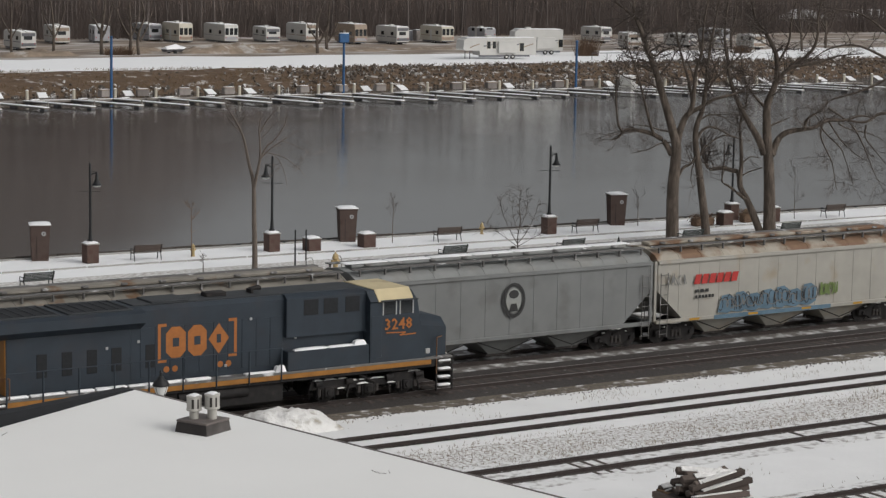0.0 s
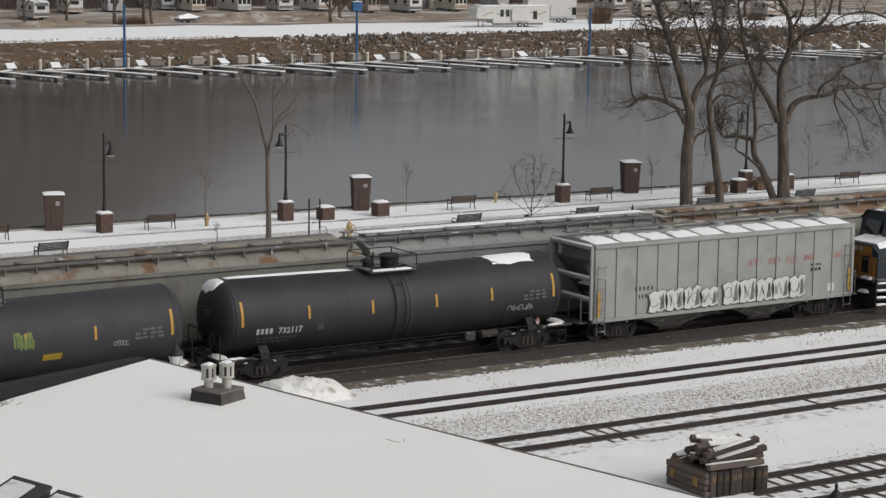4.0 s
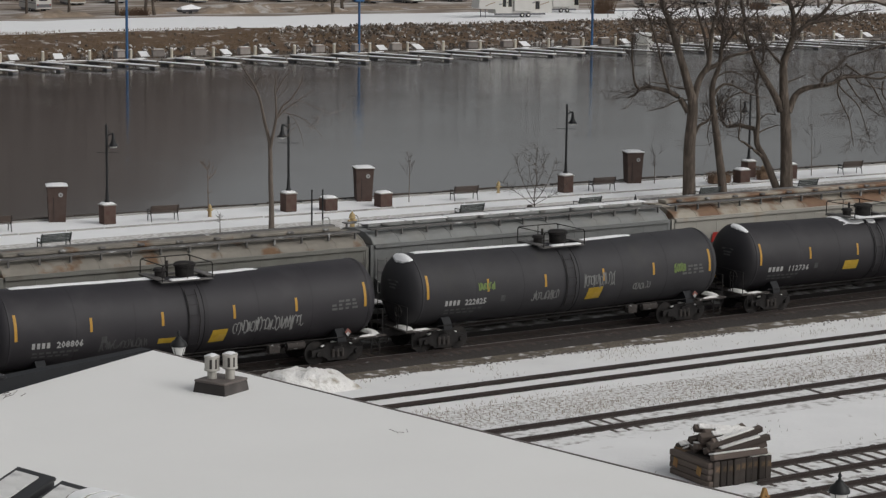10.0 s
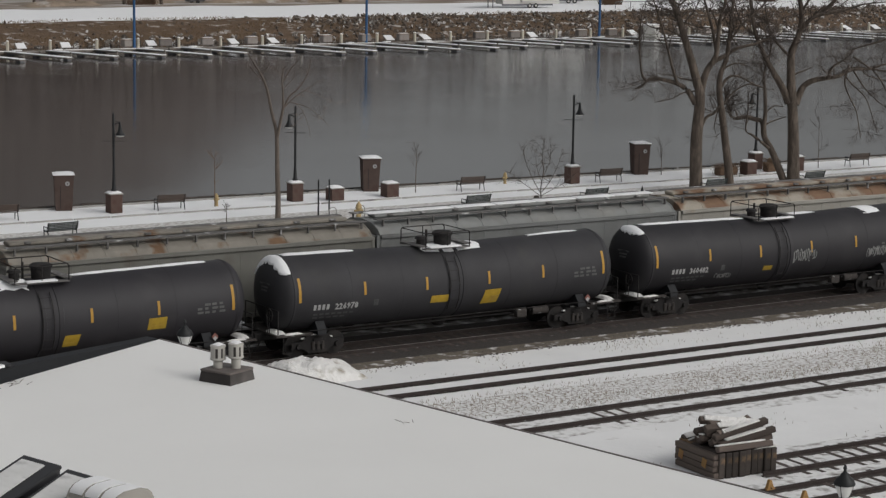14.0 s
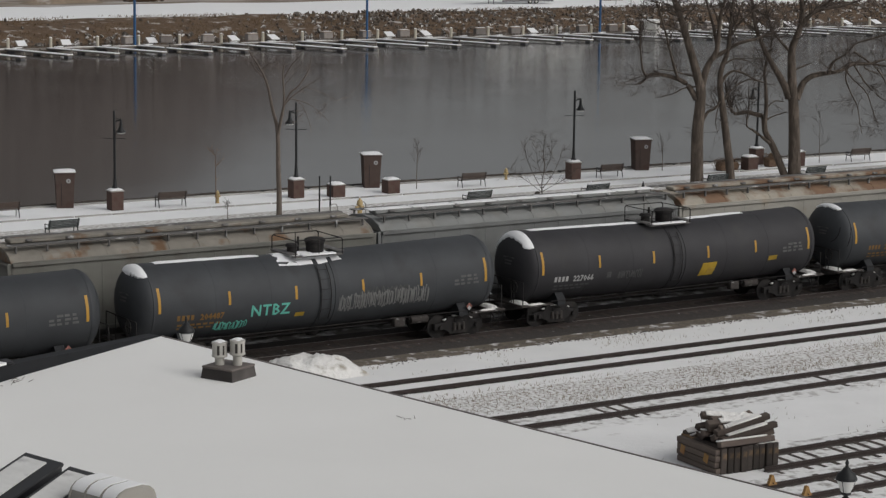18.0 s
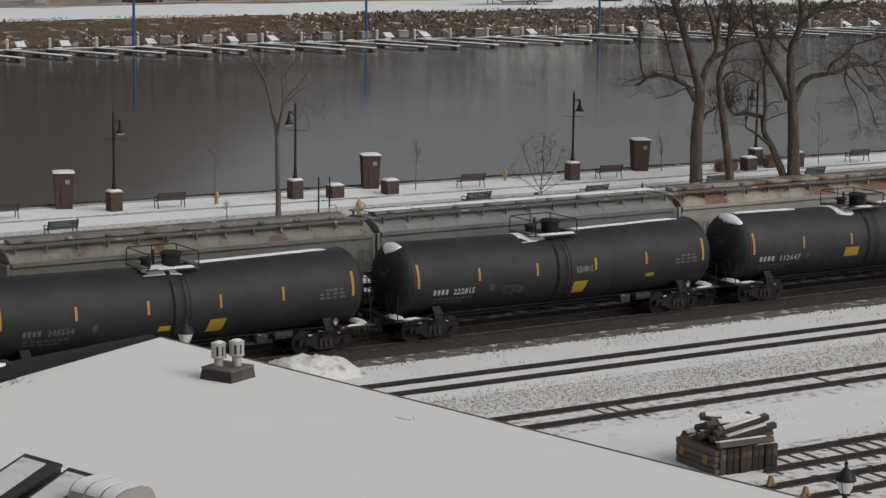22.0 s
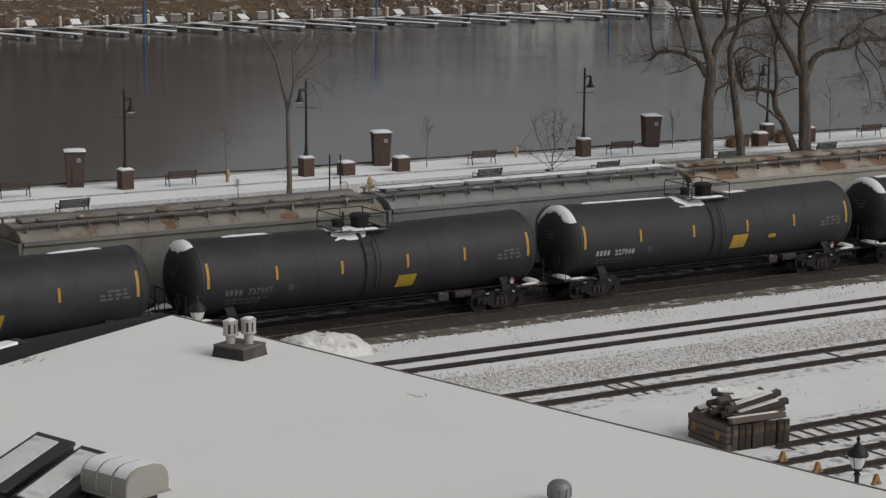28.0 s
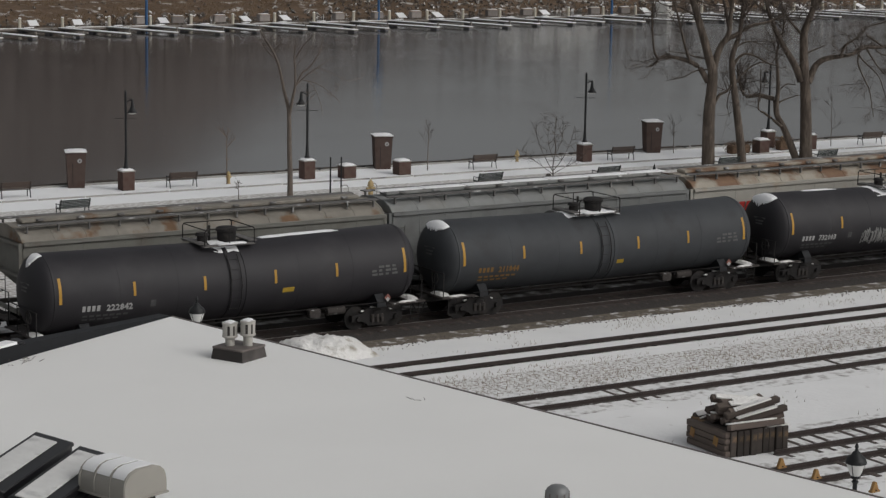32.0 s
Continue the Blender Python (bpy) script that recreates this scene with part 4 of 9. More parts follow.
# each tank car: paint, number in its lettering's colour, snow on the head (depth, yard angle, far angle), snow along the top (x spans),
# yellow placards (x, z, width, height, lean), spray paint (x0, x1, z0, z1, strokes, paint, seed), extra
CARS = [
    ("black", "732117", "w", (0.33, 0.3, 0.75), [(4.7, 6.9, 0.8), (-7.4, -1.7, 0.3)], [], [(5.1, 6.4, 1.95, 2.25, 4, "w", 11)], ""),
    ("char", "026639", "w", (0.42, 1.15, 0.5), [(-6.8, -0.8, 0.3)], [(2.55, 1.98, 0.75, 0.24, 0.06)], [(-6.2, -5.5, 2.35, 2.75, 4, "w", 21), (-4.3, -2.6, 2.05, 2.4, 9, "g", 22), (1.05, 1.8, 2.45, 3.15, 8, "y", 23), (5.0, 5.6, 2.2, 2.45, 3, "w", 24)], ""),
    ("black", "730824", "w", (0.38, 0.5, 0.8), [(-7.0, -1.6, 0.25), (2.0, 7.0, 0.25)], [(2.75, 2.1, 0.8, 0.55, 0.08)], [], ""),
    ("black", "319494", "w", (0.24, 0.5, 0.5), [(-6.4, -2.4, 0.25), (-1.9, -1.1, 0.9)], [(2.7, 1.98, 0.75, 0.32, 0.06), (-0.3, 1.55, 0.75, 0.45, 0.25)], [(4.35, 5.05, 1.95, 2.4, 5, "g", 41)], ""),
    ("black", "112736", "w", (0.10, 0.6, 0.1), [(-1.9, 0.4, 0.8)], [(-1.85, 1.9, 0.85, 0.42, 0.08), (1.95, 1.85, 0.72, 0.48, 0.25)], [], "diamond"),
    ("char", "222825", "w", (0.20, 0.5, 0.3), [(-7.2, -0.8, 0.28), (1.3, 4.0, 0.3)], [(1.1, 1.8, 0.75, 0.5, 0.25)], [(-4.9, -4.1, 2.6, 2.95, 6, "gr", 61), (0.5, 2.2, 2.3, 2.95, 9, "g", 62), (-2.2, -0.8, 1.95, 2.4, 7, "g", 63), (3.2, 4.1, 1.95, 2.3, 4, "g", 64), (5.4, 6.0, 2.5, 2.95, 6, "gr", 65)], ""),
    ("black", "208806", "w", (0.06, 0.3, 0.4), [(-7.0, -1.0, 0.3), (0.8, 3.2, 0.3)], [(0.9, 1.68, 0.65, 0.5, 0.25), (-1.3, 1.85, 0.7, 0.2, 0.05)], [(1.5, 4.6, 1.85, 2.5, 13, "w", 71), (-4.1, -2.1, 1.75, 2.2, 8, "d", 72)], ""),
    ("grey", "212457", "o", (0.13, 0.7, 0.2), [(-7.2, -2.0, 0.2)], [(2.8, 2.2, 0.5, 0.18, 0.05)], [(0.55, 2.9, 1.95, 2.45, 12, "g", 81), (-2.0, -1.4, 1.95, 2.4, 5, "g", 82), (5.0, 5.7, 1.7, 2.1, 4, "w", 83)], ""),
    ("black", "360482", "w", (0.22, 0.6, 0.4), [(-7.2, -1.5, 0.3), (0.8, 2.8, 0.3), (5.4, 6.4, 0.7)], [(-1.0, 1.92, 0.5, 0.2, 0.05)], [(0.3, 1.8, 2.15, 2.75, 9, "w", 91), (5.0, 6.4, 2.0, 2.5, 9, "w", 92), (-4.0, -3.1, 1.7, 1.95, 5, "g", 93)], ""),
    ("char", "226978", "w", (0.48, 1.2, 0.6), [(-7.4, -4.2, 0.35), (-1.2, 1.6, 0.7), (4.4, 6.9, 0.2)], [(-0.85, 1.98, 0.85, 0.3, 0.06), (1.7, 1.7, 0.8, 0.6, 0.25)], [], ""),
    ("black", "193936", "w", (0.16, 0.35, 0.0), [(1.4, 6.9, 0.25), (-1.8, -0.6, 0.8)], [(0.75, 1.7, 0.62, 0.45, 0.2), (4.2, 2.0, 0.75, 0.45, 0.08)], [], ""),
    ("grey", "203710", "o", (0.11, 0.5, 0.6), [(-1.6, 0.2, 0.8), (4.0, 6.0, 0.2)], [(2.6, 2.15, 0.62, 0.22, 0.04)], [], "overpaint"),
    ("char", "227066", "w", (0.45, 1.1, 0.6), [(-7.2, -1.0, 0.3), (1.4, 4.6, 0.3)], [(1.6, 1.75, 0.8, 0.58, 0.25), (5.3, 2.1, 0.5, 0.2, 0.05)], [(-3.4, -2.1, 1.95, 2.4, 7, "d", 131)], ""),
    ("grey", "204487", "o", (0.22, 0.7, 0.5), [(-7.0, -2.4, 0.3), (-1.9, 0.8, 0.9)], [(-1.3, 1.85, 0.4, 0.16, 0.05)], [(0.3, 4.6, 1.85, 2.6, 34, "g", 142), (1.4, 3.6, 2.1, 2.75, 14, "d", 144), (-5.0, -3.6, 1.5, 1.9, 9, "td", 143)], "tag"),
    ("grey", "207685", "o", (0.20, 0.7, 0.5), [(-7.2, -0.9, 0.3), (0.9, 3.6, 0.25)], [(0.85, 1.95, 0.5, 0.2, 0.05)], [], ""),
    ("black", "112647", "w", (0.22, 0.7, 0.3), [(-7.4, -3.8, 0.3), (1.2, 6.9, 0.2), (-1.8, -0.8, 0.9)], [(-1.45, 2.0, 0.85, 0.42, 0.08), (1.9, 1.7, 0.72, 0.5, 0.25)], [], "diamond"),
    ("black", "222815", "w", (0.26, 0.4, 0.3), [(0.9, 6.9, 0.25), (-1.8, -0.6, 0.8)], [(0.7, 1.62, 0.85, 0.52, 0.25), (4.5, 1.98, 0.45, 0.15, 0.0)], [(0.5, 1.4, 2.5, 2.8, 6, "g", 171), (-3.2, -2.2, 1.85, 2.3, 5, "d", 172)], ""),
    ("black", "305504", "d", (0.40, 1.15, 0.3), [(-1.4, 0.2, 0.8), (0.9, 6.9, 0.3)], [(1.4, 1.62, 0.7, 0.5, 0.25), (-0.8, 1.85, 0.5, 0.2, 0.05)], [], ""),
    ("black", "224908", "w", (0.28, 0.5, 0.5), [(-6.8, -1.0, 0.2), (1.0, 6.9, 0.28)], [], [(-3.2, -1.8, 1.95, 2.5, 9, "d", 191), (-1.2, 0.1, 1.8, 2.5, 9, "d", 192), (3.4, 5.2, 1.85, 2.6, 14, "w", 193)], ""),
    ("black", "730169", "w", (0.24, 0.4, 0.4), [(-7.0, -1.5, 0.25), (1.2, 5.0, 0.25)], [(-0.6, 1.8, 0.85, 0.35, 0.08)], [], ""),
    ("char", "227121", "w", (0.40, 1.1, 0.5), [(-7.2, -1.5, 0.3), (-1.5, 1.0, 0.9)], [(1.3, 1.85, 0.85, 0.6, 0.25), (4.4, 2.05, 0.4, 0.16, 0.0)], [], ""),
    ("char", "227008", "w", (0.46, 1.15, 0.7), [(-1.8, -0.4, 0.9), (1.0, 2.5, 0.3), (-6.5, -2.0, 0.15)], [(1.1, 1.85, 0.85, 0.6, 0.25), (3.0, 2.15, 0.42, 0.16, 0.0)], [], ""),
    ("black", "737997", "d", (0.28, 0.5, 0.6), [(-6.0, -4.0, 0.2), (-1.6, 0.0, 0.9)], [(1.5, 1.75, 0.85, 0.5, 0.22)], [], ""),
    ("black", "229138", "w", (0.46, 1.2, 0.7), [(-6.4, -4.0, 0.2), (4.4, 6.5, 0.2)], [(-2.35, 1.95, 0.72, 0.24, 0.05), (1.65, 1.75, 0.85, 0.58, 0.22)], [], ""),
    ("black", "732003", "w", (0.34, 0.45, 0.6), [(-5.6, -3.6, 0.2), (-1.8, -0.4, 0.9)], [(1.4, 1.7, 0.62, 0.48, 0.2)], [(-3.1, -1.2, 1.65, 2.5, 14, "w", 251)], ""),
    ("grey", "211844", "o", (0.24, 0.5, 0.5), [(-1.6, 1.2, 0.6)], [(0.6, 2.0, 0.4, 0.16, 0.0)], [], ""),
    ("black", "222842", "w", (0.30, 0.25, 0.1), [(1.6, 5.0, 0.3), (-0.8, 0.3, 0.9)], [(2.1, 2.15, 0.5, 0.18, 0.04)], [], ""),
]
PAINTS = {"w": WHITE_PAINT, "g": TAG_GREY, "d": GREY_PAINT, "o": ORANGE_PAINT, "y": TAG_GREEN, "gr": TAG_GREEN, "t": TAG_TEAL, "td": TAG_TEAL}
SPRAY = {**PAINTS, "w": TAG_PALE, "d": DIM_PRINT}
ENDS = [44.0, 60.48, 78.29, 95.99, 113.62, 131.38, 149.16, 166.88, 184.62, 202.35, 219.98, 237.73, 255.36, 273.09, 290.73, 308.41, 326.08, 343.74, 361.50,
        379.41, 397.30, 415.12, 432.90, 450.58, 468.31, 485.94, 503.58, 521.22, 538.8]


def tank_train():
    base = {"black": tank_template(TANK_BLACK, "black tank car with yellow reflector strips, snow on top"),
            "char": tank_template(TANK_CHAR, "charcoal tank car with yellow reflector strips, snow on its head"),
            "grey": tank_template(TANK_GREY, "dull grey tank car with faded orange lettering")}
    used, moving = set(), []
    first = {}
    for i, row in enumerate(CARS):
        first.setdefault(row[0], i)
    made = {}
    for i, row in enumerate(CARS):
        made[i] = base[row[0]] if first[row[0]] == i else copy_thing(base[row[0]], Matrix.Identity(4))
    for i, (paint, number, ink, cap, tops, cards, tags, extra) in enumerate(CARS):
        t = made[i]
        k = 100 + i * 10
        low, wide, reach = cap
        if wide > 1.0:
            low, wide, reach = low * 0.42, 0.9, 1.2
        part("head_snow", head_cap(k, low, wide, reach), SNOW, t, "snow clinging to the tank head", mend=False)
        for j, (x0, x1, half) in enumerate(tops):
            part("top_snow", snow_patch(x0, x1, -half * 0.6, half * 0.42 if half < 0.6 else half * 0.7, k + j, nx=max(4, int((x1 - x0) * 2.5)), na=5), SNOW, t, "strip of snow along the tank top", mend=False)
        part("platform_snow", B().box(-0.3 + 0.1 * (i % 3), -0.9, ZC + R + 0.0, 1.8 - 0.3 * (i % 4), 0.32, 0.06, 0.028), SNOW, t)
        lx = (-6.75 if extra != "diamond" else -7.0) + 0.12 * (i % 3)
        wide_by = 1.0 if extra != "diamond" else 1.2
        lw = 0.24 if paint != "grey" else 0.23
        part("reporting_mark", wrap(bars(lx, lx + 0.78 * wide_by, 2.07, 2.05 + lw, 4, 0.36)), PAINTS[ink], t)
        part("car_number", wrap(lettering(number, lw * 1.42, lx + 0.97 * wide_by, 2.06, 1.04 * wide_by), 0.022), PAINTS[ink], t, "painted car number")
        small = bars(lx + 0.05, lx + 1.95, 1.84, 1.92, 7, 0.3)
        bars(lx + 0.05, lx + 1.6, 1.70, 1.77, 5, 0.3, b=small)
        part("small_print", wrap(small), DIM_PRINT if ink != "o" else ORANGE_PAINT, t)
        if paint != "grey":
            part("stencil_box", wrap(B().quad((lx + 2.75, 0, 2.08), (lx + 2.97, 0, 2.08), (lx + 2.97, 0, 2.34), (lx + 2.75, 0, 2.34))), DIM_PRINT, t)
        for x, z, w, h, lean in cards:
            c = part("placard", side_patch(x - w / 2, x + w / 2, z, z + h, 0.01, lean * 0.45), PLACARD, t, "yellow placard")
            if h > 0.4:
                inset = side_patch(x - w * 0.05, x + w * 0.42, z + h * 0.12, z + h * 0.55, 0.014, lean * 0.4) if i % 3 != 1 else side_patch(x - w * 0.38, x + w * 0.38, z + h * 0.3, z + h * 0.36, 0.014, 0)
                part("placard_print", inset, GOLD, c)
        for x0, x1, z0, z1, n, col, seed in tags:
            part("spray_paint", wrap(scrawl(x0, x1, z0, z1, int(n * 1.5) + 1, 0.042, seed, 0.35)), SPRAY[col], t, "scrawled spray paint")
        if extra == "diamond":
            cx, cz, a, h = 3.2, 2.8, 1.46, 0.88
            d = part("logo_diamond", wrap(fan(cx, cz, a, h)), RED_PAINT, t, "large red diamond emblem")
            for k_ in range(3):
                part("emblem_bar", wrap(bars(cx - 0.74 + 0.5 * k_, cx - 0.30 + 0.5 * k_, cz - 0.10, cz + 0.40, 1, 0.0, 0.05), 0.016), EMBLEM_WHITE, d)
            part("emblem_diamond", wrap(fan(cx, cz - 0.42, 0.30, 0.20), 0.016), EMBLEM_WHITE, d)
            part("emblem_core", wrap(fan(cx, cz - 0.42, 0.16, 0.10), 0.020), RED_PAINT, d)
            part("data_block", wrap(bars(6.0, 6.9, 2.2, 2.75, 3, 0.12)), WHITE_PAINT if number == "112647" else GREY_PAINT, t)
        if extra == "tag":
            part("tag_letters", wrap(lettering("NTBZ", 0.62, -3.5, 2.02, 1.12), 0.02), TAG_TEAL, t, "teal spray-painted letters")
        if extra == "overpaint":
            for x0, x1, z0, z1, lean in ((-4.6, -0.6, 1.6, 2.15, 0.5), (1.7, 3.4, 2.3, 3.1, 0.35), (2.6, 6.0, 1.65, 2.25, 0.3), (-8.1, -7.7, 2.3, 3.3, 0.2)):
                part("black_overpaint", side_patch(x0, x1, z0, z1, 0.007, lean, 5), DARK_PATCH, t, "patch of matt black overpaint")
        u = (ENDS[i + 1] + ENDS[i + 2]) / 2
        moving.append((t, u, 0))
    return moving


def fan(cx, cz, a, h, n=8):
    """A flat diamond in a grid fine enough to be bent."""
    b = B()
    rows = []
    for j in range(-n, n + 1):
        w = a * (1 - abs(j) / n)
        rows.append([(cx + w * (i / 4 - 1), 0, cz + h * j / n) for i in range(9)])
    for r0, r1 in zip(rows, rows[1:]):
        for i in range(8):
            b.quad(r0[i], r0[i + 1], r1[i + 1], r1[i])
    return b


def locomotive(label, side, number, ink, logo, cabinet_top, ledge):
    """A six-axle wide-cab diesel; x forward to the cab, side: the flank that is lettered."""
    L = 21.6
    t = thing("diesel_locomotive", label, "locomotive", "locomotives")

    def X(d):
        return L / 2 - d
    # frame, stripe, tank
    part("frame", B().box(0, 0, 1.45, L - 1.6, 2.9, 0.34, 0.03), UNDER, t)
    part("walkway", B().box(0, 0, 1.66, L - 1.5, 3.08, 0.10, 0.02), HATCH_DARK, t)
    for s in (-1, 1):
        part("sill_stripe", B().box(-0.2, s * 1.50, 1.53, L - 3.2, 0.05, 0.22, 0.01), AMBER, t, "amber sill stripe")
    ft = [(-1.3, 0.55), (-1.05, 0.38), (1.05, 0.38), (1.3, 0.55), (1.3, 1.3), (-1.3, 1.3)]
    part("fuel_tank", B().prism(ft, X(13.6), X(8.6)), UNDER, t)
    for s in (-1, 1):
        part("air_reservoir", B().cyl((X(13.2), s * 1.28, 1.05), (X(10.2), s * 1.28, 1.05), 0.2, n=12), UNDER, t)
    # nose and cab
    no = [(-1.42, 1.7), (1.42, 1.7), (1.42, 2.98), (0.95, 3.38), (-0.95, 3.38), (-1.42, 2.98)]
    b = B()
    f, r = X(0.95), X(2.7)
    vs = [(f, y * 0.9, z - (0.15 if z > 3 else 0.1 if z > 2 else 0)) for y, z in no] + [(r, y, z + (0.12 if z > 2 else 0)) for y, z in no]
    fs = [(i, (i + 1) % 6, 6 + (i + 1) % 6, 6 + i) for i in range(6)] + [tuple(range(6)), tuple(range(6, 12))]
    nose = part("nose", b.add(vs, fs), NAVY, t)
    part("nose_face", B().box(f + 0.015, 0, 2.2, 0.03, 2.4, 1.0, 0.01).box(f + 0.02, 0, 2.93, 0.03, 1.7, 0.44, 0.01), AMBER, nose, "amber nose panel")
    for y in (-0.16, 0.16):
        part("headlight", B().cyl((f, y, 3.0), (f + 0.07, y, 3.0), 0.11, n=12), WHITE_PAINT, nose)
    part("nose_door", B().box(f + 0.03, side * 0.5, 2.3, 0.03, 0.5, 0.8, 0.01), DARK_GAP, nose)
    if ledge < 2.0:
        part("nose_snow", B().add([(X(1.2), -1.15, 3.02), (X(1.2), 1.15, 3.02), (X(2.75), 1.25, 3.2), (X(2.75), -1.25, 3.2), (X(1.2), -0.9, 3.3), (X(1.2), 0.9, 3.3), (X(2.75), 0.98, 3.58), (X(2.75), -0.98, 3.58)], [(0, 3, 2, 1), (4, 5, 6, 7), (0, 1, 5, 4), (1, 2, 6, 5), (2, 3, 7, 6), (3, 0, 4, 7)]), SNOW, nose, "snow lying on the nose")
    cab_o = [(-1.52, 1.7), (1.52, 1.7), (1.52, 4.15), (1.16, 4.55), (-1.16, 4.55), (-1.52, 4.15)]
    fx, bx = X(2.5), X(4.75)
    b = B()
    lean = [0.42, 0.42, -0.02, -0.12, -0.12, -0.02]
    vs = [(fx + k, y, z) for (y, z), k in zip(cab_o, lean)] + [(bx, y, z) for y, z in cab_o]
    cab = part("cab", b.add(vs, fs), NAVY, t)
    part("cab_roof_rear", B().prism([(-1.30, 4.47), (-1.18, 4.58), (1.18, 4.58), (1.30, 4.47), (1.54, 4.17), (1.57, 4.2), (1.19, 4.62), (-1.19, 4.62), (-1.57, 4.2), (-1.54, 4.17)], *((fx - 0.71, fx + 0.02) if ledge < 2.0 else (bx - 0.02, bx + 0.34))), NAVY, cab)
    if ledge < 2.0:
        part("cab_snow", heap(heap(heap(B(), fx - 0.3, 0.5, 4.62, 0.5, 0.7, 0.07, 6, 21), fx - 0.35, -0.7, 4.6, 0.4, 0.5, 0.06, 6, 22), fx - 1.1, 0.9, 4.63, 0.9, 0.5, 0.06, 6, 23), SNOW, cab, "patches of snow on the cab roof")
    part("cab_roof", B().prism([(-1.30, 4.47), (-1.18, 4.58), (1.18, 4.58), (1.30, 4.47), (1.56, 4.17), (1.60, 4.20), (1.2, 4.65), (-1.2, 4.65), (-1.60, 4.20), (-1.56, 4.17)], *((bx + 0.25, fx - 0.72) if ledge < 2.0 else (bx + 0.35, fx - 0.25))), CREAM, cab, "cream cab roof")
    for s in (-1, 1):
        part("windshield", B().add([(fx + 0.29, s * 0.12, 3.35), (fx + 0.29, s * 1.2, 3.35), (fx + 0.0, s * 1.1, 4.18), (fx + 0.0, s * 0.12, 4.18), (fx + 0.32, s * 0.12, 3.35), (fx + 0.32, s * 1.2, 3.35), (fx + 0.03, s * 1.1, 4.18), (fx + 0.03, s * 0.12, 4.18)],
                                   [(0, 1, 2, 3), (4, 7, 6, 5), (0, 4, 5, 1), (1, 5, 6, 2), (2, 6, 7, 3), (3, 7, 4, 0)]), GLASS_DARK, cab)
        for k, w in ((0.55, 0.62), (1.35, 0.62)):
            wx = fx - k
            part("cab_window", B().box(wx, s * 1.525, 3.92, w, 0.03, 0.56, 0.01), GLASS_DARK, cab)
            for q_ in (-0.5, 0.5):
                part("window_frame", B().box(wx + q_ * w, s * 1.54, 3.92, 0.05, 0.03, 0.6), GREY_PAINT if ledge < 2.0 else WHITE_PAINT, cab)
        part("sunshade", B().box(fx - 0.95, s * 1.62, 4.22, 1.7, 0.2, 0.04), NAVY_TOP, cab)
        part("cab_door", B().box(fx - 1.95, s * 1.525, 2.75, 0.5, 0.02, 1.7, 0.01), NAVY, cab)
    # equipment cabinets behind the cab, then the engine hood and the radiator
    part("cabinet", B().box((X(4.75) + X(8.5)) / 2, 0, (1.7 + ledge) / 2, 3.75, 3.0, ledge - 1.7, 0.03), NAVY, t)
    hood = part("hood", B().prism([(-1.0, 1.7), (1.0, 1.7), (1.0, 4.5), (0.82, 4.66), (-0.82, 4.66), (-1.0, 4.5)], X(15.0), X(4.75)), NAVY, t)
    part("blower_housing", B().prism([(-1.2, 3.0), (1.2, 3.0), (1.2, 4.52), (1.0, 4.68), (-1.0, 4.68), (-1.2, 4.52)], X(8.4), X(4.76)), NAVY, hood)
    part("hood_roof", B().box(X(9.8), 0, 4.68, 10.0, 1.5, 0.05, 0.01), NAVY_TOP, hood)
    for s in (-1, 1):
        for d in ((5.4, 6.4, 7.3) if ledge > 2.0 else (5.5, 7.6)):
            part("louvre", B().box(X(d), s * 1.205, 4.14, 0.66, 0.02, 0.62, 0.005), DARK_GAP, hood)
            if ledge < 2.0:
                part("louvre_frame", B().box(X(d) - 0.35, s * 1.21, 4.14, 0.05, 0.03, 0.7).box(X(d) + 0.35, s * 1.21, 4.14, 0.05, 0.03, 0.7).box(X(d), s * 1.21, 4.14, 0.66, 0.03, 0.04), FRAME_PINK, hood)
                part("louvre_snow", B().box(X(d), s * 1.23, 3.82, 0.3, 0.06, 0.05, 0.02), SNOW, hood)
        for k in range(10):
            d = 8.75 + k * 0.62
            part("hood_door", B().box(X(d), s * 1.008, 2.9, 0.57, 0.02, 1.9, 0.006), NAVY, hood)
        for d in (14.2, 15.6, 16.6, 17.6, 18.6):
            part("radiator_grille", B().box(X(d), s * 1.012, 2.75, 0.42, 0.03, 0.9, 0.01), DARK_GAP, hood)
        for d, z in ((9.9, 3.85), (11.0, 2.1), (14.7, 3.35), (16.0, 3.2), (7.9, 2.95)):
            part("door_latch", B().box(X(d), s * 1.03, z, 0.11, 0.04, 0.11, 0.02), WHITE_PAINT, hood)
    part("exhaust", B().box(X(11.0), 0, 4.76, 0.9, 0.5, 0.22, 0.04), UNDER, hood)
    part("horn", B().cyl((X(9.4), 0.1, 4.86), (X(8.95), 0.1, 4.89), 0.05, 0.09, 8).cyl((X(9.4), -0.1, 4.86), (X(9.0), -0.1, 4.89), 0.05, 0.09, 8).box(X(9.4), 0, 4.76, 0.1, 0.4, 0.2), UNDER, hood)
    part("dynamic_brake_hatch", B().box(X(13.2), 0, 4.72, 1.6, 1.3, 0.12, 0.03), NAVY_TOP, hood)
    rad = part("radiator_body", B().box((X(15.0) + X(20.0)) / 2, 0, 2.9, 5.0, 2.02, 2.4, 0.02), NAVY, t)
    wing = [(-1.02, 3.85), (1.02, 3.85), (1.5, 4.14), (1.5, 4.5), (1.3, 4.6), (-1.3, 4.6), (-1.5, 4.5), (-1.5, 4.14)]
    part("radiator_wing", B().prism(wing, X(20.5), X(14.6)), NAVY, rad)
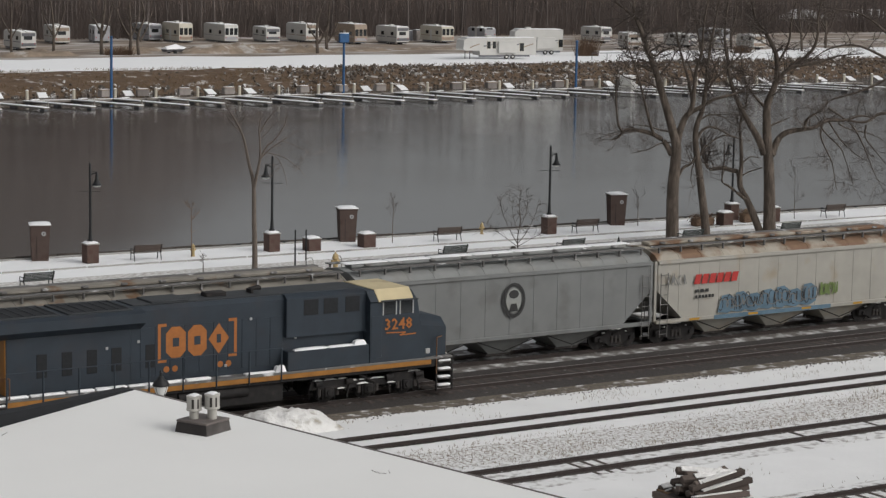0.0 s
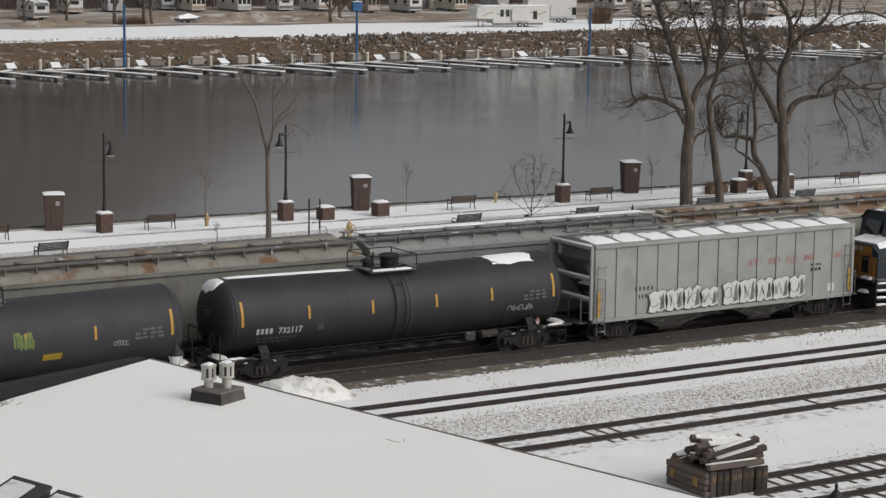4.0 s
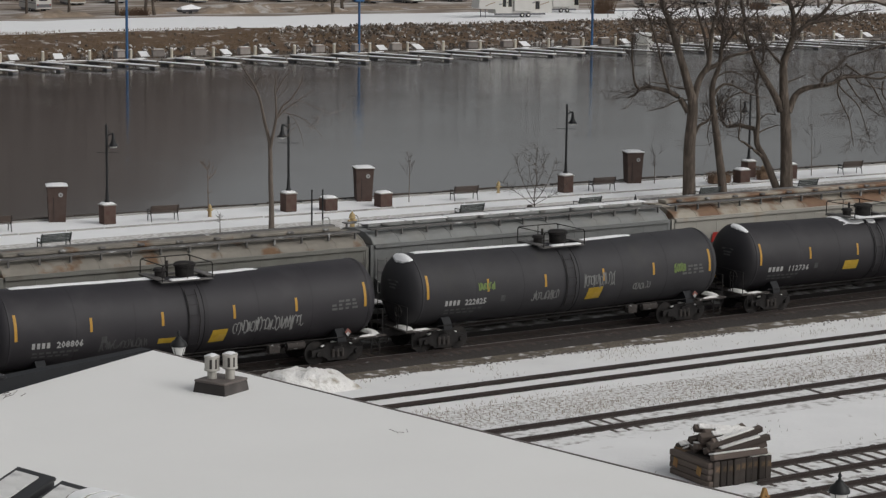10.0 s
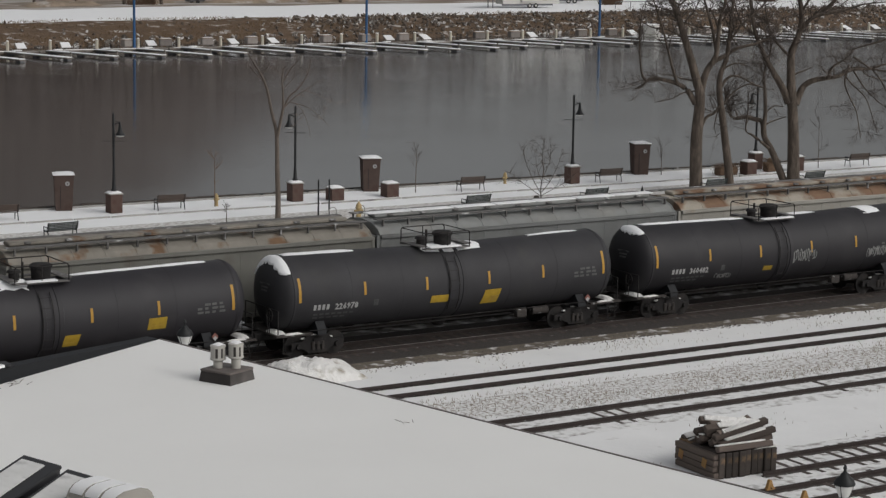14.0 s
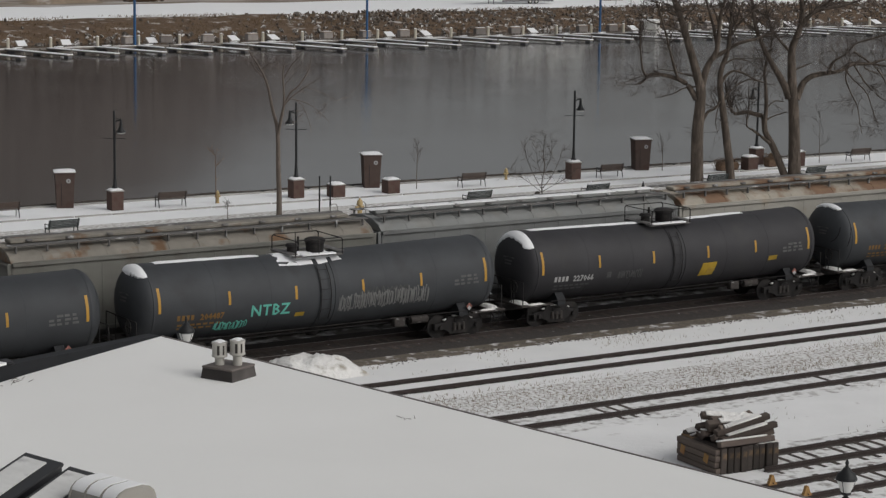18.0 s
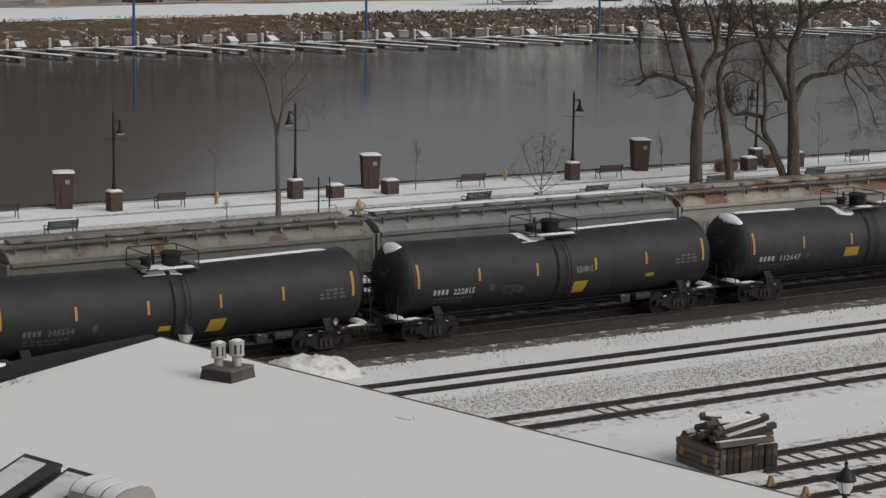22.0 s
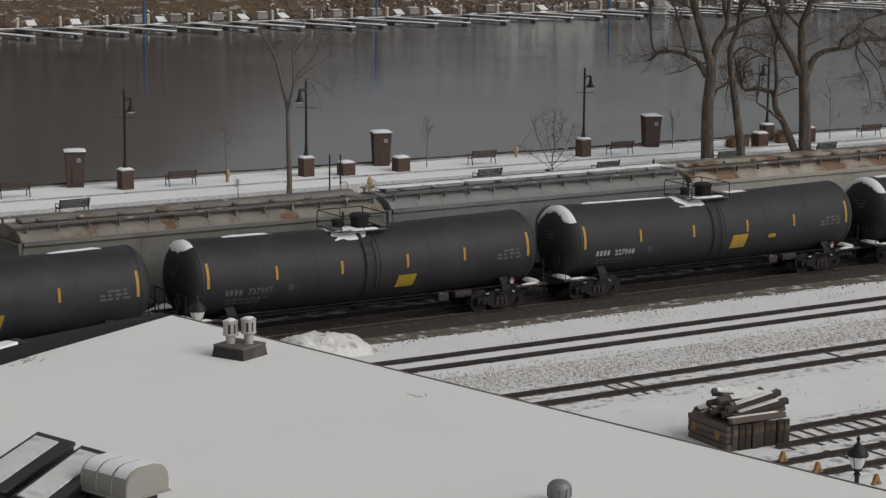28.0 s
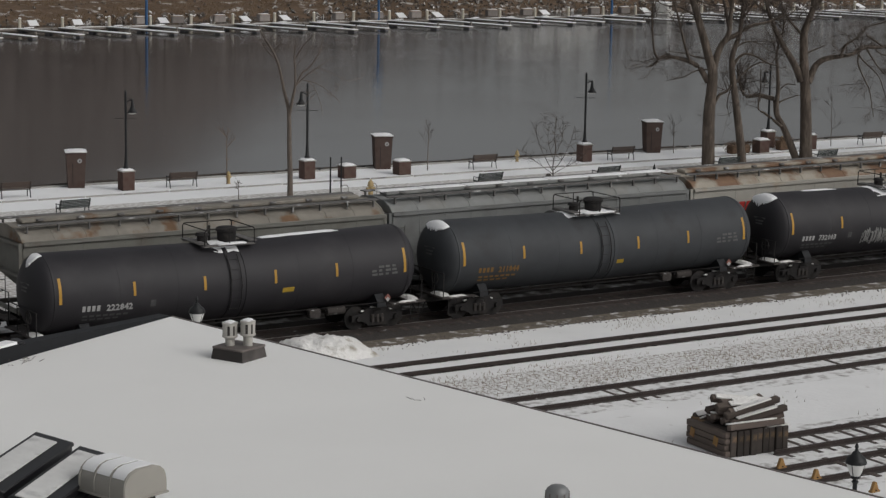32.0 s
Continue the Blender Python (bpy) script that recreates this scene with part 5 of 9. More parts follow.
    for d in (16.3, 19.2):
        part("radiator_screen", B().box(X(d), 0, 4.61, 2.4, 2.1, 0.03, 0.005), DARK_GAP, rad, "dark radiator screen in a raised rim")
        for y in (-1.1, 1.1):
            part("screen_rim", B().box(X(d), y, 4.62, 2.6, 0.12, 0.09, 0.02), NAVY_TOP, rad)
        for e in (-1.25, 1.25):
            part("screen_rim", B().box(X(d) + e, 0, 4.62, 0.1, 2.1, 0.085, 0.02), NAVY_TOP, rad)
        for k in range(5):
            part("screen_bar", B().box(X(d) - 0.9 + k * 0.45, 0, 4.63, 0.05, 2.08, 0.04), NAVY_TOP, rad)
    part("hose_loop", B().tube([(X(20.06), 0.55 + 0.5 * math.cos(a * 0.5), 3.1 + 0.62 * math.sin(a * 0.5)) for a in range(3, 11)], 0.05), DARK_GAP, rad, "black cable loop")
    part("rear_wall", B().box(X(20.02), 0, 2.85, 0.06, 1.96, 2.2, 0.02), AMBER, rad, "amber rear hood wall")
    for y in (-0.2, 0.05):
        part("rear_headlight", B().cyl((X(20.04), y, 3.7), (X(20.12), y, 3.7), 0.11, n=10), FROST, rad)
    # rails, steps, pilots
    for s in (-1, 1):
        for d0, d1 in ((8.8, 20.2),):
            n = 8
            for k in range(n + 1):
                d = d0 + (d1 - d0) * k / n
                part("handrail_post", B().cyl((X(d), s * 1.54, 1.36), (X(d), s * 1.54, 2.68), 0.034, n=6), NAVY, t)
            part("handrail", B().tube([(X(d0), s * 1.54, 2.68), (X(d1), s * 1.54, 2.68)], 0.024), NAVY, t)
        sn = B()
        rg = random.Random(len(number) + int(number) + s)
        x = X(9.0)
        while x > X(19.6):
            w = rg.uniform(0.7, 1.5)
            if rg.random() < 0.85:
                sn.box(x - w / 2, s * 1.36, 1.75, w * 0.94, 0.24, 0.07 + 0.04 * rg.random(), 0.03)
            x -= w
        part("walkway_snow", sn, SNOW, t, "ridge of snow on the walkway")
    if ledge > 2.0 and side < 0:
        ls = B()
        for d0, d1, hh in ((4.85, 5.45, 0.2), (5.3, 6.6, 0.06), (6.5, 8.2, 0.07)):
            heap(ls, X((d0 + d1) / 2), side * 1.32, ledge - 0.01, d1 - d0, 0.34, hh, 6, int(d0 * 10))
        heap(ls, X(8.75), side * 1.3, 1.7, 0.5, 0.35, 0.26, 6, 5)
        part("ledge_snow", ls, SNOW, t)
    for e in (1, -1):
        x = e * (L / 2 - 0.75)
        part("pilot", B().box(x, 0, 0.85, 0.12, 2.9, 0.95, 0.03).box(x - e * 0.2, 0, 1.62, 0.9, 2.9, 0.08, 0.01), UNDER, t)
        for s in (-1, 1):
            st = part("stair", B().box(x - e * 0.75, s * 1.46, 1.0, 0.06, 0.06, 1.5).box(x + e * 0.02, s * 1.46, 1.0, 0.06, 0.06, 1.5), UNDER, t)
            for k in range(4):
                part("step", B().box(x - e * 0.36, s * 1.38, 0.42 + k * 0.34, 0.66, 0.3, 0.05, 0.01), FROST, st, "step heaped with snow")
                part("step_snow", B().box(x - e * 0.36, s * 1.38, 0.49 + k * 0.34, 0.60, 0.27, 0.09, 0.035), SNOW, st)
            part("grab_rail", B().tube([(x - e * 0.78, s * 1.5, 1.0), (x - e * 0.78, s * 1.5, 2.5), (x - e * 0.1, s * 1.1, 2.5), (x - e * 0.1, s * 1.1, 1.6)], 0.025), RAIL_RUST, t)
        for y in (-0.7, 0.75):
            part("platform_snow", heap(B(), x - e * 0.25, y, 1.65, 0.7, 0.85, 0.12, 6, 3), DIRTY_SNOW, t)
            part("draft_snow", heap(B(), x + e * 0.12, y, 1.03, 0.3, 0.65, 0.15, 5, 6), DIRTY_SNOW, t)
        for y in (-0.9, 0.9):
            part("platform_rail", B().tube([(x, y, 1.6), (x, y, 2.6), (x, y * 0.3, 2.6), (x, y * 0.3, 1.6)], 0.025), RAIL_RUST, t)
        coupler(t, e * (L / 2), e)
    loco_truck(t, X(4.6), int(number))
    loco_truck(t, X(17.6), int(number) + 7)
    # lettering
    lay = (lambda b_, y: B().add([((x if side < 0 else -x), side * (y + th), z) for x, th, z in b_.v], b_.f))
    tx = X(4.1) if side < 0 else -X(2.9)
    part("road_number", lay(lettering(number, 0.64, tx, 3.02, 1.05), 1.56), GOLD if logo == "gold" else RUST_ORANGE, t, "painted road number")
    part("builder_plate", B().box(X(1.9), side * 1.36, 1.95, 0.22, 0.1, 0.22, 0.02), WHITE_PAINT, t)
    lc = X(12.2) if side < 0 else -X(12.05)
    ink_m = GOLD if logo == "gold" else RUST_ORANGE
    h, w = (1.5, 3.6) if logo == "gold" else (1.2, 2.7)
    z0 = 2.55 if logo == "gold" else 2.6
    em, sl = B(), B()
    xl, k = lc - w / 2, 0.2 * h
    for u0, u1 in ((0.0, 0.31), (0.345, 0.64)):
        xa, xc = xl + u0 * w, xl + u1 * w
        em.quad((xa + k, 0, z0), (xc - k, 0, z0), (xc, 0, z0 + k), (xc, 0, z0 + h - k), (xc - k, 0, z0 + h), (xa + k, 0, z0 + h), (xa, 0, z0 + h - k), (xa, 0, z0 + k))
    xa, xc, xm = xl + 0.67 * w, xl + w, xl + 0.835 * w
    em.quad((xa, 0, z0 + h / 2), (xm, 0, z0), (xc, 0, z0 + h / 2), (xm, 0, z0 + h))
    for um, uw in ((0.155, 0.05), (0.4925, 0.05), (0.835, 0.035)):
        xm = xl + um * w
        sl.quad((xm - uw * w, 0, z0 + 0.36 * h), (xm + uw * w, 0, z0 + 0.36 * h), (xm + uw * w, 0, z0 + 0.64 * h), (xm - uw * w, 0, z0 + 0.64 * h))
    for k in range(3):
        part("emblem_slot", lay(B().quad(*sl.v[4 * k:4 * k + 4]), 1.030), NAVY, t)
    for fc in em.f:
        part("emblem", lay(B().quad(*[em.v[q] for q in fc]), 1.024), ink_m, t, "block emblem in %s paint" % ("gold" if logo == "gold" else "orange"))
    if logo != "gold":
        ul = B()
        stroke(ul, [(tx + 0.1, 2.9), (tx + 1.0, 2.86), (tx + 0.75, 2.76), (tx + 1.5, 2.78)], 0.05)
        part("number_flourish", lay(ul, 1.56), RUST_ORANGE, t)
        for e in (-1, 1):
            br = B()
            xb = lc + e * (w / 2 + 0.28)
            br.quad((xb - 0.06, 0, z0 - 0.15), (xb + 0.06, 0, z0 - 0.15), (xb + 0.06, 0, z0 + h + 0.15), (xb - 0.06, 0, z0 + h + 0.15))
            for zz in (z0 - 0.15, z0 + h + 0.03):
                br.quad((xb - e * 0.06, 0, zz), (xb - e * 0.3, 0, zz), (xb - e * 0.3, 0, zz + 0.12), (xb - e * 0.06, 0, zz + 0.12))
            for k in (0, 1):
                cx = xb - e * (0.3 + k * 0.36)
                part("emblem_dot", lay(B().quad(*[(cx + 0.13 * math.cos(a * 0.785), 0, z0 - 0.42 + 0.13 * math.sin(a * 0.785)) for a in range(8)]), 1.026), ink_m, t)
            part("emblem_bracket", lay(br, 1.026), ink_m, t)
    return t


def covered_hopper(name_label, length, width, top, paint, roof_paint, ribs, round_top, group, snow_roof, lengthwise_hatch=False, floor=1.2):
    """A covered hopper: side sheets with ribs, sloped ends, roof with hatches and running boards, bays below."""
    t = thing("covered_hopper", name_label, "hopper car", group)
    h, w = length / 2, width / 2
    rib = 0.014 if round_top else 0.05
    eave = top - (0.52 if round_top else 0.22)
    if round_top:
        cut = [(-h, 2.75), (-h + 1.55, floor), (h - 1.55, floor), (h, 2.75), (h, eave), (-h, eave)]
        body = part("body", B().prism(cut, -w, w, "y"), paint, t, smooth=0)
    else:
        cut = [(-h + 0.12, 3.75), (-h + 2.0, floor), (h - 2.0, floor), (h - 0.12, 3.75), (h - 0.12, eave), (-h + 0.12, eave)]
        body = part("body", B().prism(cut, -w + 0.06, w - 0.06, "y"), HATCH_DARK, t, smooth=0)
        for s in (-1, 1):
            part("side_sheet", B().box(0, s * (w - 0.03), (floor + eave) / 2, 2 * h, 0.06, eave - floor, 0.005), paint, body)
    for s in (-1, 1):
        for k in range(ribs + 1):
            x = -h + 0.06 + (2 * h - 0.12) * k / ribs
            foot = max(floor, 2.75 - (h - abs(x)) * (2.75 - floor) / 1.55) if round_top else floor
            part("rib", B().box(x, s * (w + rib / 2 - 0.01), (foot + eave) / 2, 0.05 if round_top else 0.07, rib + 0.02, eave - foot, 0.008), paint, body)
        part("top_chord", B().box(0, s * (w + 0.03), eave - 0.05, 2 * h, 0.12, 0.18, 0.02), paint, body)
        part("side_sill", B().box(0, s * (w - 0.02), floor - 0.05, 2 * h + 0.1, 0.16, 0.18, 0.02), paint, body)
    if round_top:
        o = [(-w - 0.02, eave), (-w * 0.86, eave + 0.24), (-w * 0.55, top - 0.08), (0, top), (w * 0.55, top - 0.08), (w * 0.86, eave + 0.24), (w + 0.02, eave)]
    else:
        o = [(-w - 0.04, eave), (-w - 0.02, eave + 0.05), (0, top), (w + 0.02, eave + 0.05), (w + 0.04, eave)]
    roof = part("roof", B().prism(o, -h - 0.05, h + 0.05), roof_paint, t, "roof sheet with hatches", smooth=0)
    n = 12 if round_top else 10
    for k in range(n + 1):
        x = -h + 2 * h * k / n
        oo = [(y * 1.005, z + 0.018) for y, z in o] + [(y * 0.99, z - 0.03) for y, z in o[::-1]]
        part("roof_rib", B().prism(oo, x - 0.035, x + 0.035), roof_paint, roof)
    if lengthwise_hatch:
        part("trough_hatch", B().box(0, 0, top + 0.10, 2 * h - 0.9, 0.62, 0.16, 0.04), roof_paint, roof)
        for k in range(9):
            x = -h + 1.2 + k * (2 * h - 2.4) / 8
            part("hatch_clamp", B().box(x, -0.36, top + 0.13, 0.26, 0.18, 0.10, 0.03), HATCH_DARK, roof)
        for s in (-1, 1):
            y = s * w * 0.66
            part("running_board", B().box(0, y, top + 0.08, 2 * h - 0.1, 0.40, 0.05, 0.01), HATCH_DARK, roof, "steel running board dusted with snow")
            for k in range(13):
                x = -h + 0.3 + k * (2 * h - 0.6) / 12
                part("board_bracket", B().box(x, y - s * -0.2, top - 0.06, 0.06, 0.10, 0.26), HATCH_DARK, roof)
    else:
        for k in range(n):
            x = -h + 2 * h * (k + 0.5) / n
            if snow_roof:
                rg = random.Random(k + 3)
                sn, ridge = B(), -w * rg.uniform(0.05, 0.3)
                for a in range(8):
                    for c in range(6):
                        u, v = a / 7, c / 5
                        px = x + h / n * (-0.88 + 1.72 * u) + (rg.uniform(-0.07, 0.07) if 0 < a < 7 else rg.uniform(-0.1, 0.1))
                        py = -w * 0.97 + (ridge + w * 0.97) * v * (1 if a not in (0, 7) else rg.uniform(0.6, 1.0)) + (rg.uniform(-0.16, 0.12) if c == 5 else 0)
                        pz = eave + 0.06 + (top - eave - 0.06) * (1 + py / w)
                        sn.v.append((px, py, pz + (0.0 if a in (0, 7) or c in (0, 5) else rg.uniform(0.035, 0.07))))
                for a in range(7):
                    for c in range(5):
                        sn.f.append((a * 6 + c, a * 6 + 6 + c, a * 6 + 7 + c, a * 6 + 1 + c))
                part("roof_snow", sn, SNOW, roof, mend=False, smooth=80)
            if k % 2:
                part("hatch", B().cyl((x, 0.2, top - 0.05), (x, 0.2, top + 0.12), 0.32, n=14), roof_paint, roof)
        part("running_board", B().box(0, 0.62, top + 0.12, 2 * h, 0.5, 0.05, 0.01), HATCH_DARK, roof)
    # ends: sloped sheet, posts, platform, ladder
    for e in (-1, 1):
        if not round_top:
            part("slope_snow", heap(B(), e * (h - 0.9), -0.2, 2.55, 0.7, 1.4, 0.14, 7, 31), SNOW, t)
        for z in ((floor + 0.85, floor + 1.75, eave - 0.1) if not round_top else (floor + 0.02, 2.8, eave - 0.1)):
            part("end_beam", B().box(e * (h + 0.08), 0, z, 0.22, width * 0.98, 0.12, 0.02), paint, t)
            if snow_roof:
                part("beam_snow", B().box(e * (h + 0.09), 0, z + 0.10, 0.2, width * 0.95, 0.09, 0.03), SNOW, t)
        for s in (-1, 1):
            part("corner_post", B().box(e * (h + 0.1), s * (w - 0.06), (floor + eave) / 2, 0.16, 0.12, eave - floor, 0.02), paint, t)
            ld = B()
            for k in range(7):
                z = 0.75 + k * 0.46
                ld.tube([(e * (h + 0.02) - e * 0.1, s * (w + 0.13), z), (e * (h + 0.02) - e * 0.55, s * (w + 0.13), z)], 0.02)
            ld.tube([(e * h - e * 0.1, s * (w + 0.13), 0.6), (e * h - e * 0.1, s * (w + 0.13), 3.6)], 0.02).tube([(e * h - e * 0.53, s * (w + 0.13), 0.6), (e * h - e * 0.53, s * (w + 0.13), 3.6)], 0.02)
            part("ladder", ld, HATCH_DARK, t)
        part("end_platform", B().box(e * (h + 0.35), 0, 1.12, 0.6, 2.7, 0.06, 0.01), FROST, t)
        part("end_railing", B().tube([(e * (h + 0.5), -1.3, 1.1), (e * (h + 0.5), -1.3, 2.2), (e * (h + 0.5), 1.3, 2.2), (e * (h + 0.5), 1.3, 1.1)], 0.025), HATCH_DARK, t)
        part("center_sill", B().box(e * (h - 1.6), 0, 1.0, 4.4, 0.4, 0.32, 0.02), UNDER, t)
        truck(t, e * (h - 1.55))
        coupler(t, e * (h + 0.75), e)
    bays = 3 if lengthwise_hatch else 2
    span = (2 * h - 4.4) / bays
    for k in range(bays):
        x = -h + 2.2 + span * (k + 0.5)
        b = B()
        a, c = span * 0.48, 0.55
        vs = [(x - a, -w * 0.9, floor), (x + a, -w * 0.9, floor), (x + a, w * 0.9, floor), (x - a, w * 0.9, floor), (x - c, -0.8, 0.45), (x + c, -0.8, 0.45), (x + c, 0.8, 0.45), (x - c, 0.8, 0.45)]
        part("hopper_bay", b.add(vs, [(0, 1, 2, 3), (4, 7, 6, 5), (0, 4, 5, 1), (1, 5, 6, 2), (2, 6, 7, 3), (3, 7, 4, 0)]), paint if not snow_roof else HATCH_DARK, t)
        part("outlet_gate", B().box(x, 0, 0.4, 1.3, 1.5, 0.14, 0.02), FROST, t)
        part("gate_rod", B().tube([(x - a, -w * 0.95, floor - 0.1), (x, -w * 0.75, 0.6), (x + a, -w * 0.95, floor - 0.1)], 0.05 if snow_roof else 0.025), FROST if snow_roof else UNDER, t)
    return t


def rail_vehicles():
    moving = tank_train()
    l1 = locomotive("navy diesel locomotive with amber stripe and orange emblem", -1, "3248", "o", "orange", 2.5, 2.5)
    moving.append((l1, 0.98 + 10.8, 0))
    l2 = locomotive("navy diesel locomotive with gold emblem, snow on its nose", 1, "5320", "g", "gold", 3.3, 1.95)
    moving.append((l2, 44.05 - 10.8, 180))
    hop = covered_hopper("light grey hopper car with block graffiti, snow on the roof", 14.85, 3.06, 4.68, HOPPER_GREY, HOPPER_GREY, 13, False, "hopper cars", True, floor=1.25)
    w = -1.53 - 0.09
    for k in range(9):
        x0 = -4.5 + k * 0.98 + (0.25 if k > 3 else 0)
        rg = random.Random(40 + k)
        z1 = 1.95 + 0.42 * (k / 8)
        z0, z1 = 1.38, 2.15 + 0.2 * rg.random()
        z1 += 0.16 * rg.random() * (k % 3)
        out = [(x0 + 0.05 * rg.random(), z0), (x0 + 0.32, z0 - 0.07), (x0 + 0.45, z0 + 0.10 * rg.random()), (x0 + 0.62, z0 - 0.05), (x0 + 0.98, z0 + 0.08 * rg.random()), (x0 + 0.86, (z0 + z1) / 2 + 0.1 * rg.random()), (x0 + 0.97, z1), (x0 + 0.7, z1 + 0.08), (x0 + 0.48, z1 - 0.16 * rg.random()), (x0 + 0.3, z1 + 0.04), (x0 - 0.02, z1 - 0.1), (x0 + 0.1, (z0 + z1) / 2)]
        part("graffiti_outline", flat(B().quad(*[(x + (0.022 if x > x0 + 0.4 else -0.022), 0, z + (0.022 if z > 1.8 else -0.022)) for x, z in out]), w), TAG_BLACK, hop)
        part("graffiti_fill", flat(B().quad(*[(x, 0, z) for x, z in out]), w - 0.004), TAG_WHITE, hop, "white block graffiti with black outline")
        part("graffiti_line", flat(scrawl(x0 + 0.12, x0 + 0.85, z0 + 0.12, z1 - 0.12, 2, 0.022, 60 + k, 0.5), w - 0.010), TAG_BLACK, hop)
        part("graffiti_shade", flat(B().quad((x0 + 0.62, 0, z0 + 0.05), (x0 + 0.88, 0, z0 + 0.12), (x0 + 0.82, 0, z1 - 0.25 * rg.random()), (x0 + 0.7, 0, z1 - 0.2)), w - 0.006), TAG_GREY, hop)
    for x in (1.6, 2.75, 3.8, 4.85, 6.6):
        part("red_scrawl", flat(scrawl(x - 0.38, x + 0.32, 2.92, 3.3, 5, 0.035, int(x * 10), 0.5), -1.53 - 0.012), PINK_RED, hop, "faded red scrawl")
    part("reporting_mark", flat(bars(-5.2, -4.1, 2.35, 2.52, 5, 0.62, b=bars(-5.0, -4.1, 2.0, 2.17, 5, 0.62)), -1.545), TAG_BLACK, hop)
    part("data_block", flat(bars(4.9, 5.6, 2.7, 2.8, 4, 0.3, b=bars(4.9, 5.6, 2.45, 2.6, 3, 0.3)), -1.545), TAG_BLACK, hop)
    part("data_plate", flat(B().quad((6.0, 0, 1.45), (6.4, 0, 1.45), (6.4, 0, 1.8), (6.0, 0, 1.8)), -1.545), TAG_WHITE, hop)
    for x in (-7.2, 7.25):
        part("reflector_strip", flat(B().quad((x - 0.07, 0, 1.4), (x + 0.07, 0, 1.4), (x + 0.07, 0, 2.45), (x - 0.07, 0, 2.45)), -1.63), YELLOW, hop)
    moving.append((hop, 52.47, 0))
    # three hoppers stand on the siding
    y = TRACKS["siding"]
    ha = covered_hopper("olive-grey grain hopper with a rusting roof, parked", 16.0, 3.16, 4.62, HOPPER_OLIVE, ROOF_OLIVE, 13, True, "parked hopper cars", False, True, 1.35)
    ha.matrix_basis = pose(39.0, y, 0)
    hb = covered_hopper("plain grey grain hopper with a round emblem, parked", 15.7, 3.16, 4.66, HOPPER_MID, ROOF_GREY, 12, True, "parked hopper cars", False, True, 1.35)
    hb.matrix_basis = pose(55.3, y, 0)
    hc = covered_hopper("cream grain hopper with red lettering and blue graffiti, parked", 16.0, 3.16, 4.66, HOPPER_CREAM, ROOF_RUST, 13, True, "parked hopper cars", False, True, 1.35)
    hc.matrix_basis = pose(71.6, y, 0)
    wy = -1.58 - 0.085
    ring = B()
    for i in range(32):
        a, c = 2 * math.pi * i / 32, 2 * math.pi * (i + 1) / 32
        ring.quad(*[(0.15 + r_ * math.cos(q) * 0.8, 0, 2.95 + r_ * math.sin(q)) for r_, q in ((0.78, a), (0.78, c), (0.62, c), (0.62, a))])
    part("emblem_ring", flat(ring, wy), TAG_BLACK, hb, "black ring emblem")
    part("emblem_shape", flat(B().quad(*[(0.15 + 0.28 * math.cos(a * 0.785), 0, 3.22 + 0.2 * math.sin(a * 0.785)) for a in range(8)]).quad((-0.1, 0, 2.45), (0.4, 0, 2.45), (0.3, 0, 2.8), (0.0, 0, 2.8)), wy), TAG_BLACK, hb)
    part("emblem_shield", flat(B().quad(*[(0.15 + 0.42 * math.cos(a * 0.52), 0, 2.95 + 0.56 * math.sin(a * 0.52)) for a in range(12)]), wy + 0.012), HOPPER_GREY, hb)
    part("red_word", flat(bars(-5.9, -3.2, 2.95, 3.4, 6, 0.2, 0.12), wy), RED_PAINT, hc, "red lettering worn to blocks")
    part("data_block", flat(bars(-5.8, -4.9, 2.55, 2.7, 3, 0.3, b=bars(-5.8, -4.6, 2.28, 2.42, 6, 0.3)), wy), TAG_BLACK, hc)
    for k in range(7):
        rg = random.Random(80 + k)
        x0, z0 = -4.3 + k * 0.86, 1.52
        z1 = 2.2 + 0.35 * rg.random()
        out = [(x0 - 0.1, z0), (x0 + 0.5, z0 - 0.08), (x0 + 0.95, z0 + 0.1), (x0 + 0.98, z1 - 0.2), (x0 + 0.6, z1 + 0.05), (x0 + 0.15, z1)]
        part("graffiti_fill", flat(B().quad(*[(x, 0, z) for x, z in out]), wy - 0.002 * (k % 2)), TAG_BLUE, hc, "blue block graffiti")
        part("graffiti_line", flat(scrawl(x0 - 0.05, x0 + 1.0, z0 + 0.05, z1, 4, 0.04, 90 + k, 0.25), wy - 0.012), TAG_BLACK, hc)
        part("graffiti_line", flat(scrawl(x0 + 0.0, x0 + 0.95, z0 + 0.1, z1 - 0.1, 2, 0.05, 190 + k, 0.2), wy - 0.020), TAG_GREY, hc)
    part("graffiti", flat(scrawl(2.1, 3.2, 1.8, 2.55, 8, 0.08, 12), wy), TAG_GREEN, hc, "dark green graffiti")
    part("sill_paint", B().box(-0.9, -1.672, 1.3, 7.4, 0.01, 0.2), TAG_BLUE, hc, "blue spray paint along the sill")
    for x in (-5.8, -2.2, 1.2, 4.6):
        part("sill_reflector", B().box(x, -1.675, 1.31, 0.6, 0.012, 0.11), YELLOW, hc)
    part("faded_tag", flat(scrawl(-7.6, -6.3, 2.9, 3.6, 5, 0.04, 33), wy), TAG_GREY, hc)
    tag = scrawl(-1.3, -0.2, 3.55, 3.95, 5, 0.06, 44, 0.8)
    part("end_tag", B().add([(-8.22, x, z) for x, th, z in tag.v], tag.f), TAG_BLACK, hc, "black scrawl on the end sheet")
    for k in range(7):
        x = -6.6 + k * 2.2
        part("hatch_snow", B().box(x, 0, 4.86, 2.1, 0.56, 0.05, 0.02), SNOW, hb, "snow on the roof hatch")
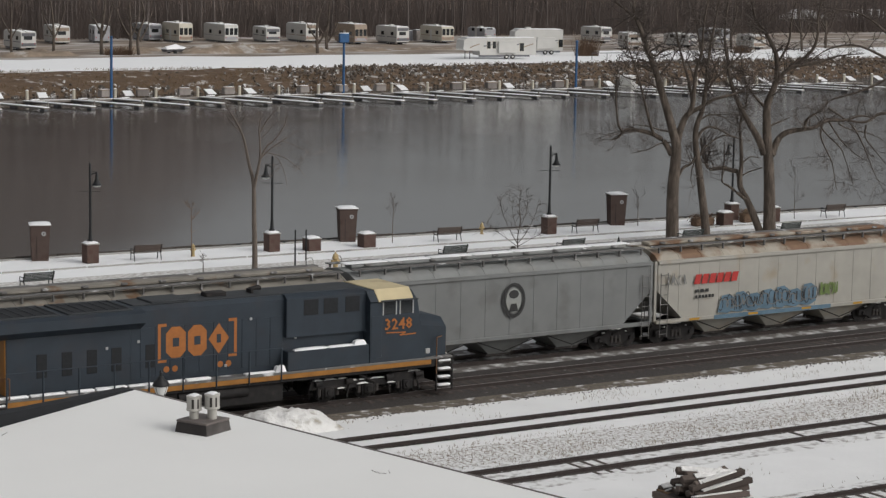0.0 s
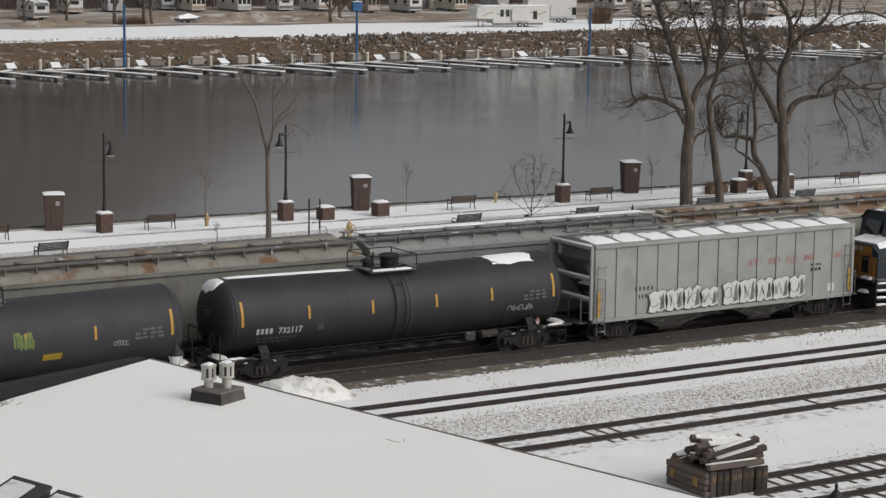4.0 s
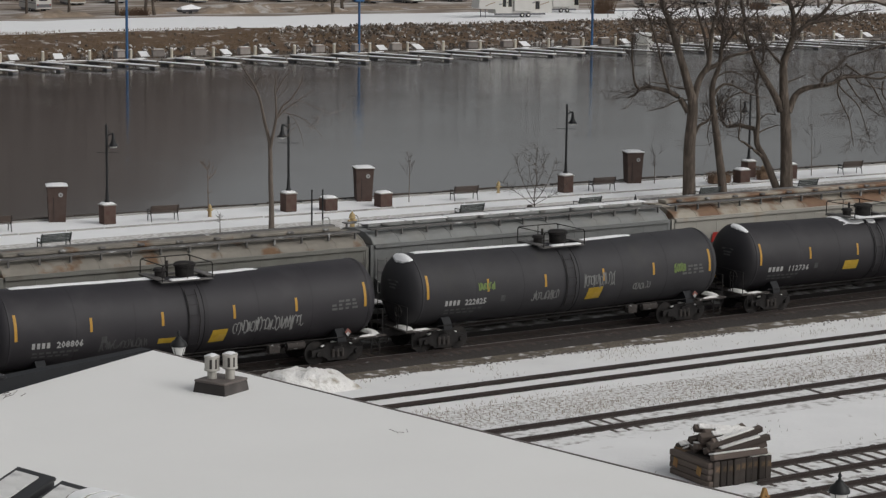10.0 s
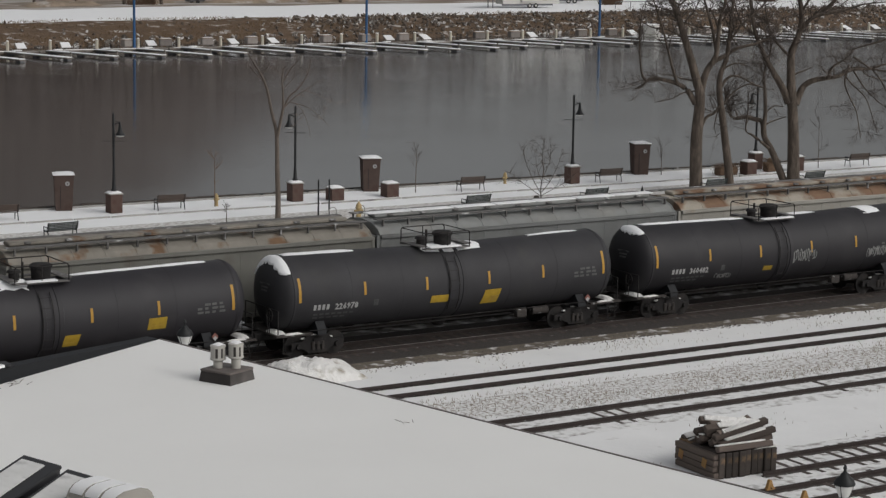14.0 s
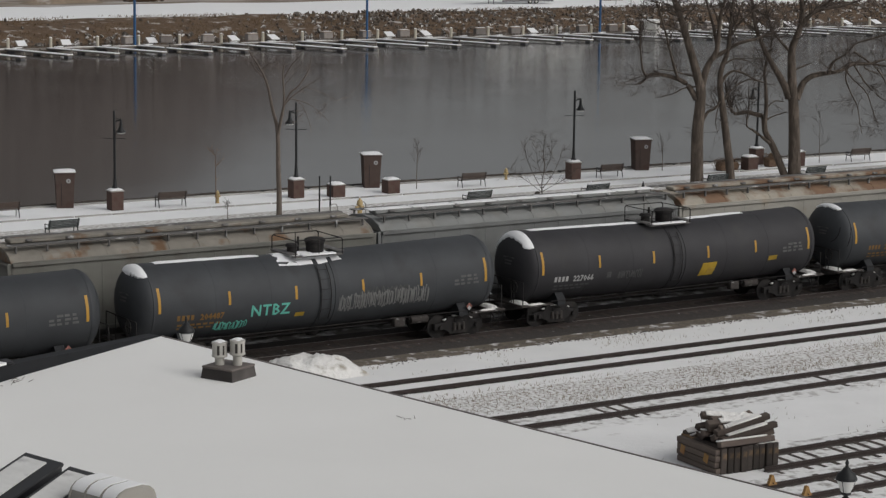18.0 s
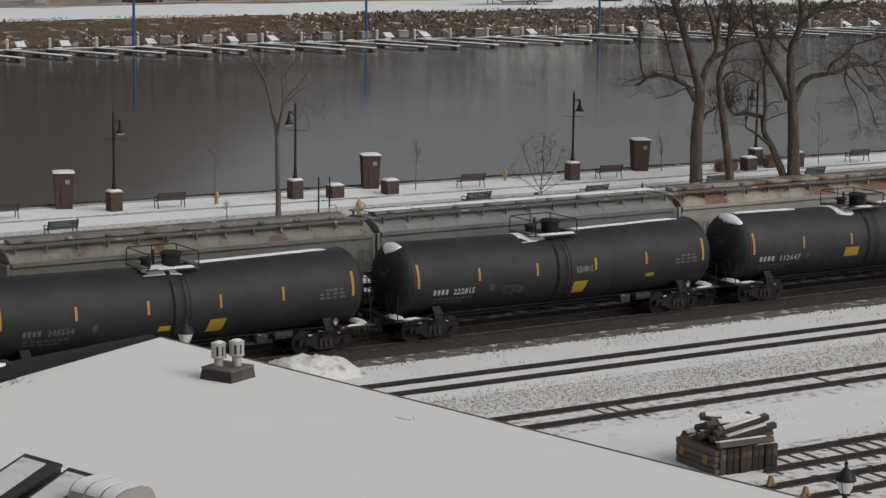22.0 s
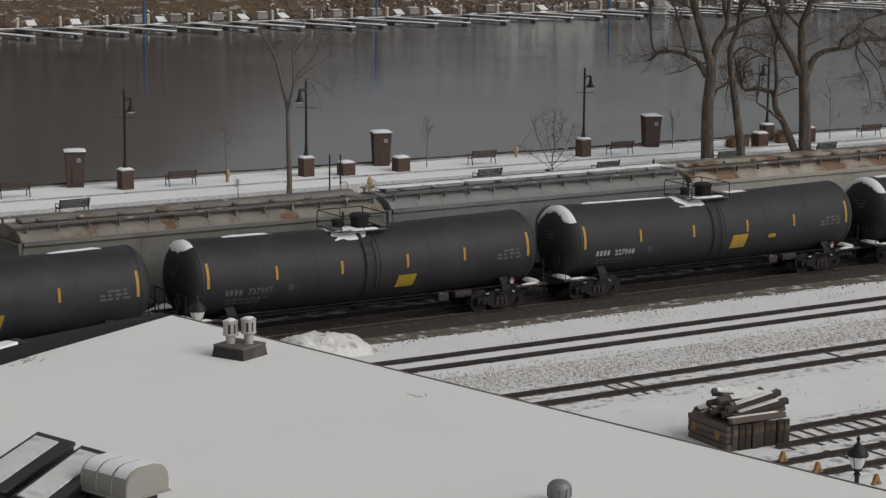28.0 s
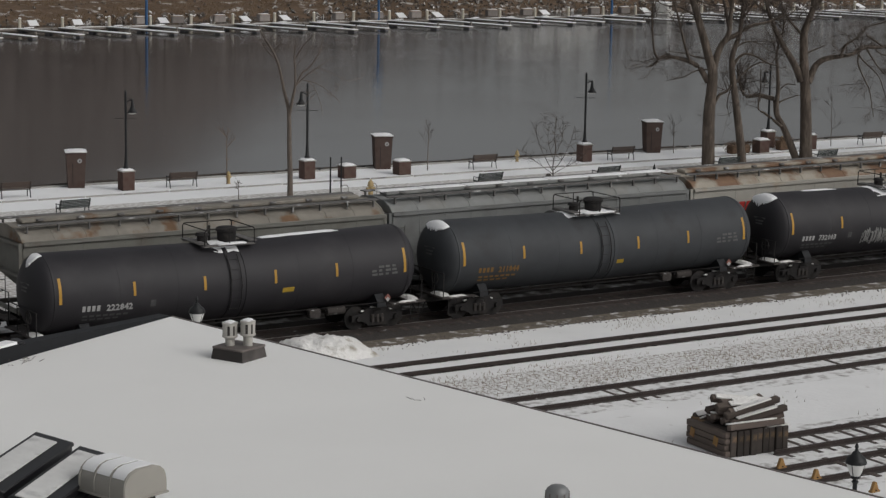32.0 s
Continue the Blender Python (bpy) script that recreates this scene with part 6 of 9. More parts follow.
    part("red_word", flat(bars(5.0, 6.9, 3.2, 3.42, 5, 0.25, b=bars(5.0, 6.9, 2.75, 2.97, 6, 0.25, b=bars(5.0, 6.3, 2.3, 2.52, 4, 0.25))), wy), FADED_RED, ha, "red lettering worn to blocks")
    return moving


def motions(moving):
    y = TRACKS["main"]
    for ob, u, turn in moving:
        walk(ob, [(0.0, pose(51.27 - u, y, 0, 0, 0, turn)), (16.0, pose(51.27 - u + 16 * 16.16, y, 0, 0, 0, turn)), (32.0, pose(51.27 - u + 32 * 16.153, y, 0, 0, 0, turn))])


# ---- the quay: lamps, kiosks, benches, planters, hydrants ----
BLACK_IRON = mat("black_iron", (0.022, 0.023, 0.024), 0.5, 0.3, vary=0.2, scale=6.0)
BRICK_BROWN = mat("brown_brickwork", (0.090, 0.058, 0.048), 0.85, vary=0.2, scale=6.0, stain=(0.075, 0.043, 0.035), stain_at=0.55, stain_scale=3.0)
KIOSK_BROWN = mat("brown_board", (0.074, 0.051, 0.043), 0.75, vary=0.15, scale=2.0, stain=(0.062, 0.038, 0.031), stain_at=0.58, stain_scale=1.5)
QUAY_TIMBER = mat("wet_dark_quay_timber", (0.055, 0.046, 0.040), 0.85, vary=0.35, scale=2.0, stain=(0.6, 0.6, 0.6), stain_at=0.68, stain_scale=1.1)
BENCH_WOOD = mat("dark_bench_slats", (0.07, 0.05, 0.04), 0.7, vary=0.25, scale=6.0)
BENCH_GREEN = mat("dark_green_slats", (0.030, 0.036, 0.034), 0.65, vary=0.2, scale=6.0)
HYDRANT_YELLOW = mat("hydrant_yellow", (0.40, 0.30, 0.15), 0.55, vary=0.15, scale=5.0)
LAMP_GLASS = mat("frosted_lamp_glass", (0.62, 0.62, 0.60), 0.35, vary=0.05, scale=3.0)
BARK = mat("grey_brown_bark", (0.088, 0.071, 0.058), 0.95, vary=0.4, scale=5.0, stain=(0.118, 0.096, 0.078), stain_at=0.56, stain_scale=2.5, bump=0.09, bump_scale=9.0, stretch=(1, 1, 0.3))
TWIG = mat("bare_twigs", (0.085, 0.070, 0.061), 0.95, vary=0.2, scale=2.0)
YOUNG = mat("young_bark", (0.125, 0.103, 0.087), 0.9, vary=0.2, scale=5.0)
HEDGE = mat("dry_russet_hedge", (0.135, 0.088, 0.058), 0.95, vary=0.35, scale=7.0, bump=0.05, bump_scale=20.0)


def heap(b, x, y, z, sx, sy, h, n=8, seed=1):
    """A soft cushion of snow on a flat top."""
    rg = random.Random(seed)
    k = len(b.v)
    for i in range(n + 1):
        for j in range(n + 1):
            u, w = 2 * i / n - 1, 2 * j / n - 1
            e = max(0.0, (1 - u ** 4) * (1 - w ** 4)) ** 0.5
            b.v.append((x + u * sx / 2, y + w * sy / 2, z + h * e * rg.uniform(0.88, 1.1)))
    for i in range(n):
        for j in range(n):
            a = k + i * (n + 1) + j
            b.f.append((a, a + n + 1, a + n + 2, a + 1))
    return b


def lamp_post(x, y, arm, lean=0.4):
    """A promenade lamp: brick pedestal, tapered pole, bell lantern on a bracket, banner bar."""
    t = thing("street_lamp", "black iron promenade lamp on a brown brick pedestal", "street lamp", "promenade lamps", pose(x, y, 0.02))
    base = part("pedestal", B().box(0, 0, 0.54, 0.74, 0.74, 1.08, 0.02), BRICK_BROWN, t, "brown brick pedestal")
    part("pedestal_cap", B().box(0, 0, 1.11, 0.82, 0.82, 0.08, 0.02), CONCRETE, base)
    part("pedestal_snow", heap(B(), 0, 0, 1.145, 0.80, 0.80, 0.10, 6, 3), SNOW, base)
    part("pole", B().lathe([(0.17, 1.15), (0.17, 1.3), (0.11, 1.4), (0.095, 1.75), (0.075, 2.0), (0.07, 5.62), (0.03, 5.72)], (0, 0, 0), 12), BLACK_IRON, t)
    u = Vector((0.839, -0.545, 0)) * arm
    part("bracket", B().tube([(0, 0, 5.0), tuple(u * 0.2 + Vector((0, 0, 5.14))), tuple(u * 0.38 + Vector((0, 0, 5.14)))], 0.035).tube([(0, 0, 5.3), tuple(u * 0.38 + Vector((0, 0, 5.16)))], 0.02), BLACK_IRON, t)
    lx, ly = u.x * 0.38, u.y * 0.38
    lan = part("lantern", B().lathe([(0.03, 5.24), (0.06, 5.12), (0.09, 4.98), (0.10, 4.80), (0.17, 4.62), (0.28, 4.50), (0.30, 4.45), (0.24, 4.44)], (lx, ly, 0), 14), BLACK_IRON, t, "black bell-shaped lantern")
    part("lens", B().lathe([(0.24, 4.44), (0.20, 4.38), (0.06, 4.35)], (lx, ly, 0), 12), LAMP_GLASS, lan)
    v = Vector((0.839, -0.545, 0))
    part("banner_bar", B().tube([tuple(v * -0.62 + Vector((0, 0, 4.1))), tuple(v * 0.62 + Vector((0, 0, 4.1)))], 0.018), BLACK_IRON, t)
    return t


for x, y, arm in ((51.76, 114.95, 1), (63.35, 114.6, -1), (83.37, 114.0, 1), (99.3, 114.6, -1)):
    lamp_post(x, y, arm)


def kiosk(x, y, turn=-20):
    t = thing("quay_kiosk", "tapered brown board kiosk with a round white sign, snow on top", "kiosk", "quay kiosks", pose(x, y, 0.02, 0, 0, turn))
    a, c = 0.47, 0.56
    vs = [(s * a, q * a, 0) for s, q in ((-1, -1), (1, -1), (1, 1), (-1, 1))] + [(s * c, q * c, 1.98) for s, q in ((-1, -1), (1, -1), (1, 1), (-1, 1))]
    part("body", B().add(vs, [(0, 1, 2, 3), (4, 7, 6, 5), (0, 4, 5, 1), (1, 5, 6, 2), (2, 6, 7, 3), (3, 7, 4, 0)]), KIOSK_BROWN, t, smooth=0)
    part("lid", B().box(0, 0, 2.02, 1.22, 1.22, 0.09, 0.02), KIOSK_BROWN, t)
    part("lid_snow", heap(B().box(0, 0, 2.09, 1.24, 1.24, 0.06, 0.02), 0, 0, 2.11, 1.22, 1.22, 0.08, 6, 2), SNOW, t, "cushion of snow")
    part("sign", B().cyl((0.2, -0.53, 1.58), (0.2, -0.575, 1.58), 0.13, n=18), WHITE_PAINT, t, "round white sign")
    part("sign_mark", B().box(0.2, -0.58, 1.58, 0.07, 0.01, 0.09, 0.003), GREY_PAINT, t)
    part("door_seam", B().box(-0.2, -0.525, 1.0, 0.02, 0.02, 1.7), DARK_GAP, t)
    return t


for x, y in ((49.63, 117.2), (69.75, 116.6), (90.3, 115.9)):
    kiosk(x, y)


def bench_template(slat, label, group):
    t = thing("park_bench", label, "bench", group)
    for i in range(5):
        part("seat_slat", B().box(0, -0.22 + i * 0.10, 0.45, 1.78, 0.075, 0.03, 0.008), slat, t)
    for i in range(5):
        part("back_slat", B().box(0, 0.26 + 0.03 * i, 0.54 + i * 0.085, 1.78, 0.03, 0.07, 0.008), slat, t)
    for s in (-1, 1):
        part("end_frame", B().tube([(s * 0.82, -0.26, 0), (s * 0.82, -0.22, 0.43), (s * 0.82, 0.24, 0.43), (s * 0.82, 0.40, 0.95)], 0.028).tube([(s * 0.82, 0.24, 0.43), (s * 0.82, 0.36, 0)], 0.028).tube([(s * 0.82, -0.25, 0.43), (s * 0.82, -0.27, 0.66), (s * 0.82, 0.28, 0.66)], 0.024), BLACK_IRON, t)
    part("seat_snow", B().box(0, 0.0, 0.485, 1.6, 0.36, 0.05, 0.02), SNOW, t)
    return t


river_bench = bench_template(BENCH_WOOD, "dark slatted bench with curved iron ends, snow on its seat", "promenade benches")
spots = [(55.09, 114.65), (75.45, 113.9), (85.9, 113.5), (107.0, 112.8), (45.0, 114.93)]
river_bench.matrix_basis = pose(spots[0][0], spots[0][1], 0.02, 0, 0, 176)
for x, y in spots[1:]:
    copy_thing(river_bench, pose(x, y, 0.02, 0, 0, 176))
back_bench = bench_template(BENCH_GREEN, "dark green slatted bench seen from behind, facing the river", "lawn benches")
spots = [(45.4, 107.7), (71.2, 106.9), (79.3, 106.2), (88.9, 106.5), (97.2, 106.6), (108.5, 106.6)]
back_bench.matrix_basis = pose(spots[0][0], spots[0][1], 0.0, 0, 0, 182)
for x, y in spots[1:]:
    copy_thing(back_bench, pose(x, y, 0.0, 0, 0, 182))


def planter(x, y, w, d, h, cap=True):
    t = thing("brick_planter", "low brown brick planter capped with snow", "planter", "brick planters", pose(x, y, 0.02))
    part("box", B().box(0, 0, h / 2, w, d, h, 0.02), BRICK_BROWN, t)
    part("coping", B().box(0, 0, h + 0.03, w + 0.06, d + 0.06, 0.06, 0.015), CONCRETE, t)
    part("planter_snow", heap(B(), 0, 0, h + 0.055, w + 0.05, d + 0.05, 0.11, 6, int(x)), SNOW, t)


for x, y, w, d, h in ((65.7, 113.9, 0.85, 0.8, 0.72), (69.5, 113.8, 0.85, 0.8, 0.8), (96.9, 112.5, 0.85, 0.8, 0.85), (101.3, 112.7, 0.8, 0.8, 0.95)):
    planter(x, y, w, d, h)


def hedge(x, y, w, d, h, seed):
    rg = random.Random(seed)
    b = B()
    for i in range(700):
        px, py, pz = x + rg.uniform(-w, w) / 2, y + rg.uniform(-d, d) / 2, rg.random() ** 0.7 * h
        q = Vector((rg.uniform(-1, 1), rg.uniform(-1, 1), rg.uniform(0.1, 1.3))) * 0.13
        b.cyl((px, py, pz), (px + q.x, py + q.y, pz + q.z), 0.014, 0.006, 3, False)
    b.box(x, y, h * 0.4, w * 0.8, d * 0.7, h * 0.75, 0.08)
    tagged(part("clipped_hedge", b, HEDGE), "dry russet clipped hedge in the snow", "hedge", "clipped hedges")


hedge(95.3, 112.9, 2.0, 0.9, 0.75, 1)
hedge(99.4, 113.1, 1.3, 0.8, 0.85, 2)


def hydrant(x, y, h, label):
    t = thing("fire_hydrant", label, "hydrant", "yellow hydrants", pose(x, y, 0.0))
    s = h / 0.9
    part("barrel", B().lathe([(0.16 * s, 0.0), (0.16 * s, 0.05 * s), (0.115 * s, 0.07 * s), (0.115 * s, 0.60 * s), (0.16 * s, 0.62 * s), (0.16 * s, 0.66 * s), (0.12 * s, 0.70 * s)], (0, 0, 0), 14), HYDRANT_YELLOW, t)
    part("bonnet", B().lathe([(0.14 * s, 0.70 * s), (0.12 * s, 0.80 * s), (0.05 * s, 0.87 * s), (0.035 * s, 0.93 * s)], (0, 0, 0), 14), HYDRANT_YELLOW, t)
    for a in (0, 180, 270):
        c = Matrix.Rotation(radians(a), 3, "Z")
        part("nozzle", B().cyl(c @ Vector((0.08 * s, 0, 0.5 * s)), c @ Vector((0.21 * s, 0, 0.5 * s)), 0.065 * s, n=10), HYDRANT_YELLOW, t)


hydrant(62.64, 105.9, 1.1, "weathered yellow fire hydrant in the snow")
for x, y in ((58.16, 114.7), (79.3, 115.7), (100.4, 114.4)):
    hydrant(x, y, 0.75, "small yellow hydrant at the quay edge")
for x, y in ((61.16, 107.9), (61.75, 107.7)):
    t = thing("sign_post", "thin dark steel post standing in the snow", "post", "thin posts", pose(x, y, 0))
    part("post", B().cyl((0, 0, 0), (0, 0, 2.15), 0.05, 0.045, 8), BLACK_IRON, t)
    part("post_cap", B().lathe([(0.055, 2.15), (0.05, 2.2), (0.02, 2.24)], (0, 0, 0), 8), BLACK_IRON, t)
loop = thing("bike_stand", "grey steel hoops beside the hydrant", "bike stand", at=pose(62.2, 106.6, 0))
for k in (-1.1, 0.75):
    part("hoop", B().tube([(k, 0, 0), (k, 0, 0.62), (k + 0.12, 0, 0.78), (k + 0.38, 0, 0.78), (k + 0.5, 0, 0.62), (k + 0.5, 0, 0)], 0.03), CONCRETE, loop)

stake = thing("marker_stake", "small dark pointed stake in the lawn snow", "stake", at=pose(84.1, 107.6, 0))
part("stake", B().lathe([(0.10, 0.0), (0.13, 0.12), (0.09, 0.3), (0.05, 0.46), (0.01, 0.6)], (0, 0, 0), 8), BLACK_IRON, stake)
stump = thing("tree_stump", "low dark stump at the foot of the shrub", "stump", at=pose(76.5, 108.2, 0))
part("stump", B().lathe([(0.24, -0.02), (0.2, 0.08), (0.17, 0.26), (0.12, 0.34), (0.04, 0.36)], (0, 0, 0), 10), QUAY_TIMBER, stump)

# mooring cleats along the quay edge, and the trodden line on the snow
for i in range(24):
    x = 44 + i * 3.1
    part("mooring_cleat", B().box(x, -0.22, 0.16, 0.34, 0.10, 0.07, 0.02).box(x, -0.22, 0.10, 0.10, 0.10, 0.10, 0.01), BLACK_IRON, quay)
for i in range(76):
    x = 1.0 + i * 2.5
    part("fender_beam", B().box(x + 1.25, 0.06, 0.03 + 0.025 * math.sin(i * 2.3), 2.46, 0.16, 0.30, 0.03), QUAY_TIMBER, quay)
rg = random.Random(9)
kerb = B()
x = 20.0
while x < 190:
    w = rg.uniform(1.2, 3.5)
    kerb.box(x + w / 2, 112.9 + askew(x) + 0.12 * noise.noise((x * 0.1, 0, 0)), 0.05, w * 0.97, 0.16, 0.10, 0.02)
    x += w
tagged(part("path_kerb", kerb, CONCRETE), "low concrete kerb along the promenade, half under snow", "kerb", kind="structure")

# black picket fence beside the siding
fence = thing("picket_fence", "black iron picket fence behind the siding", "fence", at=pose(25.2, 84.4, 0))
for z in (0.15, 1.15):
    part("fence_rail", B().box(0, 0, z, 14.0, 0.05, 0.05, 0.01), BLACK_IRON, fence)
pk = mesh_of("picket", B().box(0, 0, 0.65, 0.028, 0.028, 1.3, 0.004), BLACK_IRON, 0)
for i in range(94):
    part("picket", pk, None, fence, at=pose(-6.95 + i * 0.149, 0, 0))
tagged(part("low_wall", B().box(24, 91.6, 0.35, 22, 0.5, 0.7, 0.04), CONCRETE), "low concrete wall behind the fence", "wall", kind="structure")


# ---- trees ----
VIEW_RIGHT = Vector((0.839, -0.545, 0.0))
VIEW_DEEP = Vector((0.545, 0.839, 0.0))


def limb_tube(b, pts, radii, n):
    """A bent, tapering limb."""
    rings = []
    k0 = len(b.v)
    for i, p in enumerate(pts):
        d = (pts[min(i + 1, len(pts) - 1)] - pts[max(i - 1, 0)]).normalized()
        a = d.orthogonal().normalized()
        c = d.cross(a)
        for j in range(n):
            t = 2 * math.pi * j / n
            b.v.append(tuple(p + (a * math.cos(t) + c * math.sin(t)) * radii[i]))
    for i in range(len(pts) - 1):
        for j in range(n):
            q = (j + 1) % n
            b.f.append((k0 + i * n + j, k0 + i * n + q, k0 + (i + 1) * n + q, k0 + (i + 1) * n + j))


def smooth_line(pts, steps=4):
    out = []
    for i in range(len(pts) - 1):
        p0, p1, p2, p3 = pts[max(i - 1, 0)], pts[i], pts[i + 1], pts[min(i + 2, len(pts) - 1)]
        for k in range(steps):
            t = k / steps
            out.append(0.5 * ((2 * p1) + (p2 - p0) * t + (2 * p0 - 5 * p1 + 4 * p2 - p3) * t * t + (3 * p1 - p0 - 3 * p2 + p3) * t ** 3))
    return out + [pts[-1]]


def sprout(b, start, way, length, r, depth, rg, droop=0.0, kids=5, n=3):
    """A twig that bends, and bears smaller ones."""
    segs = 4 if depth > 0 else 3
    pts, p, d = [start], start.copy(), way.normalized()
    for i in range(segs):
        d = (d + Vector((rg.uniform(-1, 1), rg.uniform(-1, 1), rg.uniform(-0.7, 0.9) - droop)) * 0.27).normalized()
        p = p + d * (length / segs)
        pts.append(p.copy())
    limb_tube(b, pts, [max(0.0065, r * (1 - 0.75 * i / segs)) for i in range(segs + 1)], n)
    if depth <= 0:
        return
    for k in range(kids):
        i = rg.randint(1, segs)
        base = pts[i - 1].lerp(pts[i], rg.random())
        side = Vector((rg.uniform(-1, 1), rg.uniform(-1, 1), rg.uniform(-0.5, 1.0) - droop)).normalized()
        sprout(b, base, (d * 0.55 + side * 0.9), length * rg.uniform(0.42, 0.72), r * 0.52, depth - 1, rg, droop, kids, 3)


def big_tree(x, y, label, limbs, seed, twig=1.8, per_m=2.3, depth=2, kids=4, bark=None, group="quay trees", droop=0.05):
    """Limbs: rows of (h, z) seen across the quay, with the thickness at foot and tip; twigs grow from them."""
    rg = random.Random(seed)
    t = thing("bare_tree", label, "tree", group, pose(x, y, -0.05))
    crown = B()
    for li, (pts, r0, r1, bare) in enumerate(limbs):
        deep = 0.0
        line = []
        sway = rg.uniform(-0.25, 0.25) if li else 0.0
        for i, (h, z) in enumerate(pts):
            line.append(VIEW_RIGHT * h + VIEW_DEEP * (sway * max(0.0, z - pts[0][1])) + Vector((0, 0, z)))
        line = smooth_line(line)
        m = len(line) - 1
        radii = [r0 + (r1 - r0) * (i / m) ** 0.8 for i in range(m + 1)]
        if li == 0:
            radii[0] *= 1.35
        b = B()
        limb_tube(b, line, radii, 10 if r0 > 0.15 else 7)
        part("trunk" if li == 0 else "limb", b, bark or BARK, t, smooth=60, mend=False)
        total = sum((line[i + 1] - line[i]).length for i in range(m))
        for k in range(int(total * per_m)):
            u = bare + (1 - bare) * rg.random() ** 0.8
            i = min(m - 1, int(u * m))
            base = line[i].lerp(line[i + 1], rg.random())
            d = (line[i + 1] - line[i]).normalized()
            side = Vector((rg.uniform(-1, 1), rg.uniform(-1, 1), rg.uniform(-0.35, 1.0))).normalized()
            ln = twig * rg.uniform(0.5, 1.25)
            sprout(crown, base, d * 0.35 + side, ln, max(0.014, min(radii[i] * 0.45, 0.032 * ln)), depth, rg, droop, kids)
    part("crown", crown, TWIG if bark is None else bark, t, "bare twigs", smooth=0, mend=False)
    return t


big_tree(88.07, 107.4, "tall bare shade tree with grey-brown forked trunk", [
    ([(0.14, 0.0), (0.11, 0.8), (0.05, 3.3), (0.16, 5.1), (0.18, 6.25), (-0.06, 7.06), (-0.43, 8.29), (-0.87, 9.63), (-1.23, 10.75), (-1.74, 12.0), (-2.1, 13.0), (-2.56, 14.03), (-2.77, 14.94), (-2.95, 17.2)], 0.47, 0.07, 0.55),
    ([(-2.56, 14.03), (-3.25, 14.64), (-4.05, 15.22), (-4.9, 16.1)], 0.12, 0.04, 0.1),
    ([(0.21, 6.3), (0.49, 7.43), (0.89, 8.18), (1.58, 8.56), (2.48, 9.11), (3.61, 9.42), (4.65, 9.84)], 0.26, 0.05, 0.45),
    ([(0.89, 8.18), (1.11, 8.83), (1.14, 9.93), (1.23, 11.17), (1.47, 12.23), (1.5, 14.2), (1.9, 17.0)], 0.19, 0.04, 0.2),
    ([(-0.08, 5.6), (-0.61, 6.44), (-1.26, 6.85), (-1.98, 7.05), (-2.69, 7.14), (-3.12, 7.05), (-3.46, 6.65), (-3.84, 6.5)], 0.21, 0.05, 0.35),
    ([(-3.22, 7.0), (-3.49, 7.4), (-3.62, 8.14), (-3.73, 9.28), (-3.73, 10.34), (-3.61, 11.75)], 0.10, 0.025, 0.25),
    ([(-1.26, 6.85), (-1.62, 7.84), (-2.03, 9.25), (-2.35, 10.3), (-2.86, 11.7), (-3.43, 12.88)], 0.11, 0.03, 0.3),
    ([(-0.02, 7.02), (-0.92, 7.18), (-1.64, 7.38), (-2.64, 7.49)], 0.07, 0.025, 0.3),
    ([(0.3, 4.1), (0.67, 4.79), (1.16, 5.06), (1.5, 5.6)], 0.12, 0.06, 0.5),
    ([(0.03, 6.42), (-0.88, 6.29), (-1.58, 5.92), (-2.71, 5.64)], 0.06, 0.02, 0.3),
    ([(-1.74, 12.0), (-1.27, 11.81), (-0.9, 12.1), (-0.41, 12.29)], 0.09, 0.03, 0.2),
    ([(1.1, 9.04), (0.8, 10.45), (0.39, 11.85), (0.08, 13.25), (0.19, 15.6)], 0.13, 0.03, 0.15),
    ([(-0.87, 9.63), (-1.9, 10.2), (-3.1, 10.4), (-4.3, 11.3)], 0.08, 0.02, 0.2),
], 3)
big_tree(90.0, 106.5, "bare shade tree with a slender leaning trunk", [
    ([(0.21, 0.0), (0.09, 1.35), (-0.21, 3.32), (-0.49, 5.11), (-0.69, 6.36), (-0.66, 7.43), (-0.31, 8.5), (-0.18, 9.75), (-0.1, 11.17), (0.05, 12.59), (0.28, 14.0), (0.75, 16.8)], 0.31, 0.05, 0.5),
    ([(-0.63, 6.6), (-0.29, 7.12), (0.13, 7.37), (0.74, 7.25), (1.32, 6.94), (2.08, 6.67)], 0.12, 0.03, 0.35),
    ([(-0.4, 5.6), (-0.2, 5.9), (0.31, 6.42), (1.11, 6.83), (2.01, 6.67)], 0.08, 0.03, 0.3),
    ([(-0.62, 5.6), (-0.91, 4.3), (-0.71, 3.4)], 0.05, 0.015, 0.3),
    ([(-0.53, 7.79), (0.24, 8.16), (1.06, 8.0), (1.61, 7.59)], 0.07, 0.02, 0.3),
    ([(-0.24, 9.39), (0.5, 10.48), (1.45, 11.38), (2.3, 12.29)], 0.10, 0.03, 0.2),
    ([(-0.1, 11.17), (-0.53, 12.22), (-0.84, 13.62), (-0.97, 15.6)], 0.08, 0.02, 0.2),
], 8)
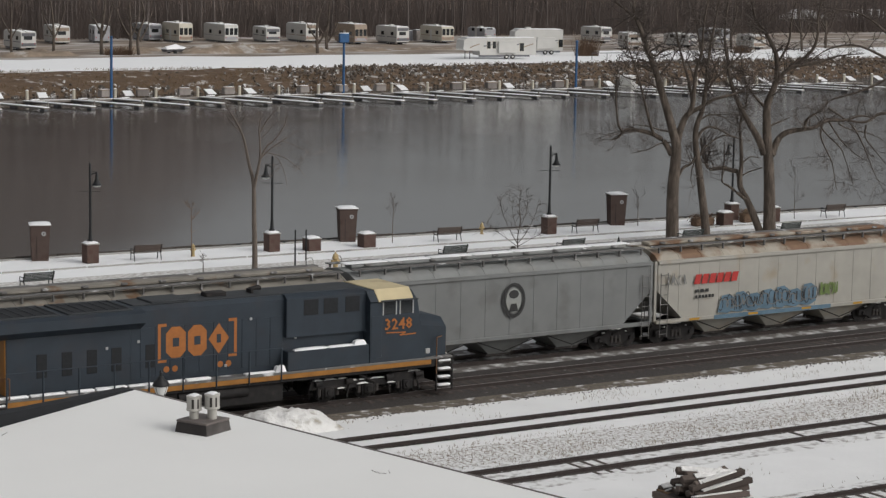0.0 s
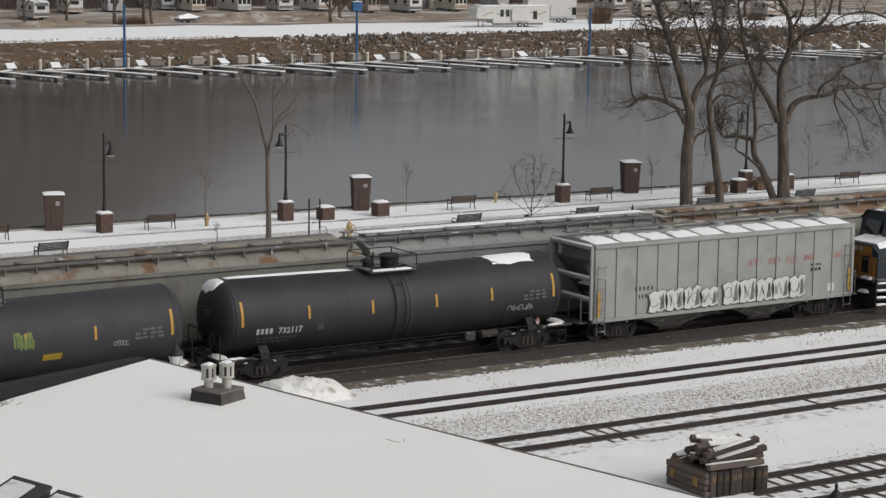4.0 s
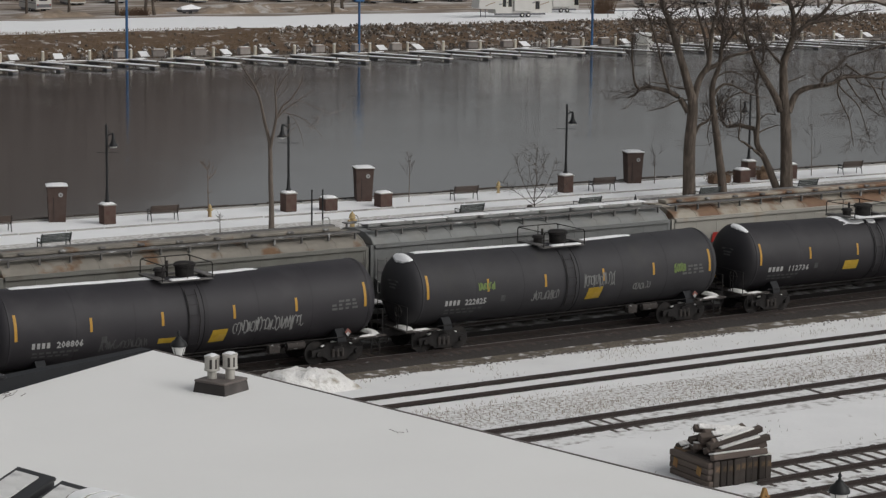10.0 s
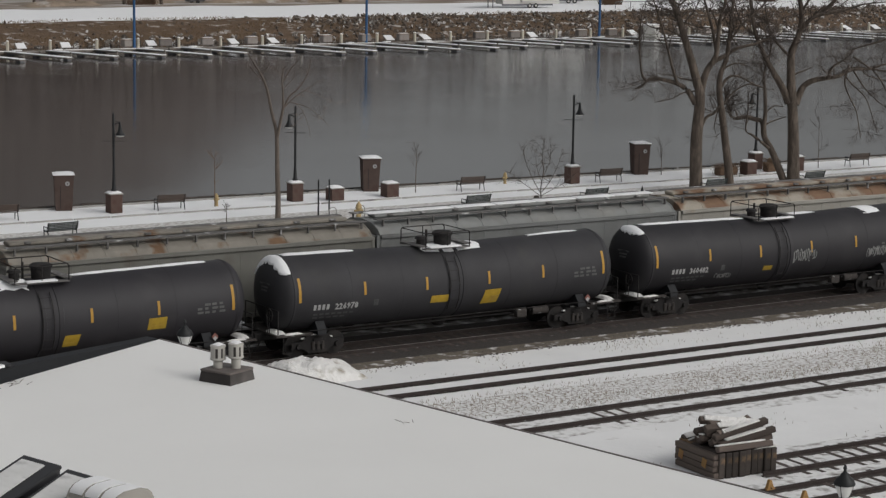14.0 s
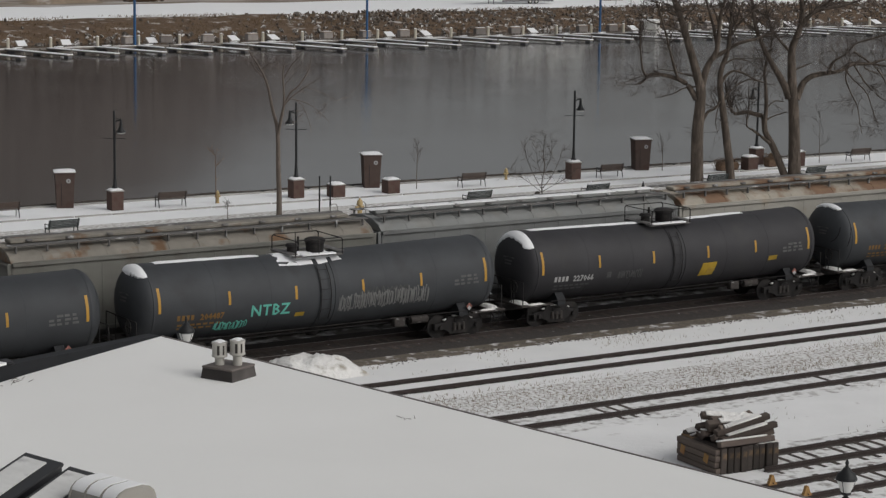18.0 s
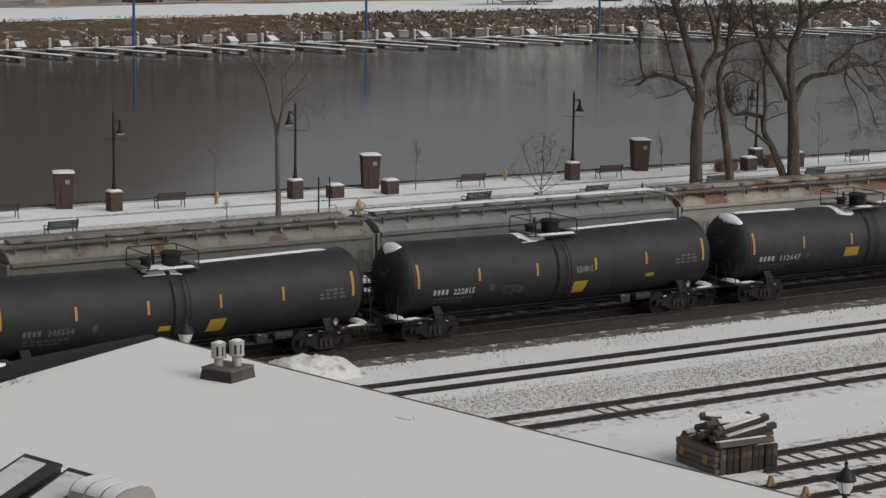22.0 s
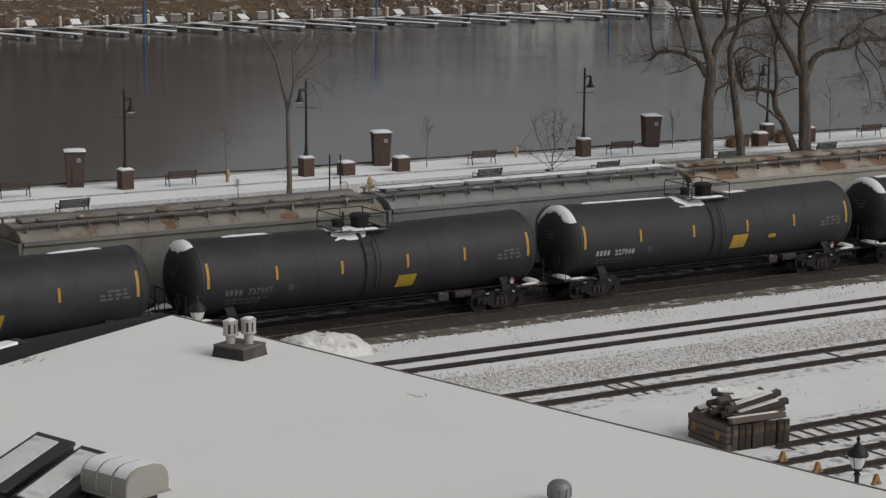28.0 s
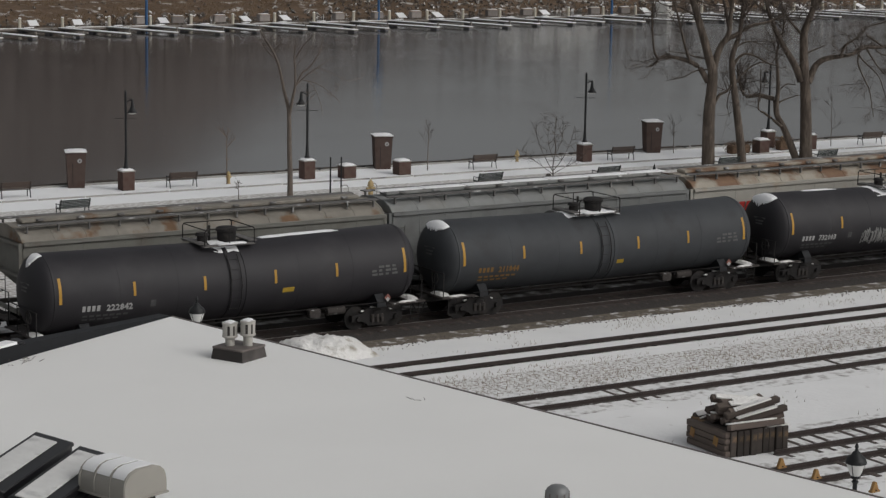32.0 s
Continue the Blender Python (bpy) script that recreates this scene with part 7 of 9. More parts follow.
big_tree(95.7, 107.4, "bare shade tree with twin trunks rising from one foot", [
    ([(0.5, 0.0), (0.47, 1.16), (0.39, 3.0), (0.27, 4.85), (0.14, 6.13), (0.05, 7.41), (0.03, 8.51), (0.29, 9.32), (0.54, 10.16), (0.56, 11.44), (0.22, 12.41), (-0.41, 13.41), (-0.99, 14.23), (-1.45, 16.6)], 0.47, 0.06, 0.52),
    ([(0.0, 0.0), (-0.61, 1.5), (-1.02, 2.38), (-1.45, 3.15), (-1.6, 4.06), (-2.09, 4.25), (-2.75, 4.37), (-3.48, 4.28), (-3.76, 4.75), (-3.97, 5.37), (-4.1, 6.3)], 0.27, 0.06, 0.65),
    ([(-1.5, 3.2), (-1.54, 3.8), (-1.49, 4.8), (-1.59, 6.2), (-1.69, 7.0), (-1.55, 7.92), (-1.3, 8.84), (-1.5, 10.4)], 0.19, 0.04, 0.45),
    ([(-1.15, 2.4), (-1.85, 2.95), (-2.3, 3.27), (-2.68, 3.56), (-2.55, 4.78), (-2.57, 6.06)], 0.12, 0.03, 0.5),
    ([(-0.01, 5.39), (-0.25, 5.94), (-0.65, 6.66), (-1.12, 7.38), (-1.6, 8.18), (-2.12, 9.19), (-2.53, 10.27), (-2.77, 11.54), (-3.02, 13.16), (-2.84, 16.0)], 0.29, 0.05, 0.4),
    ([(0.45, 5.3), (0.83, 6.26), (1.29, 6.71), (1.9, 6.91), (2.52, 7.0), (3.28, 7.16), (4.07, 7.55), (5.16, 7.61), (6.24, 7.93), (6.98, 7.8)], 0.25, 0.04, 0.45),
    ([(2.44, 6.99), (2.6, 7.62), (2.95, 7.96), (3.59, 8.41), (4.0, 8.97)], 0.13, 0.03, 0.3),
    ([(0.13, 7.12), (0.56, 7.35), (0.99, 7.51), (1.56, 7.81)], 0.08, 0.02, 0.4),
    ([(0.48, 9.98), (0.93, 10.57), (1.35, 10.95), (2.06, 11.18), (2.97, 11.35), (3.69, 11.55), (4.4, 11.82), (6.04, 12.0)], 0.19, 0.03, 0.3),
    ([(1.7, 11.1), (2.4, 11.74), (2.88, 12.37), (3.06, 13.31), (2.98, 14.22), (3.11, 15.12), (3.3, 17.0)], 0.14, 0.04, 0.25),
    ([(0.0, 8.32), (-0.57, 8.86), (-1.15, 9.57), (-1.63, 10.66), (-1.91, 12.1)], 0.12, 0.03, 0.3),
    ([(-1.52, 3.88), (-0.98, 4.19), (-0.12, 4.47)], 0.06, 0.03, 0.9),
    ([(-1.38, 4.81), (-0.95, 5.18), (-0.37, 5.13)], 0.05, 0.03, 0.9),
    ([(-2.3, 9.7), (-3.2, 10.4), (-3.7, 11.6), (-4.4, 12.4)], 0.09, 0.02, 0.2),
    ([(0.55, 11.2), (1.2, 12.6), (1.3, 14.4), (1.8, 16.4)], 0.10, 0.03, 0.2),
], 14)
# the drooping crown of a tree that stands past the view's edge
big_tree(107.4, 107.0, "bare weeping tree with drooping branches", [
    ([(0.0, 0.0), (0.1, 4.0), (-0.2, 8.0), (-0.6, 12.0), (-0.8, 16.0)], 0.42, 0.08, 0.4),
    ([(-0.2, 7.6), (-1.4, 7.7), (-2.4, 7.1), (-3.7, 7.2), (-5.0, 7.3), (-5.6, 7.0)], 0.13, 0.03, 0.3),
    ([(-5.2, 7.2), (-5.4, 6.26), (-5.05, 5.32), (-4.55, 4.37), (-4.3, 3.22), (-4.15, 2.5)], 0.075, 0.02, 0.2),
    ([(-5.6, 7.0), (-5.02, 6.27), (-4.02, 5.34), (-3.59, 4.39), (-3.06, 2.9)], 0.075, 0.02, 0.2),
    ([(-5.0, 7.3), (-4.05, 5.91), (-3.05, 4.98), (-2.06, 4.43)], 0.075, 0.02, 0.2),
    ([(-4.92, 8.0), (-3.33, 6.89), (-2.5, 5.57), (-2.07, 4.62), (-1.64, 3.67), (-0.88, 2.35)], 0.08, 0.015, 0.25),
    ([(-4.5, 7.24), (-3.71, 6.69), (-2.16, 6.34), (-1.07, 5.91)], 0.06, 0.02, 0.2),
    ([(-2.34, 6.9), (-2.34, 6.03), (-1.52, 5.02), (-0.71, 4.08)], 0.075, 0.02, 0.2),
    ([(-0.3, 9.6), (-0.84, 10.1), (-2.32, 9.39), (-3.81, 8.86), (-4.75, 8.57), (-5.49, 8.0)], 0.13, 0.03, 0.2),
    ([(-0.4, 11.0), (-3.0, 12.2), (-5.0, 12.0), (-6.4, 11.0)], 0.11, 0.03, 0.2),
    ([(-0.5, 12.4), (-2.4, 14.0), (-4.2, 14.6), (-5.6, 14.2)], 0.10, 0.03, 0.2),
], 19, twig=1.7, per_m=1.7, droop=0.4)
big_tree(58.75, 108.2, "slender bare street tree with a forked crown", [
    ([(-0.02, 0.0), (-0.02, 1.39), (-0.07, 2.83), (-0.09, 4.42), (-0.16, 5.22), (-0.4, 6.17), (-0.63, 7.27), (-0.83, 7.9), (-1.15, 8.52), (-1.47, 9.0), (-1.73, 9.45)], 0.17, 0.03, 0.6),
    ([(-0.1, 4.7), (0.15, 5.86), (0.26, 6.5), (0.25, 7.45), (0.21, 8.08), (0.3, 8.71)], 0.11, 0.025, 0.5),
    ([(0.28, 6.4), (0.57, 7.05), (1.01, 7.44), (1.38, 7.95), (1.62, 8.43), (1.74, 9.07)], 0.065, 0.02, 0.4),
    ([(0.23, 6.35), (0.76, 6.92), (1.39, 7.38), (2.01, 7.78)], 0.045, 0.015, 0.4),
    ([(0.24, 7.9), (0.67, 8.63), (1.05, 9.05), (1.29, 9.31)], 0.04, 0.015, 0.3),
    ([(-0.8, 7.85), (-1.27, 8.27), (-1.63, 8.76)], 0.05, 0.02, 0.3),
    ([(0.6, 6.75), (1.56, 6.5), (2.36, 5.92), (2.84, 5.39)], 0.025, 0.01, 0.3),
    ([(0.9, 6.7), (1.31, 6.3), (1.67, 5.42), (1.77, 4.79)], 0.022, 0.01, 0.3),
    ([(1.4, 7.4), (1.77, 7.33), (2.66, 6.97), (3.29, 6.67)], 0.022, 0.01, 0.3),
], 23, twig=0.9, per_m=1.1, kids=3, bark=YOUNG, droop=0.2)
big_tree(76.8, 108.1, "low spreading bare shrub rising from the snow", [
    ([(0.0, 0.0), (-0.05, 0.9), (0.08, 1.9), (0.0, 2.9), (0.1, 3.9)], 0.045, 0.01, 0.3),
    ([(-0.03, 0.5), (-0.5, 1.3), (-0.95, 2.3), (-1.2, 3.2)], 0.03, 0.008, 0.25),
    ([(0.0, 0.6), (0.5, 1.3), (0.9, 2.2), (1.15, 3.0)], 0.03, 0.008, 0.25),
    ([(-0.03, 0.35), (-0.8, 0.9), (-1.7, 1.5), (-2.3, 1.9)], 0.022, 0.007, 0.25),
    ([(0.0, 0.4), (0.8, 0.85), (1.6, 1.3), (2.0, 1.7)], 0.022, 0.007, 0.25),
    ([(0.0, 1.2), (-0.35, 2.2), (-0.4, 3.4)], 0.022, 0.007, 0.25),
    ([(0.05, 1.5), (0.45, 2.5), (0.5, 3.5)], 0.022, 0.007, 0.25),
], 31, twig=0.85, per_m=4.5, kids=3, depth=1, bark=TWIG, group="saplings")


def sapling(x, y, h, spread, stems, seed, label, mat_=None):
    rg = random.Random(seed)
    t = thing("sapling", label, "young tree", "saplings", pose(x, y, -0.03))
    st, tw = B(), B()
    for k in range(stems):
        a = rg.uniform(0, 6.28)
        o = spread if stems > 1 else 0.06
        line = smooth_line([Vector((0, 0, 0)), Vector((o * 0.3 * math.cos(a), o * 0.3 * math.sin(a), h * rg.uniform(0.3, 0.5))), Vector((o * math.cos(a) * (rg.uniform(0.2, 1.0) if stems > 1 else 1), o * math.sin(a), h * rg.uniform(0.6, 1.0)))])
        limb_tube(st, line, [(0.017 if stems > 1 else 0.028) * (1 - 0.8 * i / len(line)) + 0.006 for i in range(len(line))], 5)
        for i in range(9):
            p = line[rg.randint(2 if stems > 1 else len(line) // 2, len(line) - 1)]
            sprout(tw, p, Vector((rg.uniform(-1, 1), rg.uniform(-1, 1), 0.8)), h * 0.24 * rg.uniform(0.5, 1.3), 0.008, 1, rg, -0.2, 4)
    tagged(part("stem", st, mat_ or YOUNG, t, smooth=60, mend=False), kind="stuff" if stems > 1 else "")
    tagged(part("twig", tw, mat_ or TWIG, t, smooth=0, mend=False), kind="stuff")


sapling(58.0, 114.6, 3.1, 0, 1, 5, "thin young tree with reddish twigs", HEDGE)
sapling(71.85, 114.6, 3.4, 0, 1, 6, "thin bare whip planted by the quay")
sapling(103.8, 113.2, 3.6, 0, 1, 7, "thin young tree with a fine crown")
sapling(55.9, 109.0, 1.2, 0, 1, 8, "short dry weed stalk in the snow")
sapling(91.3, 114.8, 3.0, 0, 1, 9, "thin bent whip beside the kiosk")

# ---- the far bank: docks, stones, campers, woods ----
DOCK_WOOD = mat("weathered_dock_boards", (0.20, 0.18, 0.16), 0.9, vary=0.2, scale=2.0)
RV_WHITE = mat("camper_white", (0.50, 0.49, 0.465), 0.5, vary=0.06, scale=1.0)
RV_CREAM = mat("camper_cream", (0.48, 0.445, 0.37), 0.55, vary=0.08, scale=1.0)
RV_GREY = mat("camper_grey_cover", (0.33, 0.33, 0.34), 0.8, vary=0.15, scale=0.8)
RV_TRIM = mat("camper_dark_trim", (0.13, 0.13, 0.14), 0.6, vary=0.2, scale=2.0)
RV_TAN = mat("camper_tan_trim", (0.28, 0.22, 0.17), 0.6, vary=0.2, scale=2.0)
BLUE_POST = mat("blue_painted_steel", (0.035, 0.10, 0.22), 0.5, vary=0.15, scale=2.0)
STONE = mat("bank_stone", (0.12, 0.105, 0.092), 0.95, vary=0.25, scale=2.0, stain=(0.72, 0.72, 0.71), stain_at=0.60, stain_scale=1.1, per=0.4)
RUBBLE = mat("broken_bank_stone", (0.105, 0.085, 0.07), 0.95, vary=0.3, scale=1.0, stain=(0.62, 0.61, 0.60), stain_at=0.61, stain_scale=0.7)
REED = mat("dry_brown_grass", (0.138, 0.094, 0.055), 0.95, vary=0.35, scale=0.9)
BRUSH = mat("russet_undergrowth", (0.145, 0.118, 0.106), 0.95, vary=0.4, scale=0.12)
FAR_BARK = mat("far_tree_bark", (0.115, 0.097, 0.089), 0.95, vary=0.45, scale=0.07)
FAR_TWIG = mat("far_twigs", (0.112, 0.088, 0.079), 0.95, vary=0.45, scale=0.09)
BOX_GREY = mat("weathered_box_grey", (0.24, 0.215, 0.20), 0.8, vary=0.2, scale=2.0, per=0.35)
TYRE = mat("tyre_rubber", (0.02, 0.02, 0.02), 0.85, vary=0.2, scale=5.0)


def dock_edge(x):
    return 253.2 - 0.03 * (x - 106)


walk_dock = thing("main_dock", "long snow-covered timber dock along the far bank", "dock")
for i in range(20):
    x = 70 + i * 8.6
    part("dock_section", B().box(x + 4.25, dock_edge(x + 4.25) + 0.7, -1.80, 8.5, 1.2, 0.24, 0.04), DOCK_WOOD, walk_dock)
    part("dock_snow", heap(B(), x + 4.0 + 1.2 * math.sin(i * 1.9), dock_edge(x + 4.25) + 0.7, -1.70, 5.6 + 1.4 * math.cos(i * 2.7), 0.9, 0.09, 8, i), DIRTY_SNOW, walk_dock)
rg = random.Random(31)
finger0 = None
for i in range(26):
    x = 88.6 + i * 5.75
    y0 = dock_edge(x)
    if finger0 is None:
        finger0 = thing("finger_dock", "narrow finger dock under snow with a dark edge", "dock", "finger docks", pose(x, y0, 0, 0, 0, 18))
        part("deck", B().box(0, -6.8, -1.74, 0.95, 14.0, 0.14, 0.03), DOCK_WOOD, finger0)
        part("deck_snow", B().box(0, -6.8, -1.63, 0.92, 13.9, 0.10, 0.04), SNOW, finger0)
        for k in (-0.6, -6.5, -13.2):
            part("float", B().box(0, k, -1.9, 0.6, 1.0, 0.3, 0.05), RV_TRIM, finger0)
        part("end_post", B().cyl((0.42, -13.4, -2.6), (0.42, -13.4, -1.05), 0.10, n=8), DOCK_WOOD, finger0)
        part("brace", B().box(0.9, -0.7, -1.5, 1.2, 0.5, 0.10, 0.02, Matrix.Translation((0.0, 0.0, 0.0))), SNOW, finger0)
    else:
        copy_thing(finger0, pose(x + rg.uniform(-0.5, 0.5), y0, 0, 0, 0, 18 + rg.uniform(-2.5, 2.5)) @ Matrix.Diagonal((1, rg.uniform(0.82, 1.06), 1, 1)))
post0 = box0 = ramp0 = None
for i in range(34):
    x = 84.4 + i * 5.75
    y = dock_edge(x)
    m = pose(x + 0.9, y + 1.1, -1.42, 0, 0, rg.uniform(-5, 5))
    if ramp0 is None:
        ramp0 = thing("bank_gangway", "snow-covered gangway from the dock up the bank", "gangway", "dock gangways", m)
        part("deck", B().add([(-0.6, 0, 0), (0.6, 0, 0), (0.85, 1.7, 0.5), (-0.3, 1.7, 0.5), (-0.6, 0, 0.08), (0.6, 0, 0.08), (0.85, 1.7, 0.58), (-0.3, 1.7, 0.58)],
                             [(0, 3, 2, 1), (4, 5, 6, 7), (0, 1, 5, 4), (1, 2, 6, 5), (2, 3, 7, 6), (3, 0, 4, 7)]), SNOW, ramp0, smooth=0)
        part("stringer", B().add([(-0.72, 0, -0.12), (-0.62, 0, -0.12), (-0.32, 1.7, 0.38), (-0.42, 1.7, 0.38), (-0.72, 0, 0.05), (-0.62, 0, 0.05), (-0.32, 1.7, 0.55), (-0.42, 1.7, 0.55)],
                                 [(0, 3, 2, 1), (4, 5, 6, 7), (0, 1, 5, 4), (1, 2, 6, 5), (2, 3, 7, 6), (3, 0, 4, 7)]), DOCK_WOOD, ramp0, smooth=0)
    elif rg.random() < 0.7:
        copy_thing(ramp0, m)
    m = pose(x - 1.1 + rg.uniform(-0.3, 0.3), y + 1.0, -1.42)
    if post0 is None:
        post0 = thing("mooring_post", "pale cream mooring post with a snow cap", "post", "mooring posts", m)
        part("post", B().cyl((0, 0, -1.4), (0, 0, 0.95), 0.2, n=8), RV_CREAM, post0)
        part("post_cap", B().cyl((0, 0, 0.95), (0, 0, 1.05), 0.2, 0.12, n=8), SNOW, post0)
    else:
        copy_thing(post0, m)
    if rg.random() < 0.62:
        m = pose(x + 2.9 + rg.uniform(-0.5, 0.5), y + 1.0, -1.42, 0, 0, rg.uniform(-15, 15))
        if box0 is None:
            box0 = thing("dock_box", "grey-brown dock storage box dusted with snow", "dock box", "dock boxes", m)
            part("box", B().box(0, 0, 0.4, 1.5, 0.9, 0.8, 0.04), BOX_GREY, box0)
            part("lid", B().box(0, 0, 0.84, 1.6, 1.0, 0.09, 0.03), RV_TAN, box0)
            part("lid_snow", B().box(0.1, 0.1, 0.91, 1.2, 0.7, 0.05, 0.02), SNOW, box0)
        else:
            copy_thing(box0, m)

for x, y, h, sign in ((117.1, 253.6, 8.6, 0), (150.3, 252.6, 8.2, 1), (187.5, 250.8, 7.6, 0)):
    t = thing("light_pole", "tall blue steel dock pole", "pole", "blue dock poles", pose(x, y, -2.6))
    part("pole", B().cyl((0, 0, 0), (0, 0, h), 0.18, 0.16, 12), BLUE_POST, t)
    if sign:
        part("sign_box", B().box(-0.05, -0.05, h + 0.1, 1.45, 0.45, 1.25, 0.06), BLUE_POST, t, "blue box sign")
        part("sign_snow", B().box(-0.05, -0.05, h + 0.75, 1.4, 0.42, 0.1, 0.04), SNOW, t)
    else:
        part("pole_cap", B().lathe([(0.22, h), (0.2, h + 0.1), (0.05, h + 0.2)], (0, 0, 0), 12), BLUE_POST, t)

# riprap stones on the slope: the larger as parts of the bank, the rest joined
bank = thing("stone_bank", "stones on the far bank dusted with snow", "riprap", kind="structure")
base_stones = []
for k in range(6):
    r_ = random.Random(70 + k)
    b = B()
    pts = [Vector((r_.gauss(0, 1), r_.gauss(0, 1), r_.gauss(0, 1))).normalized() * r_.uniform(0.75, 1.1) for _ in range(14)]
    bm = bmesh.new()
    for p in pts:
        bm.verts.new(p)
    bmesh.ops.convex_hull(bm, input=bm.verts)
    me = bpy.data.meshes.new("stone")
    bm.to_mesh(me)
    bm.free()
    me.materials.append(STONE)
    base_stones.append(me)


def bank_z(y):
    for (y0, z0), (y1, z1) in zip(((257, -4.5), (262.5, -2.3), (266, -1.2), (271, -0.2), (276, 0.35), (281, 0.55)), ((262.5, -2.3), (266, -1.2), (271, -0.2), (276, 0.35), (281, 0.55), (400, 0.6))):
        if y0 <= y <= y1:
            return z0 + (z1 - z0) * (y - y0) / (y1 - y0)
    return 0.5


for i in range(300):
    x = rg.uniform(146, 262) if i % 6 else rg.uniform(100, 145)
    y = rg.uniform(262.5, 276.5) if x > 148 else rg.uniform(262.3, 266)
    s = rg.uniform(0.2, 0.5)
    ob = part("stone", base_stones[i % 6], None, bank, at=pose(x, y, bank_z(y) + 0.05, rg.uniform(0, 360), rg.uniform(0, 360), 0))
    ob.scale = (s * 1.3, s, s * 0.75)
rubble, wet = B(), []
hull = [[tuple(v.co) for v in me.vertices] for me in base_stones]
hullf = [[tuple(p.vertices) for p in me.polygons] for me in base_stones]
for i in range(3400):
    x = rg.uniform(92, 275)
    y = 262.0 + 14.5 * rg.random() ** (1.7 if x < 150 else 1.0)
    if x < 152 and y > 264.5 and rg.random() < 0.85:
        continue
    s = rg.uniform(0.10, 0.34)
    m = pose(x, y, bank_z(y) + s * 0.25, rg.uniform(0, 360), rg.uniform(0, 360), 0)
    k = i % 6
    rubble.add([m @ Vector((p[0] * s * 1.3, p[1] * s, p[2] * s * 0.8)) for p in hull[k]], hullf[k])
tagged(part("bank_rubble", rubble, RUBBLE, smooth=0, mend=False), "small broken stones on the far bank", "rubble", kind="stuff")
reeds = B()
for i in range(15000):
    x, y = rg.uniform(92, 275), rg.uniform(262.3, 278)
    if x > 150 and rg.random() < 0.25:
        continue
    if noise.noise((x * 0.12, y * 0.25, 2.0)) < -0.12:
        continue
    z = bank_z(y) - 0.05
    h = rg.uniform(0.12, 0.45)
    q = rg.uniform(-0.5, 0.5)
    w = 0.05
    reeds.add([(x - w, y, z), (x + w, y, z), (x + q * 0.6, y + rg.uniform(-0.3, 0.2), z + h)], [(0, 1, 2)])
tagged(part("bank_grass", reeds, REED, smooth=0, mend=False), "matted dry brown grass on the far bank", "grass", kind="stuff")


